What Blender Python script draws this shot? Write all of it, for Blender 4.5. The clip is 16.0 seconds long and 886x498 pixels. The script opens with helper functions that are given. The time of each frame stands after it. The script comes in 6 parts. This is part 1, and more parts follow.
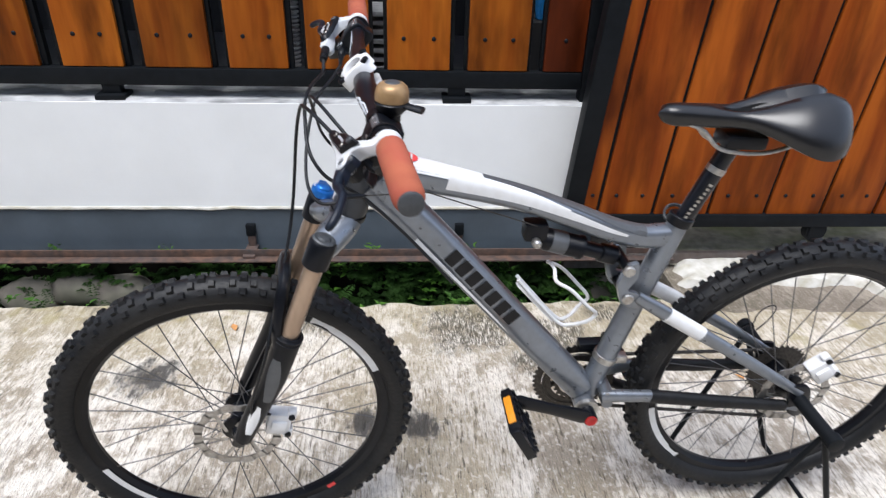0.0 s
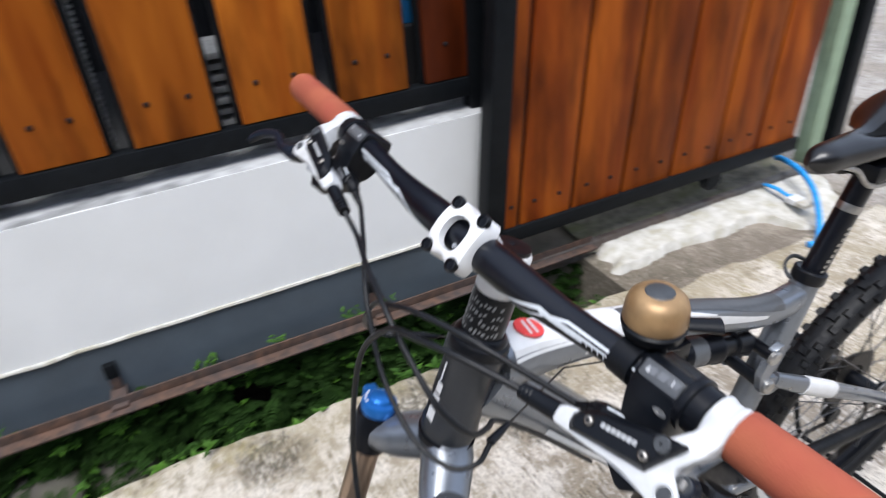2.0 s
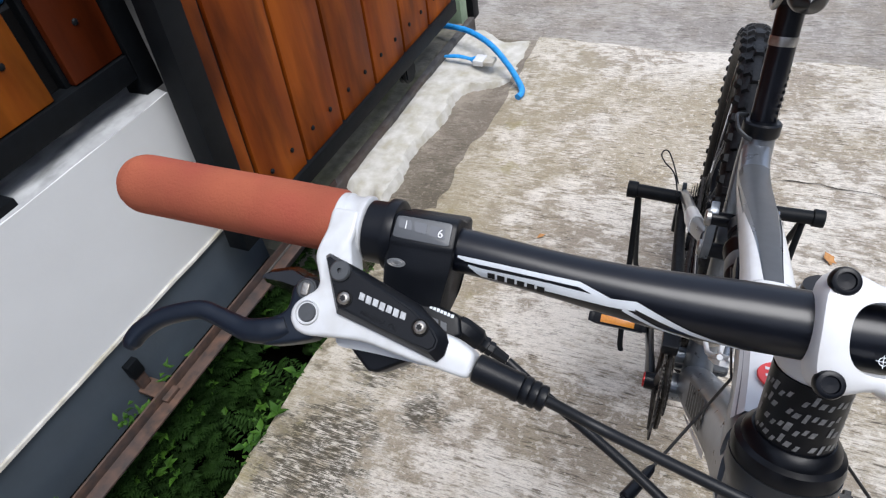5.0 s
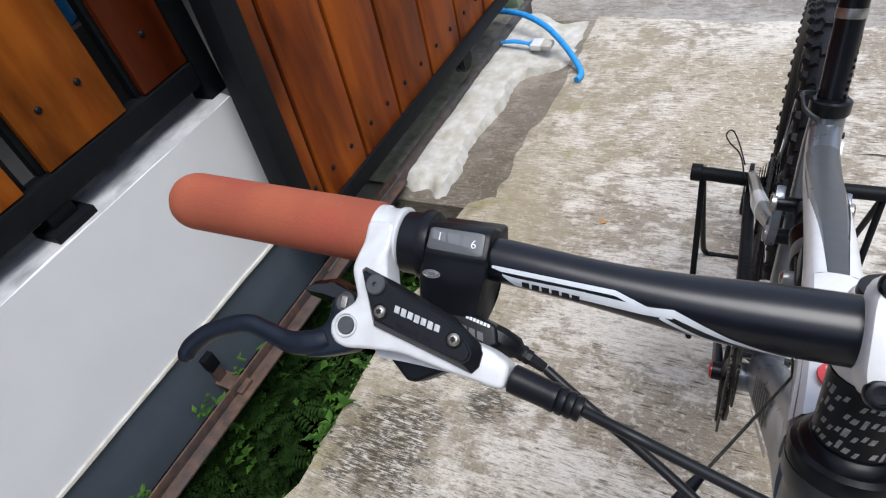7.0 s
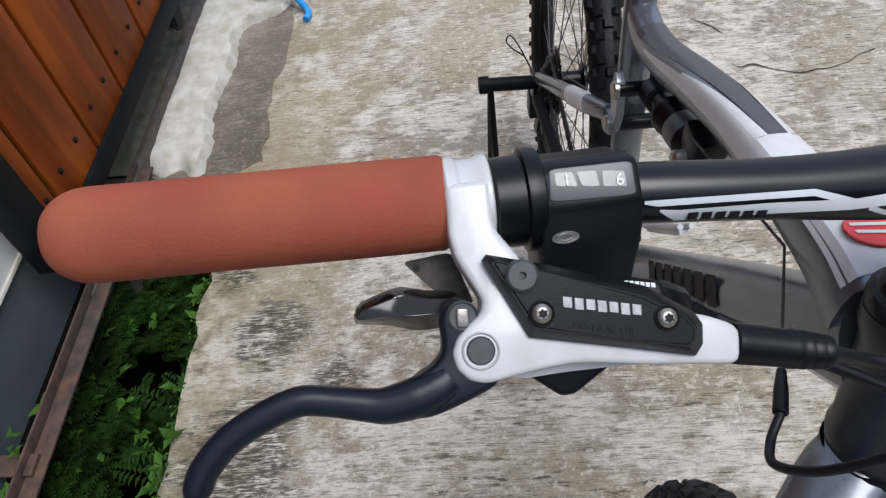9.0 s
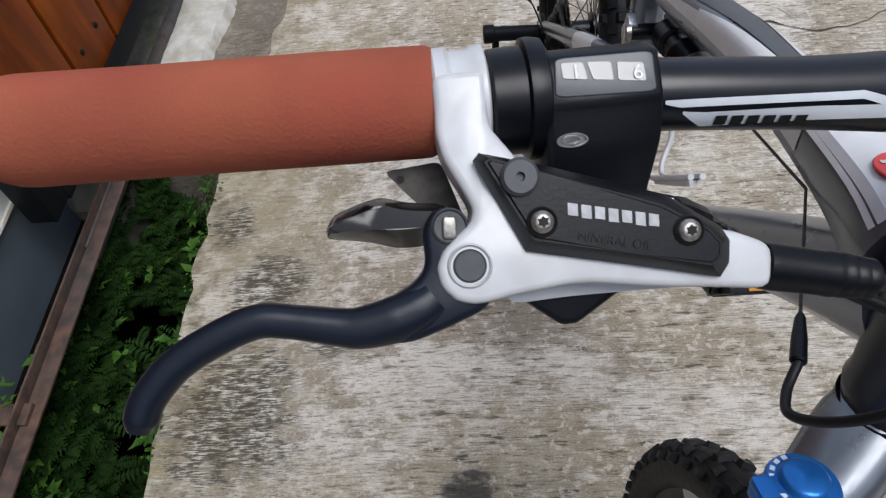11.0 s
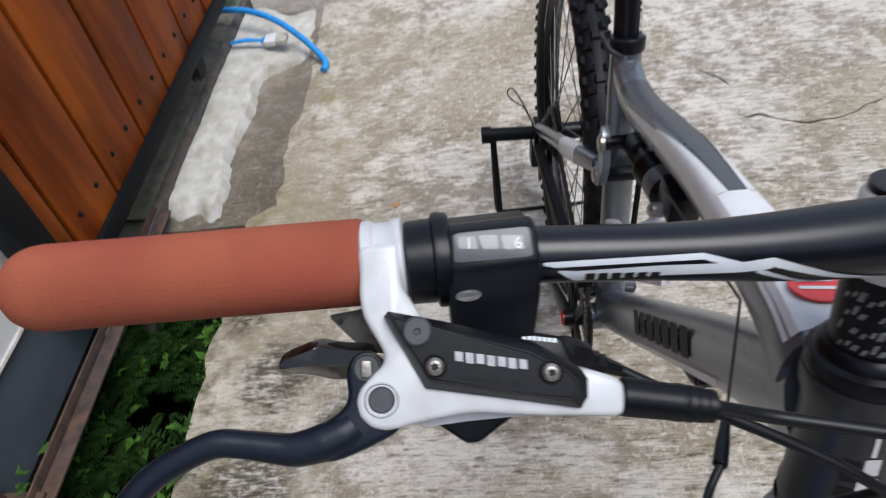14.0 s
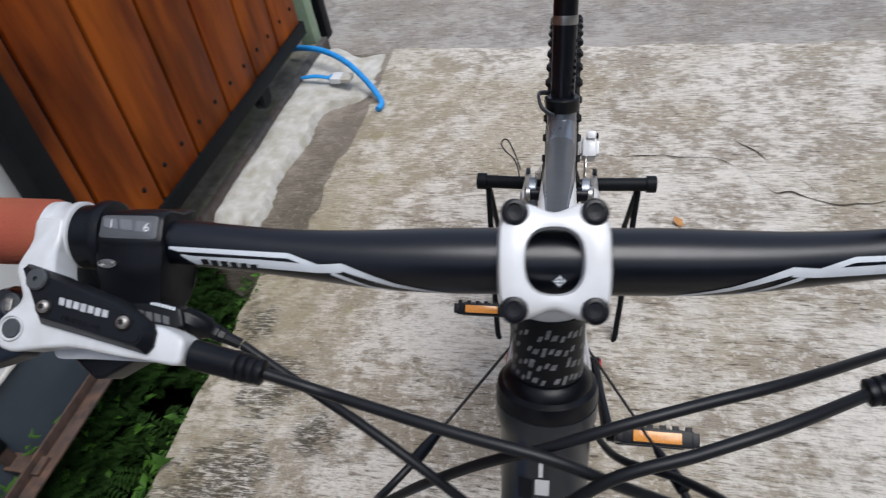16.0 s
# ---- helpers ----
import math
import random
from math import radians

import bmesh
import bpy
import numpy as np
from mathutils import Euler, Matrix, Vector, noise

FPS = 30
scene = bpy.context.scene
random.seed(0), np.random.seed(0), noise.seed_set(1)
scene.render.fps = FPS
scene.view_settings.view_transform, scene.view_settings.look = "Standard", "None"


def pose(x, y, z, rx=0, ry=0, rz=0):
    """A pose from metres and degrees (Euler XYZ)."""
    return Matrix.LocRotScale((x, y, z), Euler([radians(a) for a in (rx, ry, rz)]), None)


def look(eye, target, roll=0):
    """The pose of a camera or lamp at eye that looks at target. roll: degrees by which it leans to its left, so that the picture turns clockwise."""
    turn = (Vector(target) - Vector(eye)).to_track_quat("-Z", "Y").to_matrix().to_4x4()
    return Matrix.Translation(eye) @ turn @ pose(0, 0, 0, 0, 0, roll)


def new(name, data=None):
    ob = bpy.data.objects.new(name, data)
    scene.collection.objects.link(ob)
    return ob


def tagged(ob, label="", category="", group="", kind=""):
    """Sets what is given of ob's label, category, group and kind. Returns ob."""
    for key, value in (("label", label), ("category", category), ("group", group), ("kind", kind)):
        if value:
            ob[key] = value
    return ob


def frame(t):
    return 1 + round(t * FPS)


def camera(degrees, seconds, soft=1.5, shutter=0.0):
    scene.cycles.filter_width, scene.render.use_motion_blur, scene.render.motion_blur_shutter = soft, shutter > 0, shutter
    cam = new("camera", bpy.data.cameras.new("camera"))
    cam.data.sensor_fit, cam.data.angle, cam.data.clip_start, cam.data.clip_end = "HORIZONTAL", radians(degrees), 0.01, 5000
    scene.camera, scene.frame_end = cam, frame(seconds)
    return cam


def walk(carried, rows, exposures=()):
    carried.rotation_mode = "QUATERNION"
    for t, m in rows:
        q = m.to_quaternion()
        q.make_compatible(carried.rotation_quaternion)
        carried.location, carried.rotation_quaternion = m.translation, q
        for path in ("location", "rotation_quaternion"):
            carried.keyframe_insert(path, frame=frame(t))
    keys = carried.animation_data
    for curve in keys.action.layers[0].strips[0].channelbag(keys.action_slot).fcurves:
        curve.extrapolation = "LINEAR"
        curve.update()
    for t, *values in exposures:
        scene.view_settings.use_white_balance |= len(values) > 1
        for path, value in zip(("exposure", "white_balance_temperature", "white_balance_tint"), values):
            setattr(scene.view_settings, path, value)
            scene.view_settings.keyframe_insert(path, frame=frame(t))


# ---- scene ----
cam = camera(67.8, 16.0, soft=1.2, shutter=0.6)
PATH = [
    (0.0, (-0.0095, -0.0413, 1.2943), (0.1145, 1.7967, 0.2449), 1.7),
    (0.5, (-0.0859, 0.0541, 1.3017), (0.1155, 1.8889, 0.2586), 1.3),
    (0.6, (-0.1155, 0.0859, 1.2953), (0.1495, 1.9271, 0.2777), 0.6),
    (1.0, (-0.2343, 0.1866, 1.3102), (0.2873, 1.9186, 0.2046), -2.5),
    (1.2, (-0.2608, 0.2353, 1.3123), (0.335, 1.9366, 0.1972), -1.3),
    (1.5, (-0.2756, 0.3434, 1.3059), (0.2586, 2.0702, 0.1972), -6.3),
    (1.8, (-0.2724, 0.4537, 1.3123), (0.3392, 2.1359, 0.176), -4.4),
    (2.0, (-0.277, 0.491, 1.33), (0.4, 2.039, 0.26), -4.6),
    (2.1, (-0.2788, 0.5215, 1.3292), (0.5152, 2.1189, 0.1823), -4.4),
    (2.5, (-0.3328, 0.653, 1.3377), (0.7505, 2.0723, 0.1929), -8.5),
    (2.7, (-0.3551, 0.7144, 1.3388), (0.8321, 2.0098, 0.1526), -9.5),
    (3.0, (-0.3562, 0.7749, 1.3292), (0.8406, 2.0066, 0.0859), -8.2),
    (3.5, (-0.3381, 0.8777, 1.3144), (0.8904, 1.9568, -0.035), -8.6),
    (4.0, (-0.3201, 0.9794, 1.2879), (0.989, 1.8084, -0.159), -9.0),
    (6.5, (-0.2809, 0.9678, 1.2868), (0.9688, 1.8455, -0.1834), -15.7),
    (7.0, (-0.282, 0.9646, 1.2943), (0.9211, 1.944, -0.1495), -18.1),
    (7.5, (-0.2788, 1.0717, 1.2667), (0.9943, 1.6483, -0.3275), -18.5),
    (8.0, (-0.2427, 1.149, 1.2423), (0.9953, 1.4204, -0.4569), -13.8),
    (10.3, (-0.2459, 1.1278, 1.2455), (1.0271, 1.3038, -0.441), -10.7),
    (10.5, (-0.2502, 1.1289, 1.237), (1.0091, 1.3367, -0.4558), -11.6),
    (11.0, (-0.2396, 1.1395, 1.2084), (0.9349, 1.3473, -0.5448), -11.3),
    (11.5, (-0.2374, 1.1416, 1.2105), (0.9657, 1.3398, -0.5236), -11.4),
    (12.0, (-0.2417, 1.1416, 1.2179), (1.0081, 1.3536, -0.4823), -11.3),
    (12.5, (-0.2343, 1.13, 1.2285), (1.0473, 1.3345, -0.4484), -10.6),
    (13.0, (-0.2226, 1.1225, 1.2296), (1.0568, 1.342, -0.4463), -11.3),
    (13.5, (-0.2247, 1.1194, 1.2317), (1.0483, 1.3579, -0.4473), -11.7),
    (14.0, (-0.2512, 1.0982, 1.2582), (1.1225, 1.3536, -0.336), -12.1),
    (14.5, (-0.2968, 1.0632, 1.2794), (1.1565, 1.3006, -0.2459), -12.2),
    (15.0, (-0.3148, 1.0261, 1.2762), (1.1554, 1.255, -0.2343), -12.4),
    (15.5, (-0.3021, 0.9604, 1.2635), (1.1713, 1.2826, -0.2268), -9.2),
    (16.0, (-0.2862, 0.884, 1.2614), (1.1649, 1.413, -0.1919), -11.9),
]
walk(cam, [(t, look(eye, target, roll)) for t, eye, target, roll in PATH], exposures=[(0, 0.62), (1.5, 0.56), (2.5, 0.44), (4, 0.24), (7, 0.22), (8, 0.1), (10.5, -0.2), (12, -0.12), (14, -0.06), (15.3, 0.02), (16, -0.15)])

# ---- world, sun ----
world = bpy.data.worlds.new("overcast_sky")
scene.world = world
world.use_nodes = True
wn = world.node_tree
sky = wn.nodes.new("ShaderNodeTexSky")
sky.sky_type = "NISHITA"
sky.sun_disc = False
sky.sun_elevation, sky.sun_rotation = radians(71), radians(212)
sky.air_density, sky.dust_density, sky.ozone_density = 1.0, 4.0, 1.0
mixw = wn.nodes.new("ShaderNodeMix")
mixw.data_type = "RGBA"
mixw.inputs[0].default_value = 0.6
mixw.inputs[7].default_value = (6.2, 7.2, 9.4, 1)
wn.links.new(sky.outputs[0], mixw.inputs[6])
wn.links.new(mixw.outputs[2], wn.nodes["Background"].inputs[0])
wn.nodes["Background"].inputs[1].default_value = 0.125
sun = new("sun", bpy.data.lights.new("sun", "SUN"))
sun.data.energy, sun.data.angle, sun.data.color = 2.9, radians(35), (0.985, 0.985, 1.0)
sun.matrix_world = look((-0.9, -0.9, 6.0), (0.3, 1.0, 0))


# ---- materials ----
def material(name, color, rough=0.6, metal=0.0, dark=None, scale=30.0, amount=0.35, bump=0.0, bump_scale=None, stretch=(1, 1, 1), coat=0.0, detail=5.0, spec=0.5, blotch=0.0, blotch_scale=3.0, blotch_color=None, rough_var=0.0, island=0.0, blotch_stretch=None):
    m = bpy.data.materials.new(name)
    m.use_nodes = True
    nt = m.node_tree
    b = nt.nodes["Principled BSDF"]
    b.inputs["Roughness"].default_value, b.inputs["Metallic"].default_value = rough, metal
    b.inputs["Coat Weight"].default_value, b.inputs["Specular IOR Level"].default_value = coat, spec
    b.inputs["Coat Roughness"].default_value = 0.12
    tc = nt.nodes.new("ShaderNodeTexCoord")
    mp = nt.nodes.new("ShaderNodeMapping")
    mp.inputs["Scale"].default_value = stretch
    nt.links.new(tc.outputs["Object"], mp.inputs[0])
    n1 = nt.nodes.new("ShaderNodeTexNoise")
    n1.inputs["Scale"].default_value, n1.inputs["Detail"].default_value = scale, detail
    nt.links.new(mp.outputs[0], n1.inputs["Vector"])
    ramp = nt.nodes.new("ShaderNodeValToRGB")
    d = dark if dark else tuple(c * (1 - amount) for c in color)
    ramp.color_ramp.elements[0].position, ramp.color_ramp.elements[1].position = 0.32, 0.68
    ramp.color_ramp.elements[0].color, ramp.color_ramp.elements[1].color = (*d, 1), (*color, 1)
    nt.links.new(n1.outputs["Fac"], ramp.inputs[0])
    out = ramp.outputs[0]
    if blotch > 0:
        n2 = nt.nodes.new("ShaderNodeTexNoise")
        n2.inputs["Scale"].default_value, n2.inputs["Detail"].default_value = blotch_scale, 6
        mp2 = nt.nodes.new("ShaderNodeMapping")
        mp2.inputs["Scale"].default_value = blotch_stretch or (1, 1, 1)
        nt.links.new(tc.outputs["Object"], mp2.inputs[0])
        nt.links.new(mp2.outputs[0], n2.inputs["Vector"])
        r2 = nt.nodes.new("ShaderNodeValToRGB")
        r2.color_ramp.elements[0].position, r2.color_ramp.elements[1].position = 0.45, 0.7
        nt.links.new(n2.outputs["Fac"], r2.inputs[0])
        mul = nt.nodes.new("ShaderNodeMath")
        mul.operation = "MULTIPLY"
        mul.inputs[1].default_value = blotch
        nt.links.new(r2.outputs[0], mul.inputs[0])
        mx = nt.nodes.new("ShaderNodeMix")
        mx.data_type = "RGBA"
        mx.inputs[7].default_value = (*(blotch_color or d), 1)
        nt.links.new(mul.outputs[0], mx.inputs[0])
        nt.links.new(out, mx.inputs[6])
        out = mx.outputs[2]
    if island > 0:
        oi = nt.nodes.new("ShaderNodeObjectInfo")
        hs = nt.nodes.new("ShaderNodeHueSaturation")
        mr = nt.nodes.new("ShaderNodeMapRange")
        mr.inputs["To Min"].default_value, mr.inputs["To Max"].default_value = 1 - island, 1 + island
        nt.links.new(oi.outputs["Random"], mr.inputs["Value"])
        nt.links.new(mr.outputs[0], hs.inputs["Value"])
        nt.links.new(out, hs.inputs["Color"])
        out = hs.outputs[0]
    nt.links.new(out, b.inputs["Base Color"])
    if rough_var > 0:
        mr = nt.nodes.new("ShaderNodeMapRange")
        mr.inputs["To Min"].default_value, mr.inputs["To Max"].default_value = rough - rough_var, rough + rough_var
        nt.links.new(n1.outputs["Fac"], mr.inputs["Value"])
        nt.links.new(mr.outputs[0], b.inputs["Roughness"])
    if bump > 0:
        n3 = nt.nodes.new("ShaderNodeTexNoise")
        n3.inputs["Scale"].default_value, n3.inputs["Detail"].default_value = bump_scale or scale, 6
        nt.links.new(mp.outputs[0], n3.inputs["Vector"])
        bp = nt.nodes.new("ShaderNodeBump")
        bp.inputs["Strength"].default_value, bp.inputs["Distance"].default_value = bump, 0.004
        nt.links.new(n3.outputs["Fac"], bp.inputs["Height"])
        nt.links.new(bp.outputs[0], b.inputs["Normal"])
    return m


M_GREY = material("grey_frame_paint", (0.2, 0.222, 0.255), 0.3, 0.65, amount=0.12, scale=60, coat=0.3, rough_var=0.08, blotch=0.25, blotch_scale=9, blotch_color=(0.13, 0.125, 0.115))
M_WHITE = material("white_paint", (0.67, 0.68, 0.69), 0.35, 0.0, amount=0.05, scale=80, coat=0.3, blotch=0.3, blotch_scale=60, blotch_color=(0.52, 0.5, 0.47))
M_BLACK = material("black_anodised", (0.0042, 0.005, 0.0075), 0.32, 0.1, spec=0.26, amount=0.25, scale=90, rough_var=0.08)
M_SATIN = material("black_satin_bar", (0.0028, 0.0038, 0.0075), 0.3, 0.0, spec=0.42, amount=0.2, scale=120, rough_var=0.05)
M_PLASTIC = material("black_plastic", (0.0038, 0.0048, 0.0072), 0.36, 0.0, spec=0.22, amount=0.12, scale=900, bump=0.04, blotch=0.25, blotch_scale=25, blotch_color=(0.009, 0.0088, 0.0085))
M_LEVER = material("dark_lever_paint", (0.0065, 0.0105, 0.019), 0.36, 0.1, spec=0.3, amount=0.15, scale=300, bump=0.03)
M_SILVER = material("silver_white_paint", (0.54, 0.555, 0.57), 0.36, 0.0, amount=0.06, scale=120, coat=0.25, blotch=0.35, blotch_scale=90, blotch_color=(0.4, 0.39, 0.37))
M_CRACK = material("crack_dirt", (0.1, 0.085, 0.065), 0.95, 0.0, spec=0.1, dark=(0.045, 0.038, 0.03), scale=60)
M_RUBBER = material("tyre_rubber", (0.0065, 0.0072, 0.0088), 0.52, 0.0, spec=0.28, amount=0.4, scale=120, bump=0.3, blotch=0.45, blotch_scale=14, blotch_color=(0.022, 0.0215, 0.021))
M_HOSE = material("black_hose", (0.006, 0.007, 0.009), 0.42, 0.0, spec=0.3, amount=0.2, scale=200)
M_STEEL = material("dull_steel", (0.5, 0.49, 0.47), 0.35, 0.9, amount=0.35, scale=120, blotch=0.4, blotch_scale=80, blotch_color=(0.25, 0.2, 0.16))
M_CHAIN = material("greasy_steel", (0.07, 0.064, 0.058), 0.5, 0.7, amount=0.5, scale=200)
M_SPOKE = material("spoke_steel", (0.16, 0.16, 0.165), 0.4, 0.85, amount=0.2)
M_BRASS = material("worn_brass_bell", (0.4, 0.25, 0.12), 0.42, 0.45, amount=0.35, scale=70, blotch=0.5, blotch_scale=45, blotch_color=(0.25, 0.16, 0.08))
M_BLUE = material("blue_anodised", (0.02, 0.17, 0.55), 0.3, 0.55, amount=0.2)
M_REDBOLT = material("red_anodised", (0.5, 0.03, 0.03), 0.35, 0.5)
M_REDSTICK = material("red_sticker", (0.72, 0.06, 0.06), 0.45, 0.0, amount=0.1)
M_AMBER = material("amber_reflector", (0.75, 0.28, 0.02), 0.3, 0.0, amount=0.25, scale=300, coat=0.5)
M_STANCH = material("tan_stanchion", (0.42, 0.31, 0.23), 0.28, 0.75, amount=0.25, scale=40, stretch=(1, 1, 0.3))
M_SADDLE = material("black_saddle_cover", (0.006, 0.006, 0.007), 0.3, 0.0, spec=0.55, amount=0.2, scale=500, bump=0.06, bump_scale=700)
M_SADDLEMID = material("saddle_slot_shade", (0.004, 0.004, 0.0045), 0.7, 0.0, spec=0.1, amount=0.15, scale=300)
M_GREYDECAL = material("grey_decal", (0.085, 0.09, 0.097), 0.4, 0.2, amount=0.15, scale=90)
M_PALE = material("pale_silver_decal", (0.66, 0.7, 0.74), 0.42, 0.1, amount=0.08, scale=120)
M_WORD = material("worn_silver_print", (0.46, 0.475, 0.49), 0.45, 0.0, amount=0.3, scale=500)
M_PRINT = material("faded_grey_print", (0.26, 0.265, 0.27), 0.5, 0.0, amount=0.5, scale=400)
M_FLAT = material("dark_print_and_recess_shade", (0.009, 0.009, 0.01), 0.55, spec=0.25)
M_WINDOW = material("indicator_window", (0.13, 0.135, 0.145), 0.2, 0.0, amount=0.1, coat=0.6)
M_TORX = material("bright_steel", (0.42, 0.4, 0.37), 0.38, 0.85, amount=0.4, scale=900, blotch=0.4, blotch_scale=500, blotch_color=(0.16, 0.13, 0.1))
M_GLOSS = material("gloss_black_plastic", (0.006, 0.006, 0.007), 0.16, 0.0, spec=0.5, amount=0.2, scale=60)
M_CAP = material("grey_plug", (0.055, 0.06, 0.066), 0.5, 0.2, amount=0.2, scale=300)
M_IRON = material("black_painted_iron", (0.006, 0.0075, 0.0095), 0.5, 0.0, spec=0.12, amount=0.3, scale=40, bump=0.08, blotch=0.25, blotch_scale=8, blotch_color=(0.014, 0.016, 0.018))
M_RUST = material("rusty_iron", (0.12, 0.07, 0.05), 0.85, 0.0, spec=0.2, dark=(0.05, 0.038, 0.033), scale=35, bump=0.4, blotch=0.5, blotch_scale=6, blotch_color=(0.05, 0.05, 0.055))
M_BAND = material("grey_painted_plinth", (0.07, 0.09, 0.112), 0.7, 0.0, amount=0.2, scale=9, bump=0.15, bump_scale=60, blotch=0.35, blotch_scale=5, blotch_color=(0.045, 0.053, 0.06))
M_GREENPOST = material("pale_green_paint", (0.33, 0.44, 0.3), 0.6, 0.0, amount=0.2, scale=20)
M_HOSEBLUE = material("blue_rope", (0.02, 0.3, 0.75), 0.45, 0.0, amount=0.25, scale=60)
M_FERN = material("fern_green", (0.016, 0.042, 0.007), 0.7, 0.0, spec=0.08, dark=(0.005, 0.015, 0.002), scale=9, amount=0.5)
M_LEAF2 = material("fresh_leaf_green", (0.055, 0.135, 0.015), 0.6, 0.0, spec=0.15, dark=(0.014, 0.045, 0.006), scale=14)
# Near-black soil: the trench's deep shade is put into this colour.
M_SOIL = material("trench_shade_soil", (0.006, 0.0055, 0.0045), 1.0, 0.0, spec=0.03, amount=0.6, scale=20, bump=0.6)
M_STONE = material("trench_stone", (0.12, 0.108, 0.09), 0.85, 0.0, amount=0.5, scale=12, bump=0.5, blotch=0.5, blotch_scale=5, blotch_color=(0.06, 0.075, 0.035))
M_RUBBLE = material("broken_white_concrete", (0.54, 0.53, 0.495), 0.9, 0.0, dark=(0.41, 0.395, 0.355), scale=30, detail=10, bump=0.3, bump_scale=120, blotch=0.8, blotch_scale=18, blotch_color=(0.33, 0.305, 0.23))
M_MOSSY = material("mossy_screed", (0.2, 0.185, 0.15), 0.9, 0.0, dark=(0.085, 0.08, 0.062), scale=22, detail=8, bump=0.6, bump_scale=60, blotch=0.8, blotch_scale=7, blotch_color=(0.085, 0.1, 0.03), blotch_stretch=(0.5, 1.6, 1))
M_TRACK = material("grey_worn_iron", (0.1, 0.097, 0.095), 0.7, 0.0, dark=(0.045, 0.04, 0.038), scale=30, bump=0.3, blotch=0.5, blotch_scale=6, blotch_color=(0.1, 0.06, 0.04))
M_DRYLEAF = material("dry_leaf", (0.5, 0.24, 0.08), 0.7, 0.0, amount=0.3, scale=90)
# Pale yard tiles, darkened: the yard's shade is put into the colour.
M_YARD = material("darkened_yard_tile", (0.1, 0.1, 0.1), 0.5, 0.0, amount=0.2, scale=8)
M_HEAD = material("dark_grey_paint", (0.035, 0.039, 0.046), 0.32, 0.4, amount=0.15, scale=60)
# Grey of the unseen walls added to dim side light.
M_SHADEWALL = material("added_wall_grey", (0.14, 0.14, 0.125), 0.9, 0.0, amount=0.3, scale=2, blotch=0.5, blotch_scale=0.6, blotch_color=(0.07, 0.08, 0.06))
M_PIPE = material("pale_grey_plastic", (0.4, 0.41, 0.42), 0.6, 0.0, amount=0.3, scale=40)
# Near-black holds the yard's shade on its added walls, roof and crates.
M_YARDSHADE = material("yard_shade_black", (0.02, 0.02, 0.022), 0.8, 0.0, amount=0.4, scale=4)
M_GRIP = material("red_foam_grip", (0.35, 0.098, 0.05), 0.9, 0.0, dark=(0.24, 0.06, 0.034), scale=14, bump=0.2, bump_scale=700, spec=0.3, blotch=0.55, blotch_scale=20, blotch_color=(0.3, 0.055, 0.04))


def wood_material(name, c1, c2):
    m = material(name, c1, 0.4, 0.0, dark=c2, scale=3.2, stretch=(5, 5, 0.5), bump=0.04, bump_scale=14, spec=0.12, detail=8, blotch=0.85, blotch_scale=7, blotch_stretch=(1.5, 1.5, 0.35), blotch_color=tuple(0.32 * c for c in c2), island=0.22, rough_var=0.1)
    return m


M_WOODF = wood_material("varnished_fence_wood", (0.36, 0.105, 0.01), (0.2, 0.042, 0.003))
M_WOODD = wood_material("dark_red_fence_wood", (0.14, 0.026, 0.006), (0.07, 0.012, 0.003))
M_WOODG = wood_material("varnished_gate_wood", (0.35, 0.085, 0.009), (0.16, 0.026, 0.003))


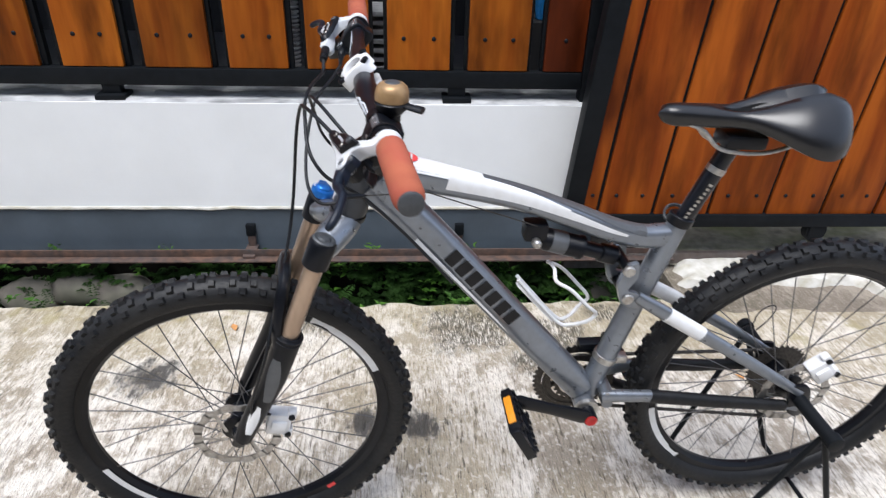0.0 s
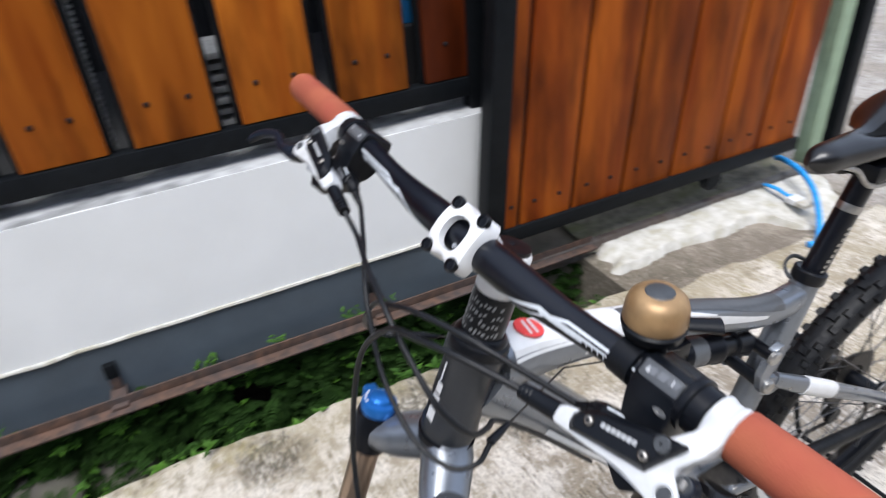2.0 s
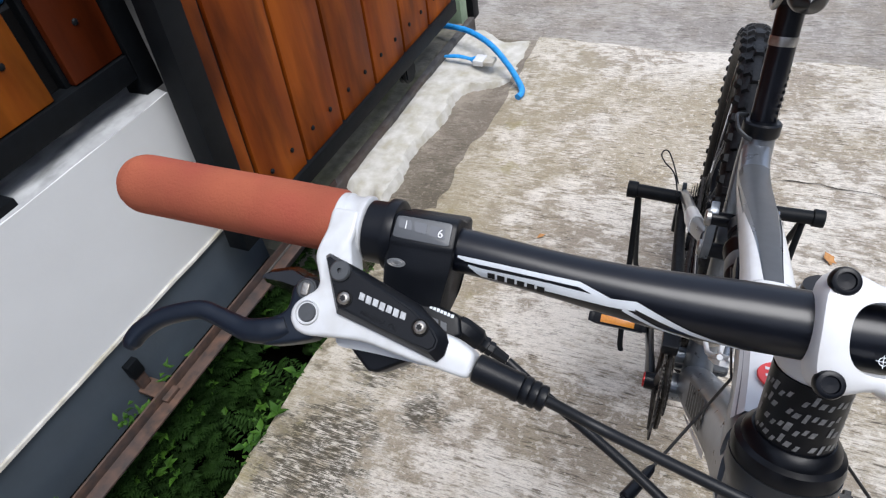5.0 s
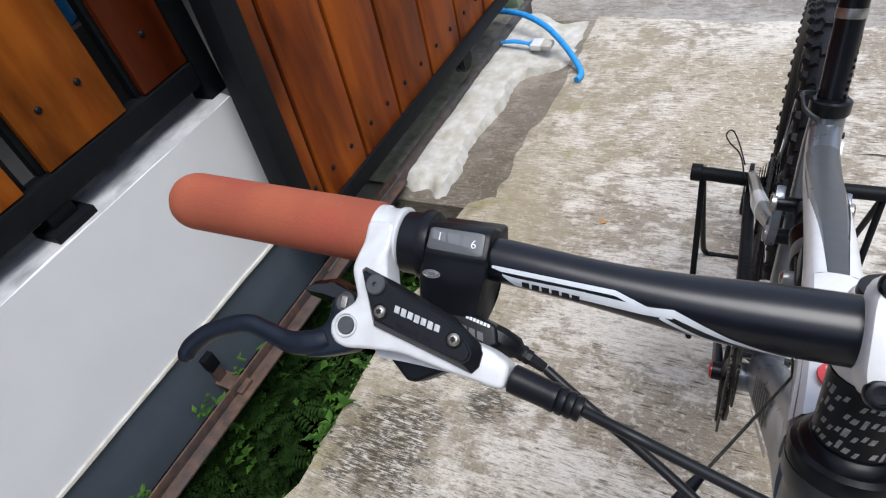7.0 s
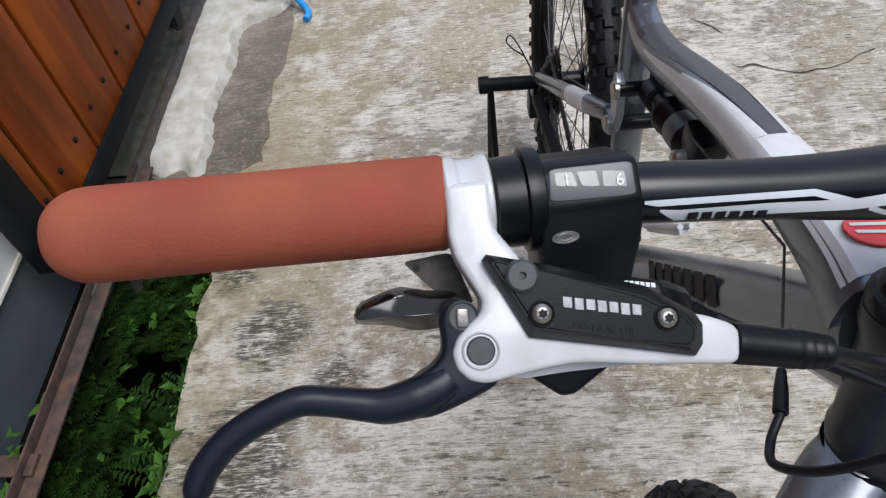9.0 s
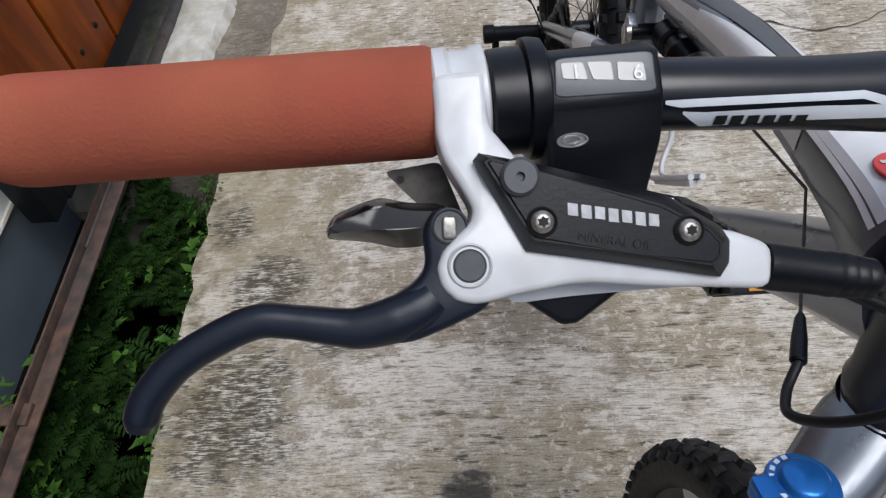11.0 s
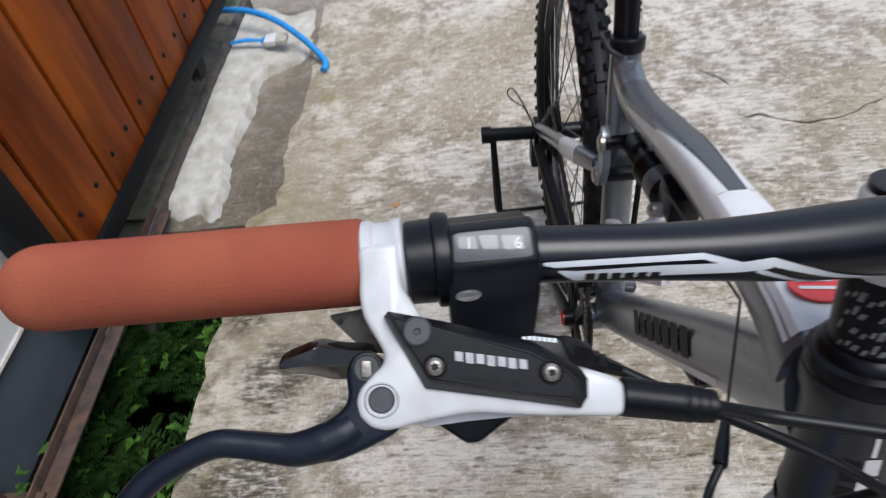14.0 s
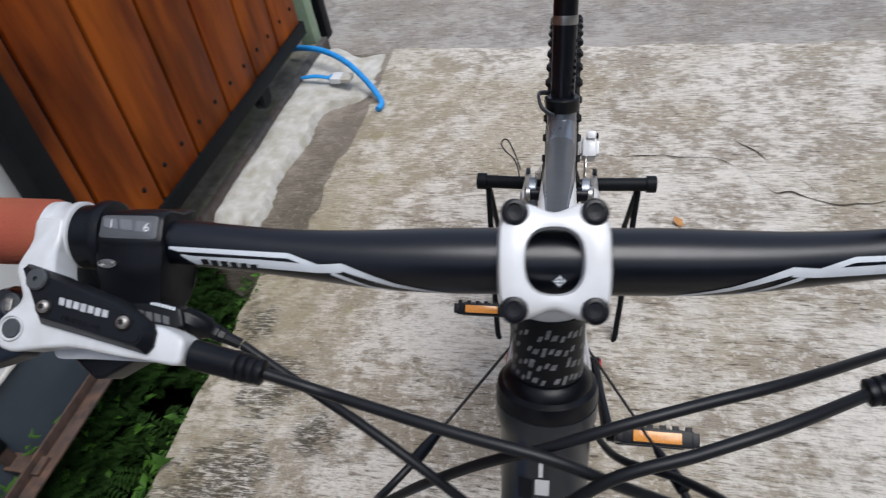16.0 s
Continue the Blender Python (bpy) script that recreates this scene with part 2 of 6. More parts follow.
def concrete_material(name, light, dark, stain, lines, turn=0.0, moss=None, spills=(), algae=()):
    m = bpy.data.materials.new(name)
    m.use_nodes = True
    nt = m.node_tree
    b = nt.nodes["Principled BSDF"]
    b.inputs["Roughness"].default_value = 0.82
    tc = nt.nodes.new("ShaderNodeTexCoord")

    def noise_node(scale, stretch=(1, 1, 1), detail=6.0, lo=0.4, hi=0.6, rot=0.0):
        mp = nt.nodes.new("ShaderNodeMapping")
        mp.inputs["Scale"].default_value = stretch
        mp.inputs["Rotation"].default_value = (0, 0, radians(rot))
        nt.links.new(tc.outputs["Object"], mp.inputs[0])
        n = nt.nodes.new("ShaderNodeTexNoise")
        n.inputs["Scale"].default_value, n.inputs["Detail"].default_value = scale, detail
        n.inputs["Roughness"].default_value = 0.65
        nt.links.new(mp.outputs[0], n.inputs["Vector"])
        r = nt.nodes.new("ShaderNodeMapRange")
        r.inputs["From Min"].default_value, r.inputs["From Max"].default_value = lo, hi
        nt.links.new(n.outputs["Fac"], r.inputs["Value"])
        return r.outputs[0]

    def mix(fac, a, c):
        x = nt.nodes.new("ShaderNodeMix")
        x.data_type = "RGBA"
        nt.links.new(fac, x.inputs[0])
        for sock, v in ((x.inputs[6], a), (x.inputs[7], c)):
            if isinstance(v, tuple):
                sock.default_value = (*v, 1)
            else:
                nt.links.new(v, sock)
        return x.outputs[2]

    def times(a, k):
        x = nt.nodes.new("ShaderNodeMath")
        x.operation = "MULTIPLY"
        nt.links.new(a, x.inputs[0])
        if isinstance(k, float):
            x.inputs[1].default_value = k
        else:
            nt.links.new(k, x.inputs[1])
        return x.outputs[0]

    def raw(scale, stretch=(1, 1, 1), detail=6.0, rot=0.0):
        return noise_node(scale, stretch, detail, 0.25, 0.75, rot)

    def total(*terms):
        out = None
        for sock, k in terms:
            t = times(sock, k)
            if out is None:
                out = t
            else:
                x = nt.nodes.new("ShaderNodeMath")
                nt.links.new(out, x.inputs[0])
                nt.links.new(t, x.inputs[1])
                out = x.outputs[0]
        return out

    def step(sock, lo, hi):
        r = nt.nodes.new("ShaderNodeMapRange")
        r.interpolation_type = "SMOOTHSTEP"
        r.inputs["From Min"].default_value, r.inputs["From Max"].default_value = lo, hi
        nt.links.new(sock, r.inputs["Value"])
        return r.outputs[0]
    patches = raw(3.6, (1.0, 0.8, 1), 11)
    streaks = raw(150, (1.0, 0.13, 1), 8, 4 + turn)
    broad = raw(48, (1.0, 0.38, 1), 10, 4 + turn)
    grain = raw(330, (1.0, 0.55, 1), 5)
    blots = raw(14, (1, 1, 1), 8)
    tint = raw(1.3, (1, 1, 1), 6)
    worn = total((patches, 1.0), (broad, 0.75 * lines), (streaks, 0.22 * lines), (blots, 0.7))
    mid = 0.5 * (1.7 + 0.97 * lines)
    col = mix(step(worn, mid - 0.2, mid + 0.24), light, dark)
    col = mix(times(step(total((tint, 1.0), (streaks, 0.4)), 0.6, 0.9), 0.75), col, stain)
    col = mix(times(step(total((blots, 1.0), (grain, 0.5)), 0.95, 1.25), 0.5), col, tuple(0.45 * c for c in dark))
    col = mix(times(step(grain, 0.52, 0.8), 0.26), col, tuple(min(1, 1.3 * c) for c in light))
    col = mix(times(step(grain, 0.46, 0.18), 0.26), col, tuple(0.7 * c for c in dark))
    fine = grain
    # narrow dark furrows left by the broom, stronger on worn ground
    furrow = times(step(streaks, 0.6, 0.82), step(total((patches, 0.6), (tint, 0.6)), 0.34, 0.66))
    col = mix(times(furrow, 1.0 * lines), col, tuple(0.3 * c for c in dark))
    hair = raw(420, (1.0, 0.06, 1), 4, 4 + turn)
    col = mix(times(step(hair, 0.58, 0.74), 0.55 * lines), col, tuple(0.4 * c for c in dark))
    flakes = raw(75, (1.0, 0.7, 1), 9)
    col = mix(times(step(flakes, 0.62, 0.72), 0.5), col, tuple(min(1, 1.12 * c) for c in light))
    sep = nt.nodes.new("ShaderNodeSeparateXYZ")
    nt.links.new(tc.outputs["Object"], sep.inputs[0])
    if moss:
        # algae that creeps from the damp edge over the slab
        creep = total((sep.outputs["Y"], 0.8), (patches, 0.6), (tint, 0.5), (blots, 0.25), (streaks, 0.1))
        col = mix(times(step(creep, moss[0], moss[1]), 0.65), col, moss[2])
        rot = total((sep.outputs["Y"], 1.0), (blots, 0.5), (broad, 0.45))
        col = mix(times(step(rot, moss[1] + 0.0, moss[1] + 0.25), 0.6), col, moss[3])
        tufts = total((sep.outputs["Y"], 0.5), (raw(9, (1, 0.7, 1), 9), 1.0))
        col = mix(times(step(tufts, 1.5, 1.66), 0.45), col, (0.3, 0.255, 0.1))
    for cx, cy, r in spills:
        dist = nt.nodes.new("ShaderNodeVectorMath")
        dist.operation = "DISTANCE"
        dist.inputs[1].default_value = (cx, cy, 0.03)
        nt.links.new(tc.outputs["Object"], dist.inputs[0])
        edge = total((dist.outputs["Value"], 1.0 / r), (broad, 1.1), (blots, 0.9))
        col = mix(times(step(edge, 2.0, 1.35), 0.9), col, (0.022, 0.021, 0.02))
    for cx, cy, r in algae:
        dist = nt.nodes.new("ShaderNodeVectorMath")
        dist.operation = "DISTANCE"
        dist.inputs[1].default_value = (cx, cy, 0.0)
        nt.links.new(tc.outputs["Object"], dist.inputs[0])
        edge = total((dist.outputs["Value"], 1.0 / r), (broad, 1.0), (streaks, 0.8), (patches, 1.0))
        rough = step(total((streaks, 0.7), (hair, 0.8), (flakes, 0.5)), 0.72, 1.12)
        col = mix(times(times(step(edge, 2.55, 2.0), rough), 0.92), col, (0.055, 0.047, 0.03))
    nt.links.new(col, b.inputs["Base Color"])
    add = nt.nodes.new("ShaderNodeMath")
    add.operation = "ADD"
    nt.links.new(times(streaks, 1.0), add.inputs[0])
    nt.links.new(times(fine, 0.4), add.inputs[1])
    bp = nt.nodes.new("ShaderNodeBump")
    bp.inputs["Strength"].default_value, bp.inputs["Distance"].default_value = 0.9, 0.006
    nt.links.new(add.outputs[0], bp.inputs["Height"])
    nt.links.new(bp.outputs[0], b.inputs["Normal"])
    return m


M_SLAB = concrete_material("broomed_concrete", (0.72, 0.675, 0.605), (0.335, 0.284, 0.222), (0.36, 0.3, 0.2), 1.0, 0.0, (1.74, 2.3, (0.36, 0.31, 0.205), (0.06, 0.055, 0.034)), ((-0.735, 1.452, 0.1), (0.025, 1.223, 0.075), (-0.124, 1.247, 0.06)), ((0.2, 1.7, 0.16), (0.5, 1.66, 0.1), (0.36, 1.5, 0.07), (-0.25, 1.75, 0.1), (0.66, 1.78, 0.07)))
M_ROAD = concrete_material("street_concrete", (0.43, 0.4, 0.365), (0.27, 0.245, 0.22), (0.27, 0.23, 0.18), 0.8, 86.0)
M_CHANNEL = concrete_material("damp_channel_concrete", (0.31, 0.27, 0.22), (0.19, 0.16, 0.125), (0.1, 0.085, 0.055), 0.4)
# Ledge base is darkened to offset sky light on its top; blotches are dirt.
M_LEDGE = material("darkened_dirty_ledge", (0.42, 0.43, 0.435), 0.85, 0.0, dark=(0.3, 0.305, 0.31), scale=18, bump=0.3, bump_scale=60, blotch=0.85, blotch_scale=16, blotch_color=(0.12, 0.125, 0.125), blotch_stretch=(0.6, 1.5, 1))
M_PLASTER = material("white_wall_plaster", (0.7, 0.715, 0.72), 0.8, 0.0, amount=0.06, scale=5, bump=0.12, bump_scale=45, blotch=0.3, blotch_scale=3.5, blotch_color=(0.62, 0.63, 0.62))


# ---- mesh helpers ----
def part(name, bm, mat, parent=None, label="", smooth=True):
    me = bpy.data.meshes.new(name)
    bmesh.ops.recalc_face_normals(bm, faces=bm.faces)
    bm.to_mesh(me)
    bm.free()
    me.materials.append(mat)
    if smooth:
        me.shade_smooth()
        me.set_sharp_from_angle(angle=radians(38))
    ob = new(name, me)
    if parent:
        ob.parent = parent
    if label:
        tagged(ob, label)
    return ob


def thing(name, label, category, group="", kind="", m=None):
    ob = new(name)
    ob.empty_display_size = 0.05
    if m is not None:
        ob.matrix_world = m
    return tagged(ob, label, category, group, kind)


def V(*a):
    return Vector(a if len(a) > 1 else a[0])


def smooth_path(pts, steps=8):
    """Catmull-Rom through the points."""
    p = [Vector(q) for q in pts]
    p = [2 * p[0] - p[1]] + p + [2 * p[-1] - p[-2]]
    out = []
    for i in range(1, len(p) - 2):
        a, b, c, d = p[i - 1:i + 3]
        for k in range(steps):
            t = k / steps
            out.append(0.5 * (2 * b + (c - a) * t + (2 * a - 5 * b + 4 * c - d) * t * t + (3 * b - a - 3 * c + d) * t ** 3))
    out.append(p[-2])
    return out


def tube(bm, pts, radii, n=12, side=None, squash=1.0, cap=True, power=2.0):
    """Sweeps an ellipse (or a rounded square, with power above 2) along the points. radii: one, or one a point. side: direction of its second axis, whose radius is squash times the first."""
    pts = [Vector(p) for p in pts]
    if not hasattr(radii, "__len__"):
        radii = [radii] * len(pts)
    sq = squash if hasattr(squash, "__len__") else [squash] * len(pts)
    rings, prev = [], Vector(side) if side else None
    for i, p in enumerate(pts):
        d = (pts[min(i + 1, len(pts) - 1)] - pts[max(i - 1, 0)]).normalized()
        if prev is None:
            prev = d.orthogonal()
        s = (prev - d * prev.dot(d)).normalized()
        if side is None:
            prev = s
        u = d.cross(s)
        ring = []
        for k in range(n):
            a = 2 * math.pi * k / n
            c, w = math.cos(a), math.sin(a)
            f = (abs(c) ** power + abs(w) ** power) ** (-1 / power)
            ring.append(bm.verts.new(p + radii[i] * f * (c * u + w * sq[i] * s)))
        rings.append(ring)
    for a, b in zip(rings, rings[1:]):
        for k in range(n):
            bm.faces.new((a[k], a[(k + 1) % n], b[(k + 1) % n], b[k]))
    if cap:
        bm.faces.new(rings[0][::-1])
        bm.faces.new(rings[-1])
    return bm


def lathe(bm, base, axis, profile, n=24, arc=2 * math.pi):
    """Turns (distance along the axis, radius) pairs round it."""
    base, ax = Vector(base), Vector(axis).normalized()
    u = ax.orthogonal().normalized()
    w = ax.cross(u)
    rings = []
    for d, r in profile:
        rings.append([bm.verts.new(base + ax * d + r * (math.cos(2 * math.pi * k / n) * u + math.sin(2 * math.pi * k / n) * w)) for k in range(n)])
    for a, b in zip(rings, rings[1:]):
        for k in range(n):
            bm.faces.new((a[k], a[(k + 1) % n], b[(k + 1) % n], b[k]))
    if profile[0][1] > 1e-5:
        bm.faces.new(rings[0][::-1])
    if profile[-1][1] > 1e-5:
        bm.faces.new(rings[-1])
    return bm


def slab(bm, x0, x1, y0, y1, z0, z1, bevel=0.0, m=None):
    vs = [bm.verts.new((x, y, z)) for x in (x0, x1) for y in (y0, y1) for z in (z0, z1)]
    fs = [bm.faces.new([vs[i] for i in q]) for q in ((0, 1, 3, 2), (4, 6, 7, 5), (0, 4, 5, 1), (2, 3, 7, 6), (0, 2, 6, 4), (1, 5, 7, 3))]
    if bevel:
        es = {e for f in fs for e in f.edges}
        res = bmesh.ops.bevel(bm, geom=list(es), offset=bevel, segments=2, affect="EDGES", profile=0.6)
        vs = list({v for f in res["faces"] for v in f.verts} | {v for v in vs if v.is_valid})
    if m is not None:
        bmesh.ops.transform(bm, matrix=m, verts=[v for v in vs if v.is_valid])
    return bm


def plate(bm, outline, o, u, w, n0, n1, bevel=0.0, segments=2):
    """An outline in the plane of u and w through o, from n0 to n1 along their normal, its upper edge bevelled."""
    o, u, w = Vector(o), Vector(u).normalized(), Vector(w).normalized()
    n = u.cross(w)
    lo = [bm.verts.new(o + u * a + w * b + n * n0) for a, b in outline]
    hi = [bm.verts.new(o + u * a + w * b + n * n1) for a, b in outline]
    k = len(outline)
    for i in range(k):
        bm.faces.new((lo[i], lo[(i + 1) % k], hi[(i + 1) % k], hi[i]))
    bm.faces.new(lo[::-1])
    top = bm.faces.new(hi)
    if bevel:
        bmesh.ops.bevel(bm, geom=list(top.edges), offset=bevel, segments=segments, affect="EDGES", profile=0.6)
    return bm


def rounded(outline, steps=5, tight=0.5):
    """Softens the corners of a closed outline."""
    out, k = [], len(outline)
    for i in range(k):
        p, a, b = Vector(outline[i]), Vector(outline[i - 1]), Vector(outline[(i + 1) % k])
        q0, q1 = p.lerp(a, tight * 0.5), p.lerp(b, tight * 0.5)
        for s in range(steps):
            t = s / (steps - 1)
            out.append(tuple((1 - t) ** 2 * q0 + 2 * t * (1 - t) * p + t * t * q1))
    return out


# ---- ground ----
def ease(a, b, v):
    t = min(1, max(0, (v - a) / (b - a)))
    return t * t * (3 - 2 * t)


def ground_height(x, y):
    """The sheet is bent up under the bicycle to meet its wheels as fitted to the camera's view."""
    return 0.036 * ease(1.75, 1.25, y) * ease(1.2, 0.7, x) + 0.004 * noise.noise((x * 1.3, y * 1.3, 3))


def grid_sheet(bm, xs, ys, height, skirt=None):
    rows = [[bm.verts.new((x, y, height(x, y))) for x in xs] for y in ys]
    for a, b in zip(rows, rows[1:]):
        for i in range(len(xs) - 1):
            bm.faces.new((a[i], a[i + 1], b[i + 1], b[i]))
    return rows


def forecourt():
    bm = bmesh.new()
    xs = [-2.8 + 0.05 * i for i in range(97)] + [2.04]
    ys = [-2.4 + 0.05 * i for i in range(85)]
    rows = grid_sheet(bm, xs, ys, ground_height)
    edge = rows[-1]
    for v in edge:
        n = noise.noise((v.co.x * 6, 0.3, 1)) * 0.022 + noise.noise((v.co.x * 25, 2.3, 1)) * 0.016
        v.co.y = 1.855 + n if v.co.x < 1.02 else 1.8 + n
        v.co.z -= 0.008
    end = [r[-1] for r in rows]
    for v in end:
        v.co.x = 2.05 + 0.085 * v.co.y / 1.8 + 0.02 * noise.noise((v.co.y * 5, 7, 1)) + 0.01 * noise.noise((v.co.y * 21, 7, 1))
        v.co.z = 0.002
    for line, d in ((edge, (0, 0.02, -0.62)), (end, (0.02, 0, -0.1))):
        low = [bm.verts.new(v.co + Vector(d) + 0.02 * noise.noise_vector(v.co * 9)) for v in line]
        for i in range(len(line) - 1):
            bm.faces.new((line[i], line[i + 1], low[i + 1], low[i]))
    return tagged(part("pavement", bm, M_SLAB), "stained broomed concrete forecourt slab", "pavement", kind="structure")


pavement = forecourt()


def street():
    bm = bmesh.new()
    grid_sheet(bm, [2.0, 2.6, 3.4, 5, 8, 14, 30, 80, 400], [-400, -60, -12, -4, -2, -1, 0, 1, 2.0, 2.6, 6, 20, 400], lambda x, y: -0.016)
    grid_sheet(bm, [-400, -60, -12, -4, 2.0], [-400, -60, -12, -4, -2.3], lambda x, y: -0.016)
    grid_sheet(bm, [-400, -60, -12, -2.7], [-2.3, -1, 0, 1, 1.8], lambda x, y: -0.016)
    grid_sheet(bm, [-400, -60, -12, -2.8], [1.8, 2.0, 2.2, 2.6, 6, 20, 400], lambda x, y: -0.016)
    grid_sheet(bm, [-2.8, 0, 2.0], [4.79, 6, 20, 400], lambda x, y: -0.016)
    return tagged(part("road", bm, M_ROAD), "worn grey concrete street surface", "road", kind="structure")


street()


def added_shade_walls():
    """Unseen plain walls behind the viewer, added to dim side light and reflections."""
    for name, box in (("shade_wall_south", (-9, 9, -7.4, -7.0)), ("shade_wall_west", (-8.4, -8.0, -7.0, 2.0))):
        bm = bmesh.new()
        slab(bm, *box, -0.02, 5.5)
        tagged(part(name, bm, M_SHADEWALL), "unseen plain wall added to dim side light and reflections", "wall", kind="structure")


added_shade_walls()


def crack(pts, w):
    bm = bmesh.new()
    p = smooth_path([(x, y, 0) for x, y in pts], 9)
    left, right = [], []
    for i, q in enumerate(p):
        d = (p[min(i + 1, len(p) - 1)] - p[max(i - 1, 0)]).normalized()
        s = Vector((-d.y, d.x, 0))
        q = q + s * 0.018 * noise.noise((q.x * 17, q.y * 17, 5))
        k = w * max(0.05, 0.55 + 1.7 * noise.noise((q.x * 13, q.y * 13, 2)))
        for side, o in ((left, k), (right, -k)):
            c = q + s * o
            side.append(bm.verts.new((c.x, c.y, ground_height(c.x, c.y) + 0.0025)))
    for i in range(len(p) - 1):
        bm.faces.new((left[i], left[i + 1], right[i + 1], right[i]))
    return part("crack", bm, M_CRACK, pavement)


crack([(1.405, 0.903), (1.4, 0.76), (1.385, 0.6), (1.33, 0.53), (1.24, 0.47), (1.235, 0.41), (1.2, 0.33), (1.205, 0.22), (1.26, 0.1)], 0.0022)
crack([(1.51, 0.58), (1.44, 0.51), (1.33, 0.43), (1.23, 0.35)], 0.0012)


# trench between the forecourt and the wall
def trench():
    bm = bmesh.new()
    grid_sheet(bm, [-2.8 + 0.08 * i for i in range(50)], [1.84, 1.92, 2.0, 2.08, 2.16, 2.2], lambda x, y: -0.58 + 0.06 * noise.noise((x * 4, y * 9, 1)))
    return tagged(part("ground", bm, M_SOIL), "soil of the drain trench floor, near-black for its deep shade", "ground", kind="structure")


trench()


def stone(x, y, z, r, seed):
    bm = bmesh.new()
    bmesh.ops.create_icosphere(bm, subdivisions=3, radius=1)
    for v in bm.verts:
        n = 1 + 0.22 * noise.noise(v.co * 1.3 + Vector((seed, 0, 0))) + 0.06 * noise.noise(v.co * 5 + Vector((seed, 3, 0)))
        v.co = Vector((v.co.x * r * n * 1.3, v.co.y * r * n * 0.8, v.co.z * r * n * 0.85))
    ob = part("stone", bm, M_STONE)
    ob.location = (x, y, z)
    return tagged(ob, "mossy grey stone set in the drain trench side", "stone", "stones of the trench")


for i, (sx, sz, sr) in enumerate(((-1.42, -0.16, 0.1), (-1.24, -0.12, 0.085), (-1.07, -0.15, 0.1), (-0.86, -0.2, 0.09), (-0.66, -0.22, 0.08))):
    stone(sx, 2.14, sz, sr, i * 3.1)


# white kerb of broken concrete and the damp channel beside it
KERB_BACK = 2.13


def kerb():
    """Broken pale concrete, a narrow strip that spreads over the channel at its far end."""
    bm = bmesh.new()
    xs = [1.0 + 0.0125 * i for i in range(93)]
    ys = [1.765 + 0.0125 * i for i in range(30)]

    def top(x, y):
        edge = 1.962 - 0.155 * ease(1.66, 1.8, x) + 0.03 * noise.noise((x * 5, 4, 1)) + 0.014 * noise.noise((x * 19, 4, 1)) + 0.01 * noise.noise((x * 43, y * 20, 1))
        up = ease(edge - 0.012, edge + 0.012, y) * ease(1.0, 1.07, x + 0.09 * noise.noise((y * 12, 1, 1))) * ease(2.15, 2.1, x + 0.05 * noise.noise((y * 9, 6, 1)))
        low = 1 - 0.55 * ease(1.7, 1.85, x) * ease(1.98, 1.9, y)
        return -0.03 + up * low * (0.05 + 0.01 * noise.noise((x * 4, y * 6, 2)) + 0.004 * noise.noise((x * 18, y * 18, 2)) + 0.003 * noise.noise((x * 50, y * 50, 2)))
    grid_sheet(bm, xs, ys, top)
    back = bmesh.new()
    grid_sheet(back, xs, [KERB_BACK - 0.03 + 0.02 * i for i in range(16)], lambda x, y: 0.02 + 0.012 * ease(KERB_BACK - 0.02, KERB_BACK + 0.02, y + 0.03 * noise.noise((x * 6, 9, 1))) - 0.02 * ease(KERB_BACK + 0.01, KERB_BACK - 0.02, y + 0.03 * noise.noise((x * 6, 9, 1))) + 0.008 * noise.noise((x * 9, y * 9, 4)))
    tagged(part("trim", back, M_MOSSY), "mossy grimy screed under the sliding gate", "screed", kind="structure")
    return tagged(part("kerb", bm, M_RUBBLE), "broken whitish concrete kerb below the gate", "kerb", kind="structure")


kerb()


def gutter():
    bm = bmesh.new()
    grid_sheet(bm, [0.98 + 0.05 * i for i in range(24)], [1.74, 1.78, 1.85, 1.92, 1.98, 2.02, 2.1, 2.3, 2.5], lambda x, y: -0.006 - 0.007 * ease(1.78, 1.88, y) + 0.002 * noise.noise((x * 8, y * 8, 1)))
    bm2 = [bm.verts.new(p) for p in ((0.98, 1.74, -0.006), (0.98, 2.5, -0.02), (0.98, 2.5, -0.7), (0.98, 1.74, -0.7))]
    bm.faces.new(bm2)
    return tagged(part("trim", bm, M_CHANNEL), "damp grey screed channel beside the kerb", "gutter", kind="structure")


gutter()

# ---- wall, fence and gate ----
WALL_Y, LEDGE = 2.188, 0.602


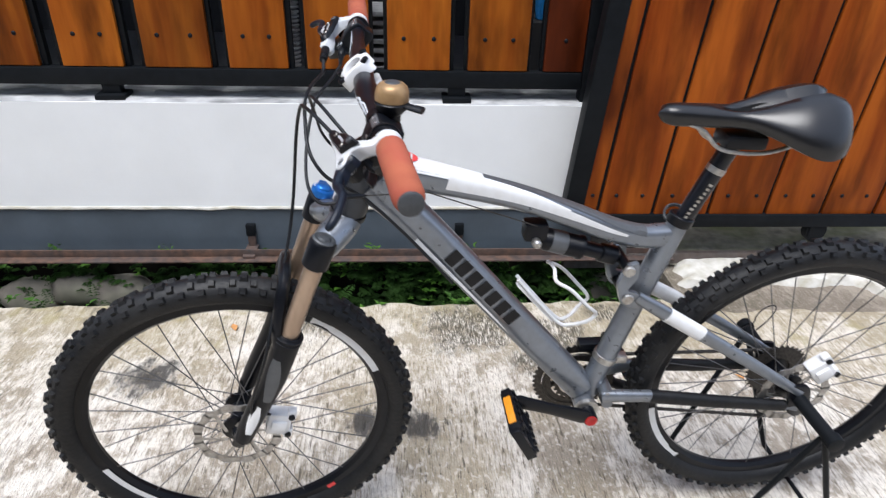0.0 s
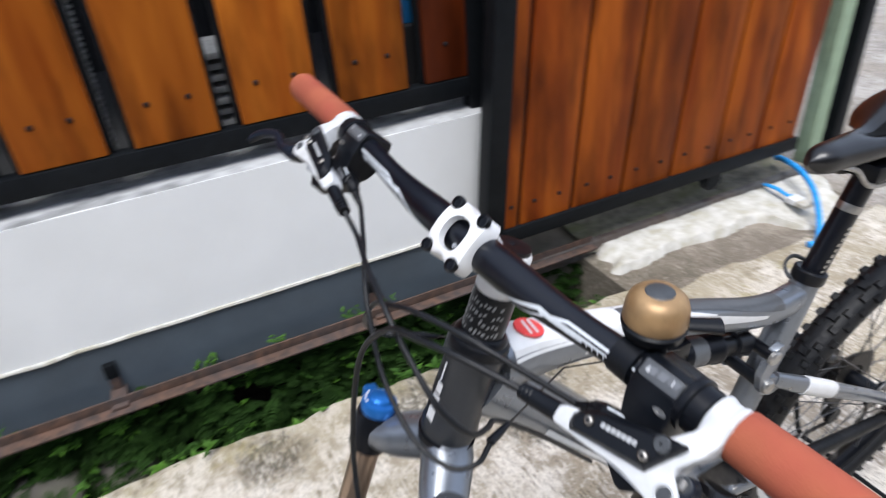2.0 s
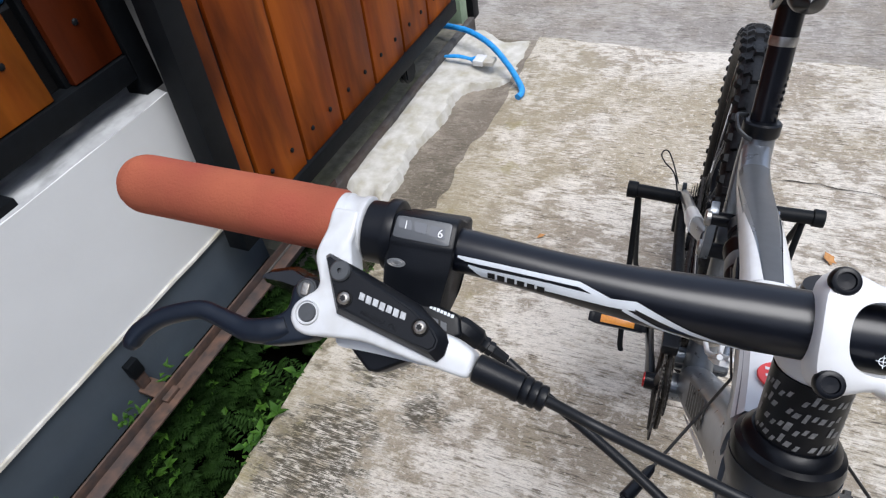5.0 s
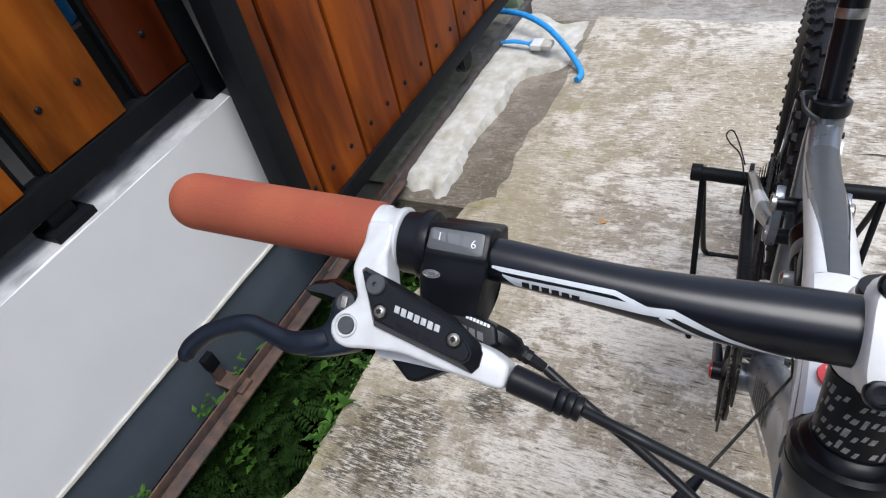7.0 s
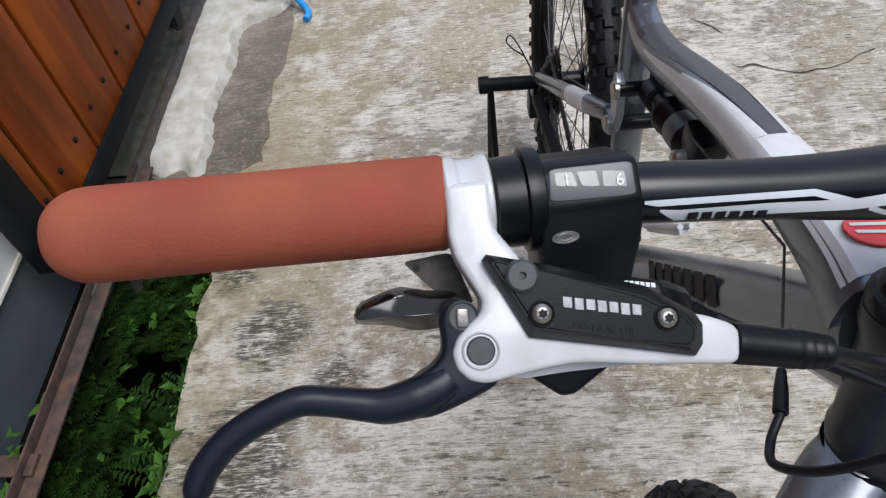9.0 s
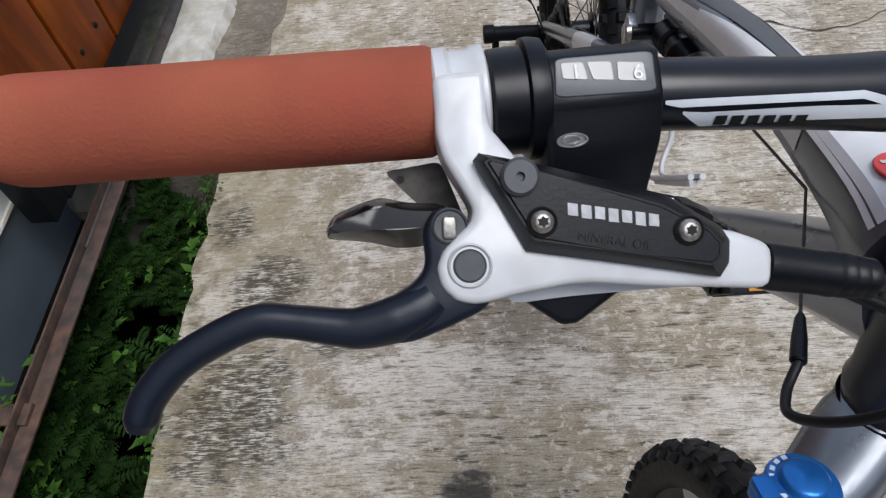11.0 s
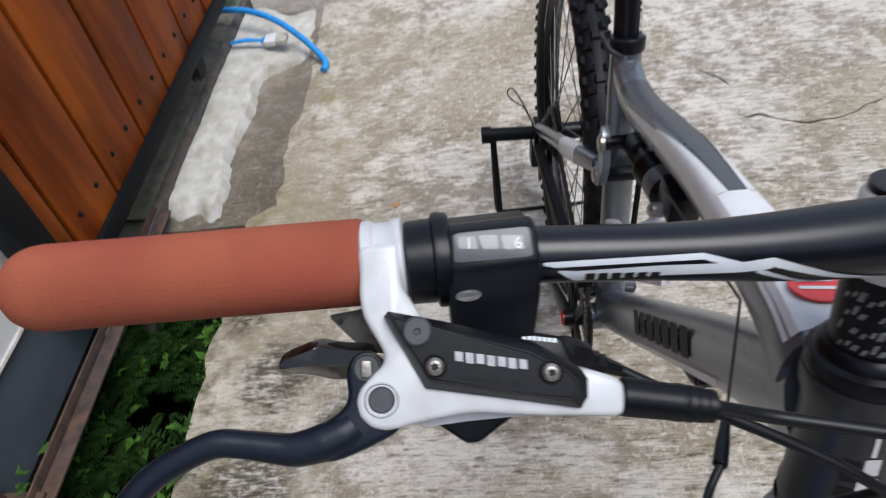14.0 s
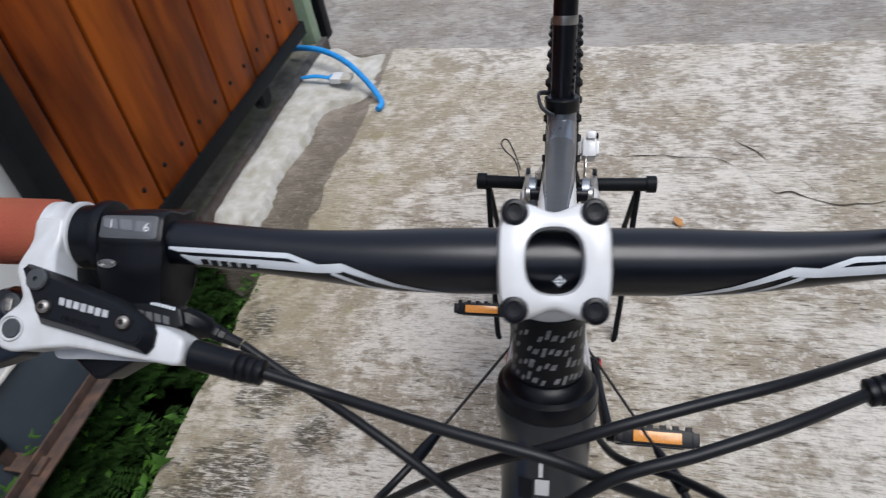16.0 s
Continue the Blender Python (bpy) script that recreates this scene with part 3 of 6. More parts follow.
def low_wall():
    root = thing("wall_north", "low white plastered wall with a grey painted plinth", "wall", kind="structure")
    bm = bmesh.new()
    grid_sheet(bm, [-3.2 + 0.06 * i for i in range(65)], [WALL_Y + 0.02 * i for i in range(11)], lambda x, y: LEDGE + 0.004 * noise.noise((x * 5, y * 5, 1)) - 0.008 * ease(WALL_Y + 0.012, WALL_Y, y))
    part("ledge", bm, M_LEDGE, root, "speckled plaster ledge, dirty and darkened against sky light")
    bm = bmesh.new()
    slab(bm, -3.2, 0.64, WALL_Y, WALL_Y + 0.2, 0.2, LEDGE - 0.0065)
    part("plaster", bm, M_PLASTER, root, "white plaster face")
    bm = bmesh.new()
    slab(bm, -3.2, 0.72, WALL_Y + 0.003, WALL_Y + 0.2, -0.01, 0.2)
    part("plinth", bm, M_BAND, root, "grey painted plinth")
    # Trench shade is painted on the wall below the plinth.
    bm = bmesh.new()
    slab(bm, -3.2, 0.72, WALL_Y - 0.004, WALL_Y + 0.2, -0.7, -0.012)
    part("foundation", bm, M_SOIL, root, "foundation face below the plinth, near-black for trench shade")
    bm = bmesh.new()
    slab(bm, 0.72, 1.06, WALL_Y - 0.04, WALL_Y + 0.3, -0.7, 0.018, 0.012)
    for v in bm.verts:
        v.co += 0.012 * noise.noise_vector(v.co * 9)
    part("footing", bm, M_STONE, root, "mossy stone footing")
    bm = bmesh.new()
    tube(bm, [(-3.2 + 0.08 * i, WALL_Y - 0.001, 0.2 + 0.006 * noise.noise((i * 0.7, 1, 1))) for i in range(49)], [0.006 + 0.003 * abs(noise.noise((i * 1.3, 2, 1))) for i in range(49)], 6)
    part("plaster_edge", bm, M_RUBBLE, root, "chipped lower edge of the plaster")
    return root


low_wall()


def bolt_mesh():
    bm = bmesh.new()
    lathe(bm, (0, 0, 0), (0, -1, 0), [(0, 0.0075), (0.002, 0.0075), (0.0045, 0.005), (0.0055, 0.0)], 8)
    me = bpy.data.meshes.new("bolt")
    bm.to_mesh(me)
    bm.free()
    me.materials.append(M_IRON)
    return me


BOLT = bolt_mesh()


def bolt(parent, x, y, z):
    ob = new("bolt", BOLT)
    ob.parent, ob.location = parent, (x, y, z)
    return ob


def board(parent, x0, x1, y, z0, z1, mat, lean=0.0):
    """An upright plank; lean is its drift in x per metre of height."""
    bm = bmesh.new()
    slab(bm, x0, x1, y, y + 0.018, z0, z1, 0.0025)
    for v in bm.verts:
        v.co.x += lean * (v.co.z - z0)
    ob = part("board", bm, mat, parent)
    return ob


FENCE_Y, FENCE_TOP = 2.229, 1.75


def fence():
    root = thing("slatted_fence", "varnished wooden boards on a black iron fence frame", "fence")
    for k, (x0, x1) in enumerate(((-2.76, -2.57), (-2.49, -2.3), (-2.22, -2.03), (-1.95, -1.76), (-1.68, -1.485), (-1.41, -1.215), (-1.14, -0.944), (-0.872, -0.655), (-0.595, -0.399), (-0.335, -0.125), (-0.064, 0.147), (0.21, 0.416), (0.474, 0.61))):
        board(root, x0, x1, FENCE_Y, 0.705, FENCE_TOP, M_WOODD if x0 > 0.45 else M_WOODF)
        for bx in ((x0 + 0.055, x1 - 0.055) if x1 - x0 > 0.15 else ((x0 + x1) / 2,)):
            bolt(root, bx, FENCE_Y, 0.81)
            bolt(root, bx, FENCE_Y, 1.5)
    bm = bmesh.new()
    slab(bm, -3.0, 0.61, FENCE_Y - 0.008, FENCE_Y + 0.04, 0.645, 0.702, 0.003)
    part("bottom_rail", bm, M_IRON, root, "black iron bottom rail")
    bm = bmesh.new()
    slab(bm, -3.0, 0.61, FENCE_Y + 0.02, FENCE_Y + 0.06, 1.46, 1.51, 0.003)
    part("middle_rail", bm, M_IRON, root)
    for x in (-2.53, -2.26, -1.99, -1.72, -1.448, -1.178, -0.908, -0.625, -0.365, -0.095, 0.18, 0.445):
        for e in (-0.027, 0.027):
            bm = bmesh.new()
            slab(bm, x + e - 0.0095, x + e + 0.0095, FENCE_Y + 0.019, FENCE_Y + 0.045, 0.7, FENCE_TOP, 0.002)
            part("upright", bm, M_IRON, root)
    bm = bmesh.new()
    slab(bm, 0.612, 0.668, FENCE_Y - 0.01, FENCE_Y + 0.05, LEDGE - 0.002, FENCE_TOP, 0.003)
    part("end_post", bm, M_IRON, root, "black iron end post")
    for x in (-2.2, -1.0, 0.175):
        bm = bmesh.new()
        slab(bm, x - 0.03, x + 0.03, FENCE_Y - 0.005, FENCE_Y + 0.035, LEDGE + 0.01, 0.648, 0.002)
        slab(bm, x - 0.05, x + 0.05, FENCE_Y - 0.03, FENCE_Y + 0.05, LEDGE - 0.004, LEDGE + 0.014, 0.003)
        part("foot", bm, M_IRON, root, "black iron foot on the ledge")
    return root


fence()

GATE_Y, GATE_LEAN = 2.085, 0.08


def gate():
    root = thing("sliding_gate", "reddish varnished wooden gate in a black iron frame", "gate")
    edges = [0.63, 0.694, 0.9, 1.108, 1.325, 1.54, 1.745, 1.955]
    for a, b in zip(edges, edges[1:]):
        board(root, a + 0.007, b - 0.007, GATE_Y, 0.225, 1.9, M_WOODG, GATE_LEAN)
        cx = [(a + b) / 2] if b - a < 0.1 else [a + 0.055, b - 0.055]
        for c in cx:
            bolt(root, c + GATE_LEAN * 0.08, GATE_Y, 0.3)
    bm = bmesh.new()
    slab(bm, 0.565, 0.634, GATE_Y - 0.012, GATE_Y + 0.05, 0.185, 1.9, 0.003)
    for v in bm.verts:
        v.co.x += GATE_LEAN * (v.co.z - 0.2)
    part("stile", bm, M_IRON, root, "black iron stile")
    bm = bmesh.new()
    slab(bm, 0.634, 1.965, GATE_Y - 0.012, GATE_Y + 0.045, 0.176, 0.226, 0.003)
    part("bottom_rail", bm, M_IRON, root)
    for gx in edges[1:-1]:
        bm = bmesh.new()
        slab(bm, gx - 0.012, gx + 0.012, GATE_Y + 0.012, GATE_Y + 0.03, 0.222, 1.9)
        for v in bm.verts:
            v.co.x += GATE_LEAN * (v.co.z - 0.225)
        part("joint_strip", bm, M_IRON, root)
    bm = bmesh.new()
    lathe(bm, (1.55, GATE_Y + 0.0, 0.15), (0, 1, 0), [(0, 0.01), (0, 0.04), (0.006, 0.045), (0.012, 0.036), (0.02, 0.036), (0.026, 0.045), (0.03, 0.01)], 20)
    slab(bm, 1.52, 1.58, GATE_Y - 0.004, GATE_Y, 0.13, 0.2)
    part("roller", bm, M_IRON, root, "worn iron roller")
    return root


gate()


def gate_post():
    bm = bmesh.new()
    slab(bm, 2.16, 2.225, GATE_Y + 0.065, GATE_Y + 0.13, -0.02, 2.0, 0.004)
    root = part("gate_post", bm, M_GREENPOST)
    tagged(root, "pale green painted iron gate post", "post")
    bm = bmesh.new()
    slab(bm, 2.29, 2.35, GATE_Y + 0.065, GATE_Y + 0.125, -0.02, 2.0, 0.004)
    tagged(part("dark_post", bm, M_IRON), "black iron post beside the green one", "post")


gate_post()


def gate_track():
    bm = bmesh.new()
    slab(bm, 0.6, 2.2, GATE_Y + 0.022, GATE_Y + 0.05, -0.02, 0.042, 0.003)
    tagged(part("gate_track", bm, M_TRACK), "worn grey iron gate track along the kerb", "track")
    bm = bmesh.new()
    xs = [-3.2 + 0.09 * i for i in range(47)]
    for y0, z0, w, h in ((2.075, 0.03, 0.045, 0.006), (2.112, 0.03, 0.006, 0.034)):
        slab(bm, -3.2, 1.02, y0, y0 + w, z0, z0 + h, 0.0015)
    root = part("angle_iron", bm, M_RUST)
    tagged(root, "rusty angle iron rail along the drain trench", "rail")
    for x in (-2.0, -0.585, 0.2):
        bm = bmesh.new()
        slab(bm, x - 0.022, x + 0.022, 2.095, WALL_Y, 0.036, 0.046, 0.001)
        slab(bm, x - 0.014, x + 0.014, WALL_Y - 0.012, WALL_Y + 0.006, 0.04, 0.1, 0.001)
        part("bracket", bm, M_RUST, root)
        bm = bmesh.new()
        slab(bm, x - 0.017, x + 0.017, WALL_Y - 0.016, WALL_Y + 0.006, 0.09, 0.135, 0.002)
        part("bracket_plate", bm, M_IRON, root, "black painted bracket plate")


gate_track()


def yard():
    bm = bmesh.new()
    slab(bm, -6, 2.2, 2.4, 4.6, 0.28, 0.33)
    tagged(part("floor", bm, M_YARD), "tiled yard floor behind the fence, darkened for shade", "floor", kind="structure")
    # Back wall, side wall and unseen roof are added to darken the gaps.
    bm = bmesh.new()
    slab(bm, -6, 2.3, 4.6, 4.8, -0.5, 3.2)
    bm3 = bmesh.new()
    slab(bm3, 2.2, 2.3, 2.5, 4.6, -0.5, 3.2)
    tagged(part("added_side_wall", bm3, M_YARDSHADE), "side wall added to block light into the yard", "wall", kind="structure")
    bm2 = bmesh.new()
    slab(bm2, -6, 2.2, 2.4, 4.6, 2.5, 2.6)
    tagged(part("added_roof", bm2, M_YARDSHADE), "unseen roof added to keep the yard dark", "roof", kind="structure")
    tagged(part("added_back_wall", bm, M_YARDSHADE), "added near-black back wall of the yard", "wall", kind="structure")
    # things behind the fence, seen through its gaps; the crates are added supports
    bm = bmesh.new()
    prof = []
    for i in range(34):
        z = i * 0.0155
        prof += [(z, 0.014), (z + 0.002, 0.021), (z + 0.009, 0.021), (z + 0.011, 0.014)]
    lathe(bm, (-0.405, 2.42, 0.62), (0.02, 0, 1), prof, 16)
    tagged(part("ribbed_pipe", bm, M_PIPE), "pale grey ribbed pipe standing behind the fence", "pipe")
    rng = random.Random(3)
    for i in range(9):
        bm = bmesh.new()
        slab(bm, -0.19, -0.02, 2.36, 2.56, 0, 0.017, 0.003)
        ob = part("grey_tile", bm, M_PIPE)
        ob.matrix_world = Matrix.Translation((rng.uniform(-0.012, 0.012), rng.uniform(-0.01, 0.01), 0.6 + i * 0.032)) @ Matrix.Rotation(rng.uniform(-0.015, 0.015), 4, "Y")
        tagged(ob, "grey tile in a loose stack behind the fence", "tile", "stacked grey tiles")
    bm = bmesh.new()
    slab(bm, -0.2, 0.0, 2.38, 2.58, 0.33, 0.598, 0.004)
    tagged(part("crate", bm, M_YARDSHADE), "near-black crate added to carry the grey tiles", "crate")
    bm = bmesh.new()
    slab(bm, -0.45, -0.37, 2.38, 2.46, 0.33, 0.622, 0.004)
    tagged(part("crate", bm, M_YARDSHADE), "narrow near-black crate added below the ribbed pipe", "crate")
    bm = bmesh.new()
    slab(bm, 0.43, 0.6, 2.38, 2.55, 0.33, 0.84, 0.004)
    tagged(part("crate", bm, M_YARDSHADE), "tall near-black crate added to carry a blue tub", "crate")
    bm = bmesh.new()
    lathe(bm, (0.515, 2.45, 0.841), (0, 0, 1), [(0, 0.04), (0.003, 0.043), (0.1, 0.052), (0.1, 0.056), (0.107, 0.056), (0.107, 0.05), (0.006, 0.04), (0.006, 0)], 24)
    tagged(part("tub", bm, M_HOSEBLUE), "small blue plastic tub on a dark crate", "tub")


yard()


# ---- bicycle ----
ROOT = Matrix.Translation((-0.051, 0.970, 0.0)) @ pose(0, 0, 0, 0, 0, 3.0) @ pose(0, 0, 0, 3.1, 0, 0)
AXIS = Vector((0.35, 0, 0.937))
HEAD = Vector((-0.014, 0, 0.917))
STEER = Matrix.Translation(HEAD) @ Matrix.Rotation(radians(4.5), 4, AXIS) @ Matrix.Translation(-HEAD)
FRONT, REAR = Vector((-0.281, 0, 0.369)), Vector((0.832, 0, 0.393))
WK = 1.03
BB = Vector((0.402, 0, 0.372))

bike = thing("mountain_bike", "grey and white full-suspension mountain bike with red foam grips", "bicycle", m=ROOT)


def bpart(name, bm, mat, label="", parent=None, steer=False, smooth=True):
    if steer:
        bmesh.ops.transform(bm, matrix=STEER, verts=bm.verts)
    return part(name, bm, mat, parent or bike, label, smooth)


def P(s, h, r=0.0):
    return Vector((s, r, h))


# --- wheels ---
def wheel(name, c, steer, deck_from, rotor_r, gears):
    bm = bmesh.new()
    n, m = 96, 14
    rings = []
    for i in range(n):
        a = 2 * math.pi * i / n
        e, ring = Vector((math.cos(a), 0, math.sin(a))), []
        for k in range(m):
            b = 2 * math.pi * k / m
            rr = WK * 0.300 + 0.0245 * math.cos(b)
            ring.append(bm.verts.new(c + e * rr + Vector((0, 0.0265 * math.sin(b), 0))))
        rings.append(ring)
    for i in range(n):
        a, b = rings[i], rings[(i + 1) % n]
        for k in range(m):
            bm.faces.new((a[k], a[(k + 1) % m], b[(k + 1) % m], b[k]))
    tyre = bpart("tyre", bm, M_RUBBER, "black knobbly rubber tyre", steer=steer)
    wheel_ob = tyre
    bm = bmesh.new()
    count = 62
    for i in range(count):
        for lane, (off, lat, ln, wd, hh) in enumerate(((0, 0.0, 0.013, 0.0075, 0.005), (0.5, 0.0125, 0.011, 0.006, 0.005), (0.5, -0.0125, 0.011, 0.006, 0.005), (0.0, 0.0225, 0.012, 0.005, 0.006), (0.0, -0.0225, 0.012, 0.005, 0.006))):
            if lane == 0 and i % 2:
                continue
            a = 2 * math.pi * (i + off) / count
            e, t = Vector((math.cos(a), 0, math.sin(a))), Vector((-math.sin(a), 0, math.cos(a)))
            ang = math.asin(max(-1, min(1, lat / 0.0265)))
            nrm = (e * math.cos(ang) + Vector((0, math.sin(ang), 0))).normalized()
            o = c + e * (WK * 0.300 + 0.0245 * math.cos(ang)) + Vector((0, lat, 0))
            w = nrm.cross(t)
            vs = []
            for hgt, sc in ((-0.002, 1.1), (hh, 0.8)):
                for su, sv in ((-1, -1), (1, -1), (1, 1), (-1, 1)):
                    vs.append(bm.verts.new(o + nrm * hgt + t * su * ln * 0.5 * sc + w * sv * wd * sc))
            for q in ((4, 5, 6, 7), (0, 1, 5, 4), (1, 2, 6, 5), (2, 3, 7, 6), (3, 0, 4, 7)):
                bm.faces.new([vs[j] for j in q])
    if steer:
        bmesh.ops.transform(bm, matrix=STEER, verts=bm.verts)
    part("tread", bm, M_RUBBER, tyre)
    tagged(tyre, "black knobbly tyre on a spoked wheel")
    bm = bmesh.new()
    prof = [(WK * r, y) for r, y in ((0.284, 0.0125), (0.286, 0.0105), (0.283, 0.0), (0.286, -0.0105), (0.284, -0.0125), (0.266, -0.0115), (0.259, -0.004), (0.259, 0.004), (0.266, 0.0115))]
    rings = []
    for i in range(n):
        a = 2 * math.pi * i / n
        rings.append([bm.verts.new(c + Vector((math.cos(a) * r, y, math.sin(a) * r))) for r, y in prof])
    for i in range(n):
        a, b = rings[i], rings[(i + 1) % n]
        for k in range(len(prof)):
            bm.faces.new((a[k], a[(k + 1) % len(prof)], b[(k + 1) % len(prof)], b[k]))
    rim = bpart("rim", bm, M_BLACK, "black alloy rim", steer=steer)
    for start in (deck_from, deck_from + 180):
        for side in (-1, 1):
            bm = bmesh.new()
            ring = []
            for i in range(17):
                a = radians(start + i * 2.3)
                w = 0.0045 if i in (13, 14, 15) else 0.008
                ring.append([bm.verts.new(c + Vector((math.cos(a) * r, side * 0.0137, math.sin(a) * r))) for r in (WK * 0.2755 - w, WK * 0.2755 + w * 0.85)])
            for a, b in zip(ring, ring[1:]):
                bm.faces.new((a[0], a[1], b[1], b[0]))
            if steer:
                bmesh.ops.transform(bm, matrix=STEER, verts=bm.verts)
            part("rim_decal", bm, M_WHITE, rim, "white rim decal")
    if steer:
        bm = bmesh.new()
        ring = []
        for i in range(5):
            a = radians(-57 + i)
            ring.append([bm.verts.new(c + Vector((math.cos(a) * WK * r, -0.0137, math.sin(a) * WK * r))) for r in (0.269, 0.279)])
        for a, b in zip(ring, ring[1:]):
            bm.faces.new((a[0], a[1], b[1], b[0]))
        bmesh.ops.transform(bm, matrix=STEER, verts=bm.verts)
        part("rim_sticker", bm, M_REDSTICK, rim, "small orange-red rim sticker")
    # spokes
    hub_w = 0.029
    for side in (-1, 1):
        for j in range(16):
            bm = bmesh.new()
            a = 2 * math.pi * (2 * j + (side > 0)) / 32
            twist = 1.15 if j % 2 else -1.15
            p0 = c + Vector((math.cos(a + twist) * 0.025, side * hub_w, math.sin(a + twist) * 0.025))
            p1 = c + Vector((math.cos(a) * WK * 0.262, side * 0.003, math.sin(a) * WK * 0.262))
            tube(bm, [p0, p1], 0.00115, 5)
            bpart("spoke", bm, M_SPOKE, steer=steer, parent=rim)
    bm = bmesh.new()
    lathe(bm, c + Vector((0, -0.05, 0)), (0, 1, 0), [(0, 0.008), (0.004, 0.011), (0.012, 0.012), (0.017, 0.03), (0.024, 0.03), (0.028, 0.017), (0.072, 0.017), (0.076, 0.03), (0.083, 0.03), (0.088, 0.012), (0.1, 0.008)], 24)
    bpart("hub", bm, M_BLACK, "black hub", steer=steer)
    # disc
    bm = bmesh.new()
    lo, hi = [], []
    y = -0.047
    for i in range(72):
        a = 2 * math.pi * i / 72
        wob = 0.003 * math.sin(a * 12)
        ring = [bm.verts.new(c + Vector((math.cos(a) * r, yy, math.sin(a) * r))) for r, yy in ((rotor_r - 0.016, y - 0.001), (rotor_r + wob, y - 0.001), (rotor_r + wob, y + 0.001), (rotor_r - 0.016, y + 0.001))]
        lo.append(ring)
    for i in range(72):
        a, b = lo[i], lo[(i + 1) % 72]
        for k in range(4):
            if k == 0 and i % 4 == 1:
                continue
            bm.faces.new((a[k], a[(k + 1) % 4], b[(k + 1) % 4], b[k]))
    rotor = bpart("brake_rotor", bm, M_STEEL, "perforated steel brake rotor", steer=steer)
    for i in range(6):
        a = 2 * math.pi * i / 6
        bm = bmesh.new()
        tube(bm, [c + Vector((math.cos(a + 0.5) * 0.022, y, math.sin(a + 0.5) * 0.022)), c + Vector((math.cos(a) * (rotor_r - 0.014), y, math.sin(a) * (rotor_r - 0.014)))], 0.0035, 6, side=(0, 1, 0), squash=0.3)
        bpart("rotor_arm", bm, M_STEEL, steer=steer, parent=rotor)


wheel("front", FRONT, True, 20, 0.08, False)
wheel("rear", REAR, False, 12, 0.075, True)

# --- frame ---
bm = bmesh.new()
d = AXIS
lathe(bm, HEAD - d * 0.105, d, [(0, 0.0275), (0.012, 0.0295), (0.02, 0.0275), (0.085, 0.0275), (0.094, 0.0305), (0.105, 0.0305)], 28)
head_tube = bpart("head_tube", bm, M_HEAD, "dark grey head tube with white and black lettering bars")
for h0, h1, mat, off, half in ((0.066, 0.097, M_WHITE, 0.0015, 0.045), (0.052, 0.064, M_WHITE, 0.0005, 0.15), (0.036, 0.049, M_WHITE, 0.0005, 0.2), (0.019, 0.033, M_WHITE, 0.0005, 0.2), (0.004, 0.016, M_WHITE, 0.0005, 0.2), (0.046, 0.062, M_FLAT, 0.011, 0.16), (0.026, 0.042, M_FLAT, 0.011, 0.16), (0.006, 0.022, M_FLAT, 0.011, 0.16)):
    bm = bmesh.new()
    vs = []
    for hh in (h0, h1):
        for da in (-half, half):
            ang = math.pi - off / 0.028 + da
            u = d.cross(Vector((0, 1, 0))).normalized()
            vs.append(bm.verts.new(HEAD - d * 0.105 + d * hh - u * math.cos(ang - math.pi) * 0.0281 * (1 if u.x > 0 else -1) + Vector((0, -1, 0)) * math.sin(ang - math.pi) * 0.0281))
    bm.faces.new((vs[0], vs[1], vs[3], vs[2]))
    part("lettering_bar", bm, mat, head_tube)
bm = bmesh.new()
lathe(bm, HEAD + d * 0.0005, d, [(0, 0.030), (0.005, 0.0305), (0.010, 0.0295), (0.012, 0.0265), (0.016, 0.0255), (0.019, 0.022)], 28)
bpart("headset", bm, M_BLACK, "black headset cup")
bm = bmesh.new()
lathe(bm, HEAD - d * 0.117, d, [(0, 0.024), (0.004, 0.03), (0.012, 0.03)], 28)
bpart("lower_headset_cup", bm, M_BLACK)

TT = smooth_path([P(0.005, 0.886), P(0.06, 0.880), P(0.21, 0.841), P(0.31, 0.804), P(0.40, 0.767), P(0.455, 0.753), P(0.505, 0.754)], 6)
bm = bmesh.new()
k = len(TT)
tube(bm, TT, [0.030 - 0.010 * ease(0, 0.35, i / k) for i in range(k)], 20, side=(0, 1, 0), squash=[0.95 - 0.08 * ease(0.2, 0.8, i / k) for i in range(k)], power=3.2)
top_tube = bpart("top_tube", bm, M_GREY, "grey top tube with white panels and a red round badge")
bm = bmesh.new()
tube(bm, smooth_path([P(-0.012, 0.872), P(0.09, 0.762), P(0.25, 0.57), P(0.395, 0.398)], 5), [0.034, 0.033, 0.032, 0.031, 0.0305] + [0.03] * 11, 20, side=(0, 1, 0), squash=0.82, power=2.8)
down_tube = bpart("down_tube", bm, M_GREY, "grey down tube with dark lettering bars and a white stripe")
bm = bmesh.new()
tube(bm, [P(0.412, 0.385), P(0.46, 0.572), P(0.503, 0.735), P(0.518, 0.782)], [0.022, 0.0205, 0.0205, 0.0185], 20)
bpart("seat_tube", bm, M_GREY, "grey seat tube")
bm = bmesh.new()
lathe(bm, P(0.516, 0.776), (0.26, 0, 0.966), [(0, 0.021), (0.002, 0.0225), (0.016, 0.0225), (0.018, 0.02)], 24)
seat_clamp = bpart("seat_clamp", bm, M_BLACK, "black seat clamp")
bm = bmesh.new()
tube(bm, smooth_path([P(0.535, 0.79, 0.018), P(0.525, 0.795, 0.03), P(0.51, 0.796, 0.03), P(0.5, 0.79, 0.026), P(0.496, 0.783, 0.016), P(0.498, 0.779, 0.01)], 5), 0.0022, 8, side=(0, 0, 1), squash=1.5)
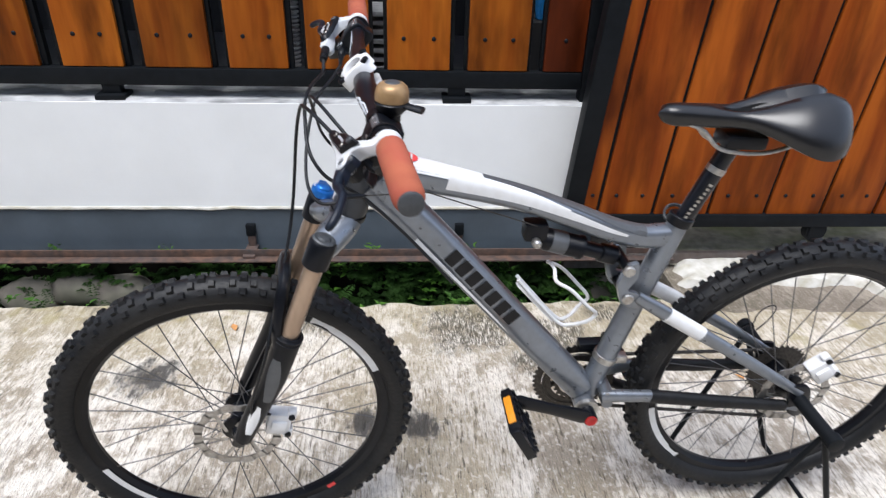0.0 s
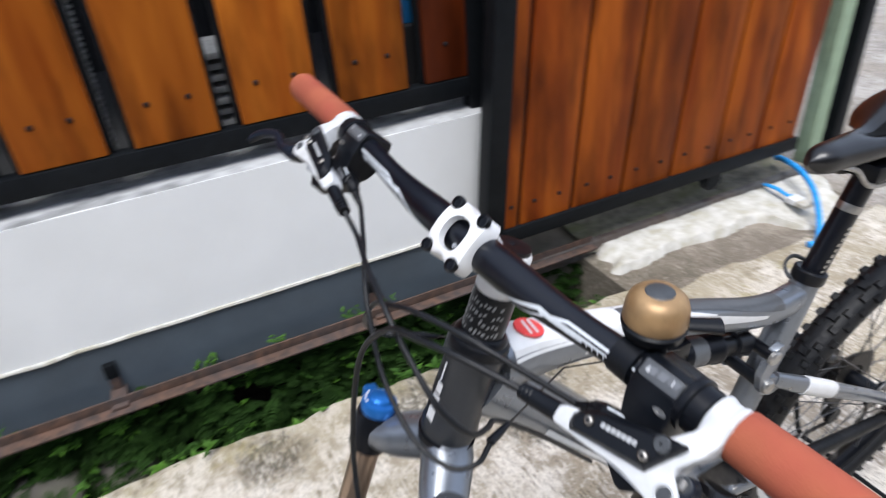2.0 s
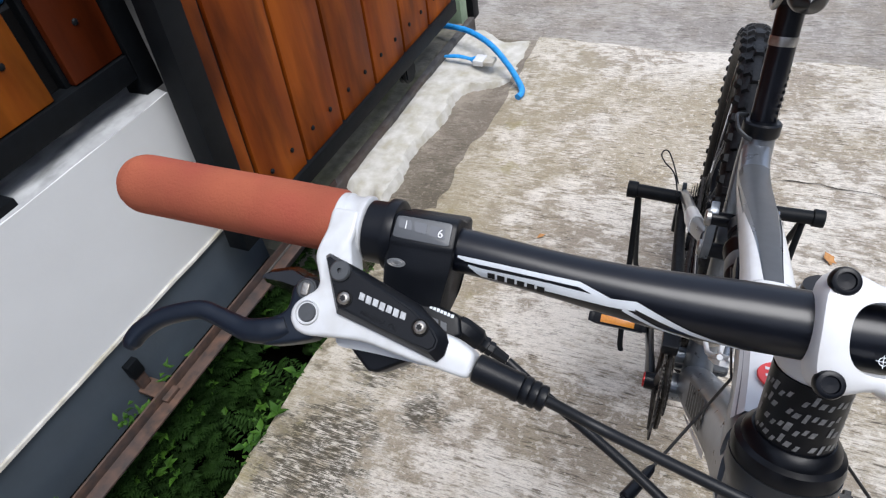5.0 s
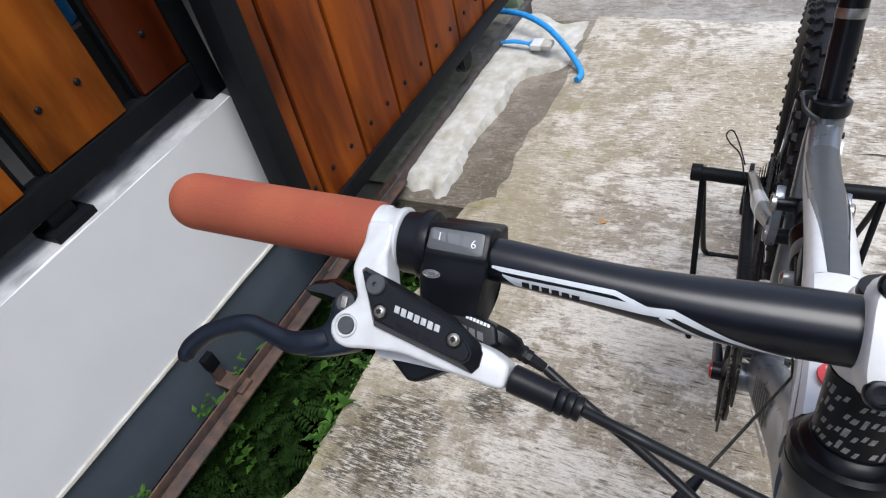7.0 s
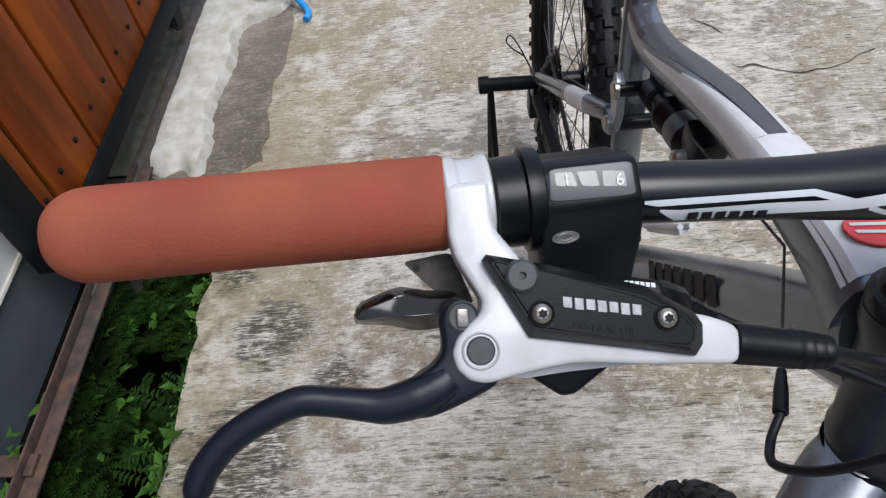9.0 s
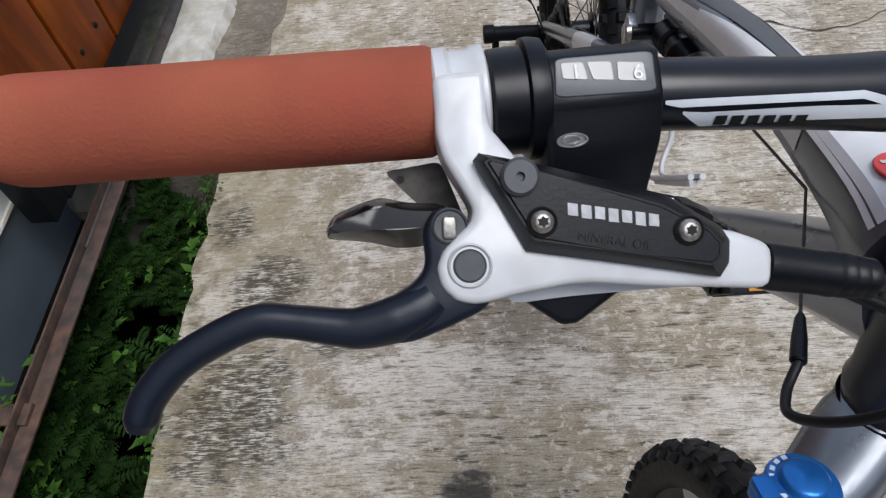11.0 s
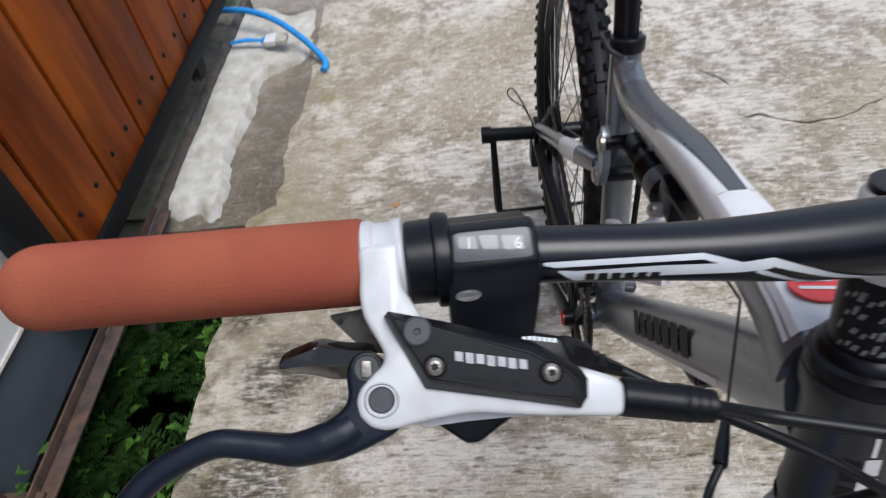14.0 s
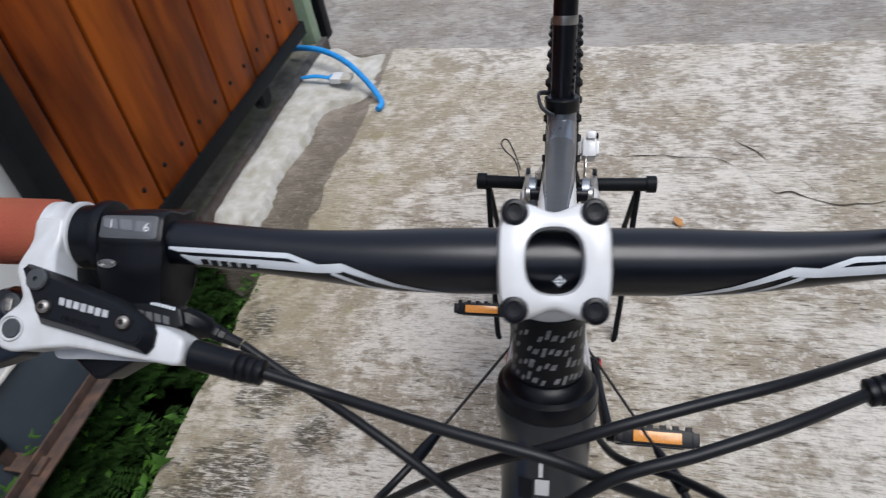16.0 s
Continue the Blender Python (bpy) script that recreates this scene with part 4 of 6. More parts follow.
part("clamp_lever", bm, M_CAP, seat_clamp, "bent steel quick-release lever")
bm = bmesh.new()
tube(bm, [P(0.50, 0.72), P(0.577, 0.935)], 0.0155, 20)
bpart("seat_post", bm, M_SATIN, "black seat post")
bm = bmesh.new()
lathe(bm, P(0.556, 0.875), (0.337, 0, 0.94), [(0, 0.016), (0.002, 0.0162), (0.009, 0.0162), (0.011, 0.016)], 20)
bpart("seat_post_band", bm, M_STEEL)
for i in range(9):
    q = P(0.512, 0.785).lerp(P(0.556, 0.872), 0.12 + 0.085 * i)
    bm = bmesh.new()
    for a0, a1 in ((-0.22, 0.16 + 0.05 * (i % 3)),):
        vs = [bm.verts.new(q + Vector((0.36 * h, 0, 0.93 * h)) + 0.0158 * Vector((-math.sin(a) * 0.93, -math.cos(a), 0.36 * math.sin(a)))) for h, a in ((0, a0), (0.0045, a0), (0.0045, a1), (0, a1))]
        bm.faces.new(vs)
    bpart("lettering_bar", bm, M_STEEL)
bm = bmesh.new()
slab(bm, -0.035, 0.035, -0.025, 0.025, -0.012, 0.012, 0.006, Matrix.Translation(P(0.585, 0.935)) @ pose(0, 0, 0, 0, 3, 0))
bpart("saddle_clamp", bm, M_BLACK)


def saddle():
    """Two padded halves with a groove between them, on a wire rail."""
    L0, L1, nu, nv = 0.437, 0.742, 34, 36

    def form(t):
        nose = math.sqrt(max(0.0, 1 - max(0, (0.11 - t) / 0.11) ** 2))
        tail = math.sqrt(max(0.0, 1 - max(0, (t - 0.8) / 0.2) ** 2))
        w = (0.0195 + 0.006 * ease(0.1, 0.4, t) + 0.064 * ease(0.36, 0.76, t)) * nose * (0.25 + 0.75 * tail)
        hh = (0.0175 + 0.009 * ease(0.4, 0.75, t)) * (0.15 + 0.85 * nose) * (0.2 + 0.8 * tail)
        zc = 0.978 - 0.005 * math.sin(t * 3.1) + 0.019 * ease(0.4, 0.9, t)
        return w, hh, zc

    def skin(t, ang):
        w, hh, zc = form(t)
        c, q = math.cos(ang), math.sin(ang)
        y = w * math.copysign(abs(c) ** 0.85, c)
        z = zc + hh * math.copysign(abs(q) ** 0.8, q)
        back = ease(0.42, 0.85, t)
        z -= 0.045 * back * abs(c) ** 2.2
        if q < 0:
            z += 0.014 * back * (1 - abs(c)) - 0.012 * back * abs(c)
        else:
            z -= 0.017 * math.exp(-(y / 0.013) ** 2) * ease(0.25, 0.5, t)
        s = L0 + (L1 - L0) * t - 0.03 * math.exp(-(y / 0.022) ** 2) * ease(0.8, 1, t)
        return Vector((s, y, z))
    bm = bmesh.new()
    rows = [[bm.verts.new(skin(i / nu, 2 * math.pi * k / nv)) for k in range(nv)] for i in range(nu + 1)]
    for a, b in zip(rows, rows[1:]):
        for j in range(nv):
            bm.faces.new((a[j], a[(j + 1) % nv], b[(j + 1) % nv], b[j]))
    bm.faces.new(rows[0][::-1])
    bm.faces.new(rows[-1])
    ob = bpart("saddle", bm, M_SADDLE, "black padded saddle with painted centre slot shade")
    # Near-black patch on the skin stands in for shade in the slot.
    bm = bmesh.new()
    rows = []
    for i in range(16):
        t = 0.34 + 0.3 * i / 15
        half = 0.24 * math.sin(math.pi * (0.1 + 0.85 * i / 15)) * (1 - 0.45 * ease(0.35, 0.68, t))
        rows.append([bm.verts.new(skin(t, math.pi / 2 + half * v) + Vector((0, 0, 0.0012))) for v in (-1, -0.5, 0, 0.5, 1)])
    for a, b in zip(rows, rows[1:]):
        for j in range(4):
            bm.faces.new((a[j], a[j + 1], b[j + 1], b[j]))
    part("centre_slot_patch", bm, M_SADDLEMID, ob, "dark patch painted as centre slot shade")
    for side in (-1, 1):
        bm = bmesh.new()
        tube(bm, smooth_path([P(0.478, 0.968, side * 0.012), P(0.51, 0.955, side * 0.018), P(0.545, 0.925, side * 0.022), P(0.62, 0.918, side * 0.022), P(0.68, 0.945, side * 0.035)], 5), 0.0036, 8)
        bpart("saddle_rail", bm, M_STEEL, "pale steel saddle rail")


saddle()

bm = bmesh.new()
lathe(bm, BB - Vector((0, 0.037, 0)), (0, 1, 0), [(0, 0.018), (0.001, 0.0215), (0.073, 0.0215), (0.074, 0.018)], 28)
bpart("bottom_bracket_shell", bm, M_GREY)

# swing arm
for side in (-1, 1):
    bm = bmesh.new()
    tube(bm, [P(0.43, 0.40, side * 0.034), P(0.52, 0.405, side * 0.046), P(0.68, 0.385, side * 0.054), P(0.838, 0.37, side * 0.064)], [0.014, 0.0135, 0.012, 0.010], 14, side=(0, 1, 0), squash=0.75, power=2.6)
    cs = bpart("chain_stay", bm, M_GREY, "grey chain stay")
    bm = bmesh.new()
    tube(bm, [P(0.525, 0.4045, side * 0.0463), P(0.68, 0.385, side * 0.054), P(0.81, 0.3735, side * 0.0623)], [0.0148, 0.0138, 0.0122], 14, side=(0, 1, 0), squash=0.78, power=2.6)
    part("stay_wrap", bm, M_RUBBER, cs, "black wrapped protector")
    bm = bmesh.new()
    tube(bm, [P(0.455, 0.645, side * 0.034), P(0.50, 0.62, side * 0.044), P(0.57, 0.578, side * 0.052), P(0.70, 0.495, side * 0.058), P(0.83, 0.41, side * 0.065)], [0.011, 0.0135, 0.0135, 0.012, 0.01], 14, side=(0, 1, 0), squash=0.7, power=2.6)
    ss = bpart("seat_stay", bm, M_GREY, "grey seat stay with a white band")
    bm = bmesh.new()
    tube(bm, [P(0.515, 0.611, side * 0.0459), P(0.57, 0.578, side * 0.052), P(0.588, 0.5665, side * 0.0528)], [0.0146, 0.0146, 0.0144], 14, side=(0, 1, 0), squash=0.72, power=2.6)
    part("white_band", bm, M_WHITE, ss, "white painted band")
    bm = bmesh.new()
    plate(bm, rounded([(0.80, 0.435), (0.845, 0.43), (0.862, 0.37), (0.84, 0.345), (0.815, 0.36)]), (0, side * 0.066, 0), (1, 0, 0), (0, 0, 1), -0.004, 0.004, 0.001)
    bpart("dropout", bm, M_BLACK)
bm = bmesh.new()
tube(bm, [P(0.44, 0.405, -0.04), P(0.44, 0.405, 0.04)], 0.0135, 16)
tube(bm, [P(0.447, 0.375, -0.034), P(0.447, 0.375, 0.034)], 0.011, 16)
bpart("main_pivot", bm, M_GREY)
for side in (-1, 1):
    bm = bmesh.new()
    lathe(bm, P(0.44, 0.405, side * 0.0395), (0, side, 0), [(0, 0.0085), (0.003, 0.0085), (0.004, 0.006), (0.003, 0.004)], 16)
    bpart("pivot_bolt", bm, M_STEEL)
    bm = bmesh.new()
    plate(bm, rounded([(0.425, 0.715), (0.445, 0.722), (0.448, 0.69), (0.43, 0.66), (0.455, 0.655), (0.475, 0.625), (0.45, 0.62), (0.424, 0.635), (0.412, 0.675)]), (0, side * 0.034, 0), (1, 0, 0), (0, 0, 1), -0.005, 0.005, 0.0015)
    bpart("rocker_link", bm, M_GREY, "grey rocker link")
    for s, h in ((0.428, 0.705), (0.436, 0.645)):
        bm = bmesh.new()
        lathe(bm, P(s, h, side * 0.037), (0, side, 0), [(0, 0.011), (0.005, 0.011), (0.007, 0.009), (0.006, 0.004)], 16)
        bpart("pivot_bolt", bm, M_STEEL, "silver pivot bolt")
bm = bmesh.new()
tube(bm, [P(0.428, 0.705, -0.036), P(0.428, 0.705, 0.036)], 0.009, 12)
bpart("rocker_axle", bm, M_BLACK)
bm = bmesh.new()
tube(bm, [P(0.44, 0.64, -0.036), P(0.44, 0.64, 0.036)], 0.01, 12)
bpart("rocker_axle", bm, M_BLACK)
# shock
bm = bmesh.new()
a, b = P(0.268, 0.757), P(0.43, 0.708)
ax = b - a
lathe(bm, a, ax, [(0, 0.01), (0.008, 0.016), (0.014, 0.0205), (0.075, 0.0205), (0.078, 0.0225), (0.084, 0.0225), (0.086, 0.0135), (0.12, 0.0135), (0.122, 0.0175), (0.15, 0.0175), (0.158, 0.01)], 24)
shock = bpart("rear_shock", bm, M_BLACK, "black rear shock with a pale label")
bm = bmesh.new()
lathe(bm, a, ax, [(0.022, 0.0207), (0.023, 0.0209), (0.05, 0.0209), (0.051, 0.0207)], 24)
part("label_band", bm, M_GREYDECAL, shock)
for y in (-0.024, 0.024):
    bm = bmesh.new()
    lathe(bm, P(0.262, 0.757, 0), (0, y, 0), [(0, 0.008), (0.026, 0.008), (0.029, 0.005)], 14)
    bpart("shock_bolt", bm, M_STEEL, "silver shock bolt")
bm = bmesh.new()
slab(bm, -0.02, 0.02, -0.016, 0.016, -0.016, 0.016, 0.004, Matrix.Translation(P(0.262, 0.772)))
bpart("shock_mount", bm, M_BLACK)

# --- drivetrain ---
def gear(bm, c, r, y, teeth, thick=0.0022, inner=0.6):
    ring = []
    n = teeth * 4
    for i in range(n):
        a = 2 * math.pi * i / n
        rr = r + (0.0035 if i % 4 in (1, 2) else -0.0015)
        ring.append([bm.verts.new(c + Vector((math.cos(a) * q, yy, math.sin(a) * q))) for q, yy in ((r * inner, y - thick), (rr, y - thick * 0.6), (rr, y + thick * 0.6), (r * inner, y + thick))])
    for i in range(n):
        a, b = ring[i], ring[(i + 1) % n]
        for k in range(4):
            bm.faces.new((a[k], a[(k + 1) % 4], b[(k + 1) % 4], b[k]))


for r, y, teeth in ((0.087, 0.050, 42), (0.066, 0.043, 32), (0.046, 0.036, 22)):
    bm = bmesh.new()
    gear(bm, BB, r, y, teeth, inner=0.82)
    if r > 0.08:
        for i in range(4):
            a = 2 * math.pi * i / 4 + 0.4
            tube(bm, [BB + Vector((0, 0.056, 0)), BB + Vector((math.cos(a) * 0.075, 0.052, math.sin(a) * 0.075))], 0.009, 8, side=(0, 1, 0), squash=0.4)
    bpart("chainring", bm, M_CHAIN, "dark toothed chainring")
for i, r in enumerate((0.062, 0.055, 0.048, 0.042, 0.037, 0.032, 0.027, 0.023)):
    bm = bmesh.new()
    gear(bm, REAR, r, 0.022 + i * 0.0042, max(11, int(r * 520)), 0.001, 0.5)
    bpart("sprocket", bm, M_CHAIN)


def ang_tangent(c0, r0, c1, r1, up, y0, y1):
    d = c1 - c0
    a = math.atan2(d.z, d.x) + (math.pi / 2 if up else -math.pi / 2)
    e = Vector((math.cos(a), 0, math.sin(a)))
    p, q = c0 + e * r0, c1 + e * r1
    p.y, q.y = y0, y1
    return p, q


bm = bmesh.new()
idler = P(0.835, 0.285, 0.04)
p, q = ang_tangent(BB, 0.068, REAR, 0.045, True, 0.043, 0.034)
p2, q2 = ang_tangent(BB, 0.068, Vector((0.86, 0, 0.255)), 0.02, False, 0.043, 0.036)
path = [q2, p2]
a0, a1 = math.atan2((p2 - BB).z, (p2 - BB).x), math.atan2((p - BB).z, (p - BB).x)
if a0 > 0:
    a0 -= 2 * math.pi
a1 = a1 - 2 * math.pi if a1 > 0 else a1
for i in range(1, 14):
    a = a0 + (a1 - a0) * i / 14
    path.append(BB + Vector((math.cos(a) * 0.068, 0.043, math.sin(a) * 0.068)))
path += [p, q]
b0 = math.atan2((q - REAR).z, (q - REAR).x)
for i in range(1, 11):
    a = b0 - i / 10 * 2.6
    path.append(REAR + Vector((math.cos(a) * 0.045, 0.034, math.sin(a) * 0.045)))
path.append(Vector((0.845, 0.036, 0.31)))
links = []
for a, b in zip(path, path[1:]):
    L = (b - a).length
    kk = max(1, round(L / 0.0127))
    links += [a.lerp(b, i / kk) for i in range(kk)]
for i, (a, b) in enumerate(zip(links, links[1:])):
    if (b - a).length > 1e-4:
        dd = (b - a).normalized() * 0.0016
        w = 0.0042 if i % 2 else 0.0032
        tube(bm, [a - dd, b + dd], 0.0042, 6, side=(0, 1, 0), squash=w / 0.0042)
bpart("chain", bm, M_CHAIN, "greasy steel chain")
bm = bmesh.new()
slab(bm, -0.02, 0.02, 0.05, 0.075, -0.03, 0.02, 0.006, Matrix.Translation(P(0.835, 0.345)))
plate(bm, rounded([(0.825, 0.345), (0.85, 0.34), (0.878, 0.245), (0.862, 0.232), (0.845, 0.25)]), (0, 0.05, 0), (1, 0, 0), (0, 0, 1), -0.002, 0.002)
lathe(bm, P(0.846, 0.31, 0.03), (0, 1, 0), [(0, 0.018), (0.01, 0.018)], 11)
lathe(bm, P(0.86, 0.255, 0.03), (0, 1, 0), [(0, 0.02), (0.01, 0.02)], 11)
bpart("rear_derailleur", bm, M_PLASTIC, "black rear derailleur")
bm = bmesh.new()
slab(bm, 0.395, 0.455, 0.035, 0.06, 0.455, 0.475, 0.004)
slab(bm, 0.44, 0.475, 0.02, 0.05, 0.455, 0.495, 0.004)
bpart("front_derailleur", bm, M_PLASTIC)
bm = bmesh.new()
lathe(bm, P(0.434, 0.468), (0.26, 0, 0.966), [(0, 0.0215), (0.001, 0.0245), (0.014, 0.0245), (0.015, 0.0215)], 20)
slab(bm, 0.452, 0.478, -0.012, 0.008, 0.462, 0.48, 0.003)
bpart("derailleur_clamp", bm, M_STEEL, "pale metal derailleur clamp")


def crank(side, tip):
    y0, y1 = side * 0.052, side * 0.078
    bm = bmesh.new()
    a, b = BB + Vector((0, y0 + side * 0.012, 0)), Vector((tip.x, y1, tip.z))
    tube(bm, [a, a.lerp(b, 0.1), a.lerp(b, 0.5), a.lerp(b, 0.93), b], [0.012, 0.0165, 0.0125, 0.014, 0.010], 12, side=(0, 1, 0), squash=0.5, power=2.8)
    tube(bm, [BB + Vector((0, side * 0.037, 0)), BB + Vector((0, side * 0.072, 0))], 0.014, 16)
    arm = bpart("crank_arm", bm, M_BLACK, "black crank arm")
    bm = bmesh.new()
    lathe(bm, BB + Vector((0, side * 0.0722, 0)), (0, side, 0), [(0, 0.0125), (0.002, 0.0125), (0.003, 0.011), (0.0005, 0.005)], 16)
    part("crank_bolt", bm, M_REDBOLT, arm, "red crank bolt")
    bm = bmesh.new()
    lathe(bm, BB + Vector((0, side * 0.0355, 0)), (0, side, 0), [(0, 0.0235), (0.008, 0.0235), (0.0095, 0.02)], 24)
    bpart("bottom_bracket_cup", bm, M_STEEL)


TIP_L, TIP_R = P(0.237, 0.447), P(0.567, 0.297)
crank(-1, TIP_L)
crank(1, TIP_R)


def pedal(tip, side, tilt):
    m = Matrix.Translation((tip.x, side * 0.135, tip.z)) @ pose(0, 0, 0, 0, tilt, 0)
    bm = bmesh.new()
    for s in (-0.034, 0.034):
        slab(bm, s - 0.006, s + 0.006, -0.046, 0.046, -0.011, 0.011, 0.003, m)
        for k in range(6):
            slab(bm, s - 0.005, s + 0.005, -0.043 + k * 0.016, -0.036 + k * 0.016, 0.010, 0.0155, 0, m)
    for y in (-0.046, 0.0, 0.046):
        slab(bm, -0.04, 0.04, y - 0.006, y + 0.006, -0.009, 0.009, 0.002, m)
    tube(bm, [m @ Vector((0, -side * 0.06, 0)), m @ Vector((0, side * 0.045, 0))], 0.009, 12)
    ob = bpart("pedal", bm, M_PLASTIC, "black plastic cage pedal with amber reflectors")
    for s in (-1, 1):
        bm = bmesh.new()
        slab(bm, s * 0.041 - 0.002, s * 0.041 + 0.002, -0.03, 0.03, -0.007, 0.007, 0.001, m)
        part("reflector", bm, M_AMBER, ob, "amber reflector")


pedal(TIP_L, -1, 62)
pedal(TIP_R, 1, 52)

# --- fork ---
DOWN = -AXIS
CAP = Vector((-0.092, 0, 0.812))
for side in (-1, 1):
    top = CAP + Vector((0, side * 0.071, 0))
    bm = bmesh.new()
    tube(bm, [top + DOWN * 0.01, top + DOWN * 0.26], 0.0155, 20)
    bpart("stanchion", bm, M_STANCH, "tan coated fork stanchion", steer=True)
    bm = bmesh.new()
    lathe(bm, top + DOWN * 0.052, AXIS, [(0, 0.0185), (0.003, 0.0215), (0.046, 0.0215), (0.05, 0.019)], 24)
    bpart("crown_socket", bm, M_BLACK, steer=True)
    bm = bmesh.new()
    pts = [top + DOWN * t for t in (0.195, 0.2, 0.215, 0.30, 0.42, 0.455)]
    pts = [q + Vector((-0.016 * ease(0.3, 0.46, t), 0, 0)) for q, t in zip(pts, (0.195, 0.2, 0.215, 0.30, 0.42, 0.455))]
    tube(bm, pts, [0.0185, 0.0225, 0.0235, 0.022, 0.0185, 0.0165], 20)
    tube(bm, [pts[-1] + Vector((0, -side * 0.004, 0.01)), Vector((FRONT.x, side * 0.056, FRONT.z - 0.016))], [0.015, 0.013], 14, side=(0, 1, 0), squash=0.6)
    leg = bpart("fork_leg", bm, M_BLACK, "glossy black fork lower leg with grey and white decals", steer=True)
    bm = bmesh.new()
    for t0, t1 in ((0.198, 0.202), (0.206, 0.21)):
        lathe(bm, top + DOWN * t0, DOWN, [(0, 0.0225), (0.001, 0.0245), (t1 - t0, 0.0245), (t1 - t0 + 0.001, 0.0225)], 20)
    bpart("wiper_seal", bm, M_PLASTIC, steer=True)
bm = bmesh.new()
cpath = smooth_path([CAP + DOWN * 0.03 + Vector((0, -0.071, 0)), CAP + DOWN * 0.022 + Vector((0.014, -0.045, 0)), Vector((-0.056, 0, 0.806)), CAP + DOWN * 0.022 + Vector((0.014, 0.045, 0)), CAP + DOWN * 0.03 + Vector((0, 0.071, 0))], 6)
tube(bm, cpath, [0.018 + 0.009 * math.sin(math.pi * i / (len(cpath) - 1)) for i in range(len(cpath))], 16, side=tuple(AXIS), squash=0.85, power=2.6)
bpart("fork_crown", bm, M_GREY, "grey fork crown", steer=True)
bm = bmesh.new()
lathe(bm, CAP + Vector((0, -0.071, 0)) + DOWN * 0.004, AXIS, [(0, 0.0185), (0.004, 0.0185), (0.006, 0.016), (0.005, 0.011), (0.008, 0.009), (0.009, 0.0)], 20)
bpart("fork_cap", bm, M_CAP, "grey fork top cap", steer=True)
bm = bmesh.new()
lathe(bm, CAP + Vector((0, 0.071, 0)) + DOWN * 0.004, AXIS, [(0, 0.0185), (0.004, 0.0195), (0.012, 0.0195), (0.0145, 0.0182), (0.0152, 0.0135), (0.0185, 0.0125), (0.02, 0.0105), (0.0204, 0)], 28)
knob_side = AXIS.cross(Vector((0, 1, 0))).normalized()
KNOB = Matrix.Translation(CAP + Vector((0, 0.071, 0))) @ Matrix((Vector((0, 1, 0)), knob_side, AXIS)).transposed().to_4x4()
slab(bm, 0.008, 0.0265, -0.0075, 0.0075, 0.0035, 0.0115, 0.003, KNOB)
slab(bm, 0.0215, 0.0265, -0.006, 0.006, -0.003, 0.006, 0.002, KNOB)
knob = bpart("lockout_knob", bm, M_BLUE, "blue anodised lockout knob with a cable hook", steer=True)
for i in range(9):
    turn = KNOB @ pose(0, 0, 0, 0, 0, -80 + 20 * i + (4 if i > 4 else 0))
    sb = bmesh.new()
    slab(sb, 0.0146, 0.0172, -0.0015, 0.0015, 0.0102, 0.0112, 0.0001, turn)
    bmesh.ops.transform(sb, matrix=STEER, verts=sb.verts)
    part("lettering_bar", sb, M_PALE, knob)
# arch over the tyre
bm = bmesh.new()
arch = smooth_path([CAP + DOWN * 0.225 + Vector((-0.012, -0.071, 0)), CAP + DOWN * 0.17 + Vector((-0.026, -0.062, 0)), CAP + DOWN * 0.115 + Vector((-0.032, -0.036, 0)), CAP + DOWN * 0.105 + Vector((-0.034, 0, 0)), CAP + DOWN * 0.115 + Vector((-0.032, 0.036, 0)), CAP + DOWN * 0.17 + Vector((-0.026, 0.062, 0)), CAP + DOWN * 0.225 + Vector((-0.012, 0.071, 0))], 6)
tube(bm, arch, 0.0165, 14, side=tuple(AXIS.cross(Vector((0, 1, 0)))), squash=0.62, power=2.6)
bpart("fork_arch", bm, M_BLACK, "black fork arch", steer=True)
# decals on the legs
for side in (-1, 1):
    for (t0, t1, mat, wid) in ((0.24, 0.34, M_GREYDECAL, 0.55), (0.355, 0.425, M_WHITE, 0.5)):
        bm = bmesh.new()
        rows = []
        for i in range(9):
            t = t0 + (t1 - t0) * i / 8
            base = CAP + Vector((0, side * 0.071, 0)) + DOWN * t + Vector((-0.016 * ease(0.3, 0.46, t), 0, 0))
            r = 0.0236 - 0.0052 * ease(0.22, 0.45, t) + 0.0006
            sh = 0.5 * (i / 8 - 0.5)
            row = []
            for j in range(5):
                a = (-0.5 + j / 4) * wid * 2 * (0.45 + 0.55 * math.sin(math.pi * (i + 0.6) / 9.2)) + sh - 0.2
                row.append(bm.verts.new(base + r * (Vector((0, side, 0)) * math.cos(a) + AXIS.cross(Vector((0, 1, 0))).normalized() * -math.sin(a))))
            rows.append(row)
        for a, b in zip(rows, rows[1:]):
            for j in range(4):
                bm.faces.new((a[j], a[j + 1], b[j + 1], b[j]))
        bpart("leg_decal", bm, mat, steer=True)


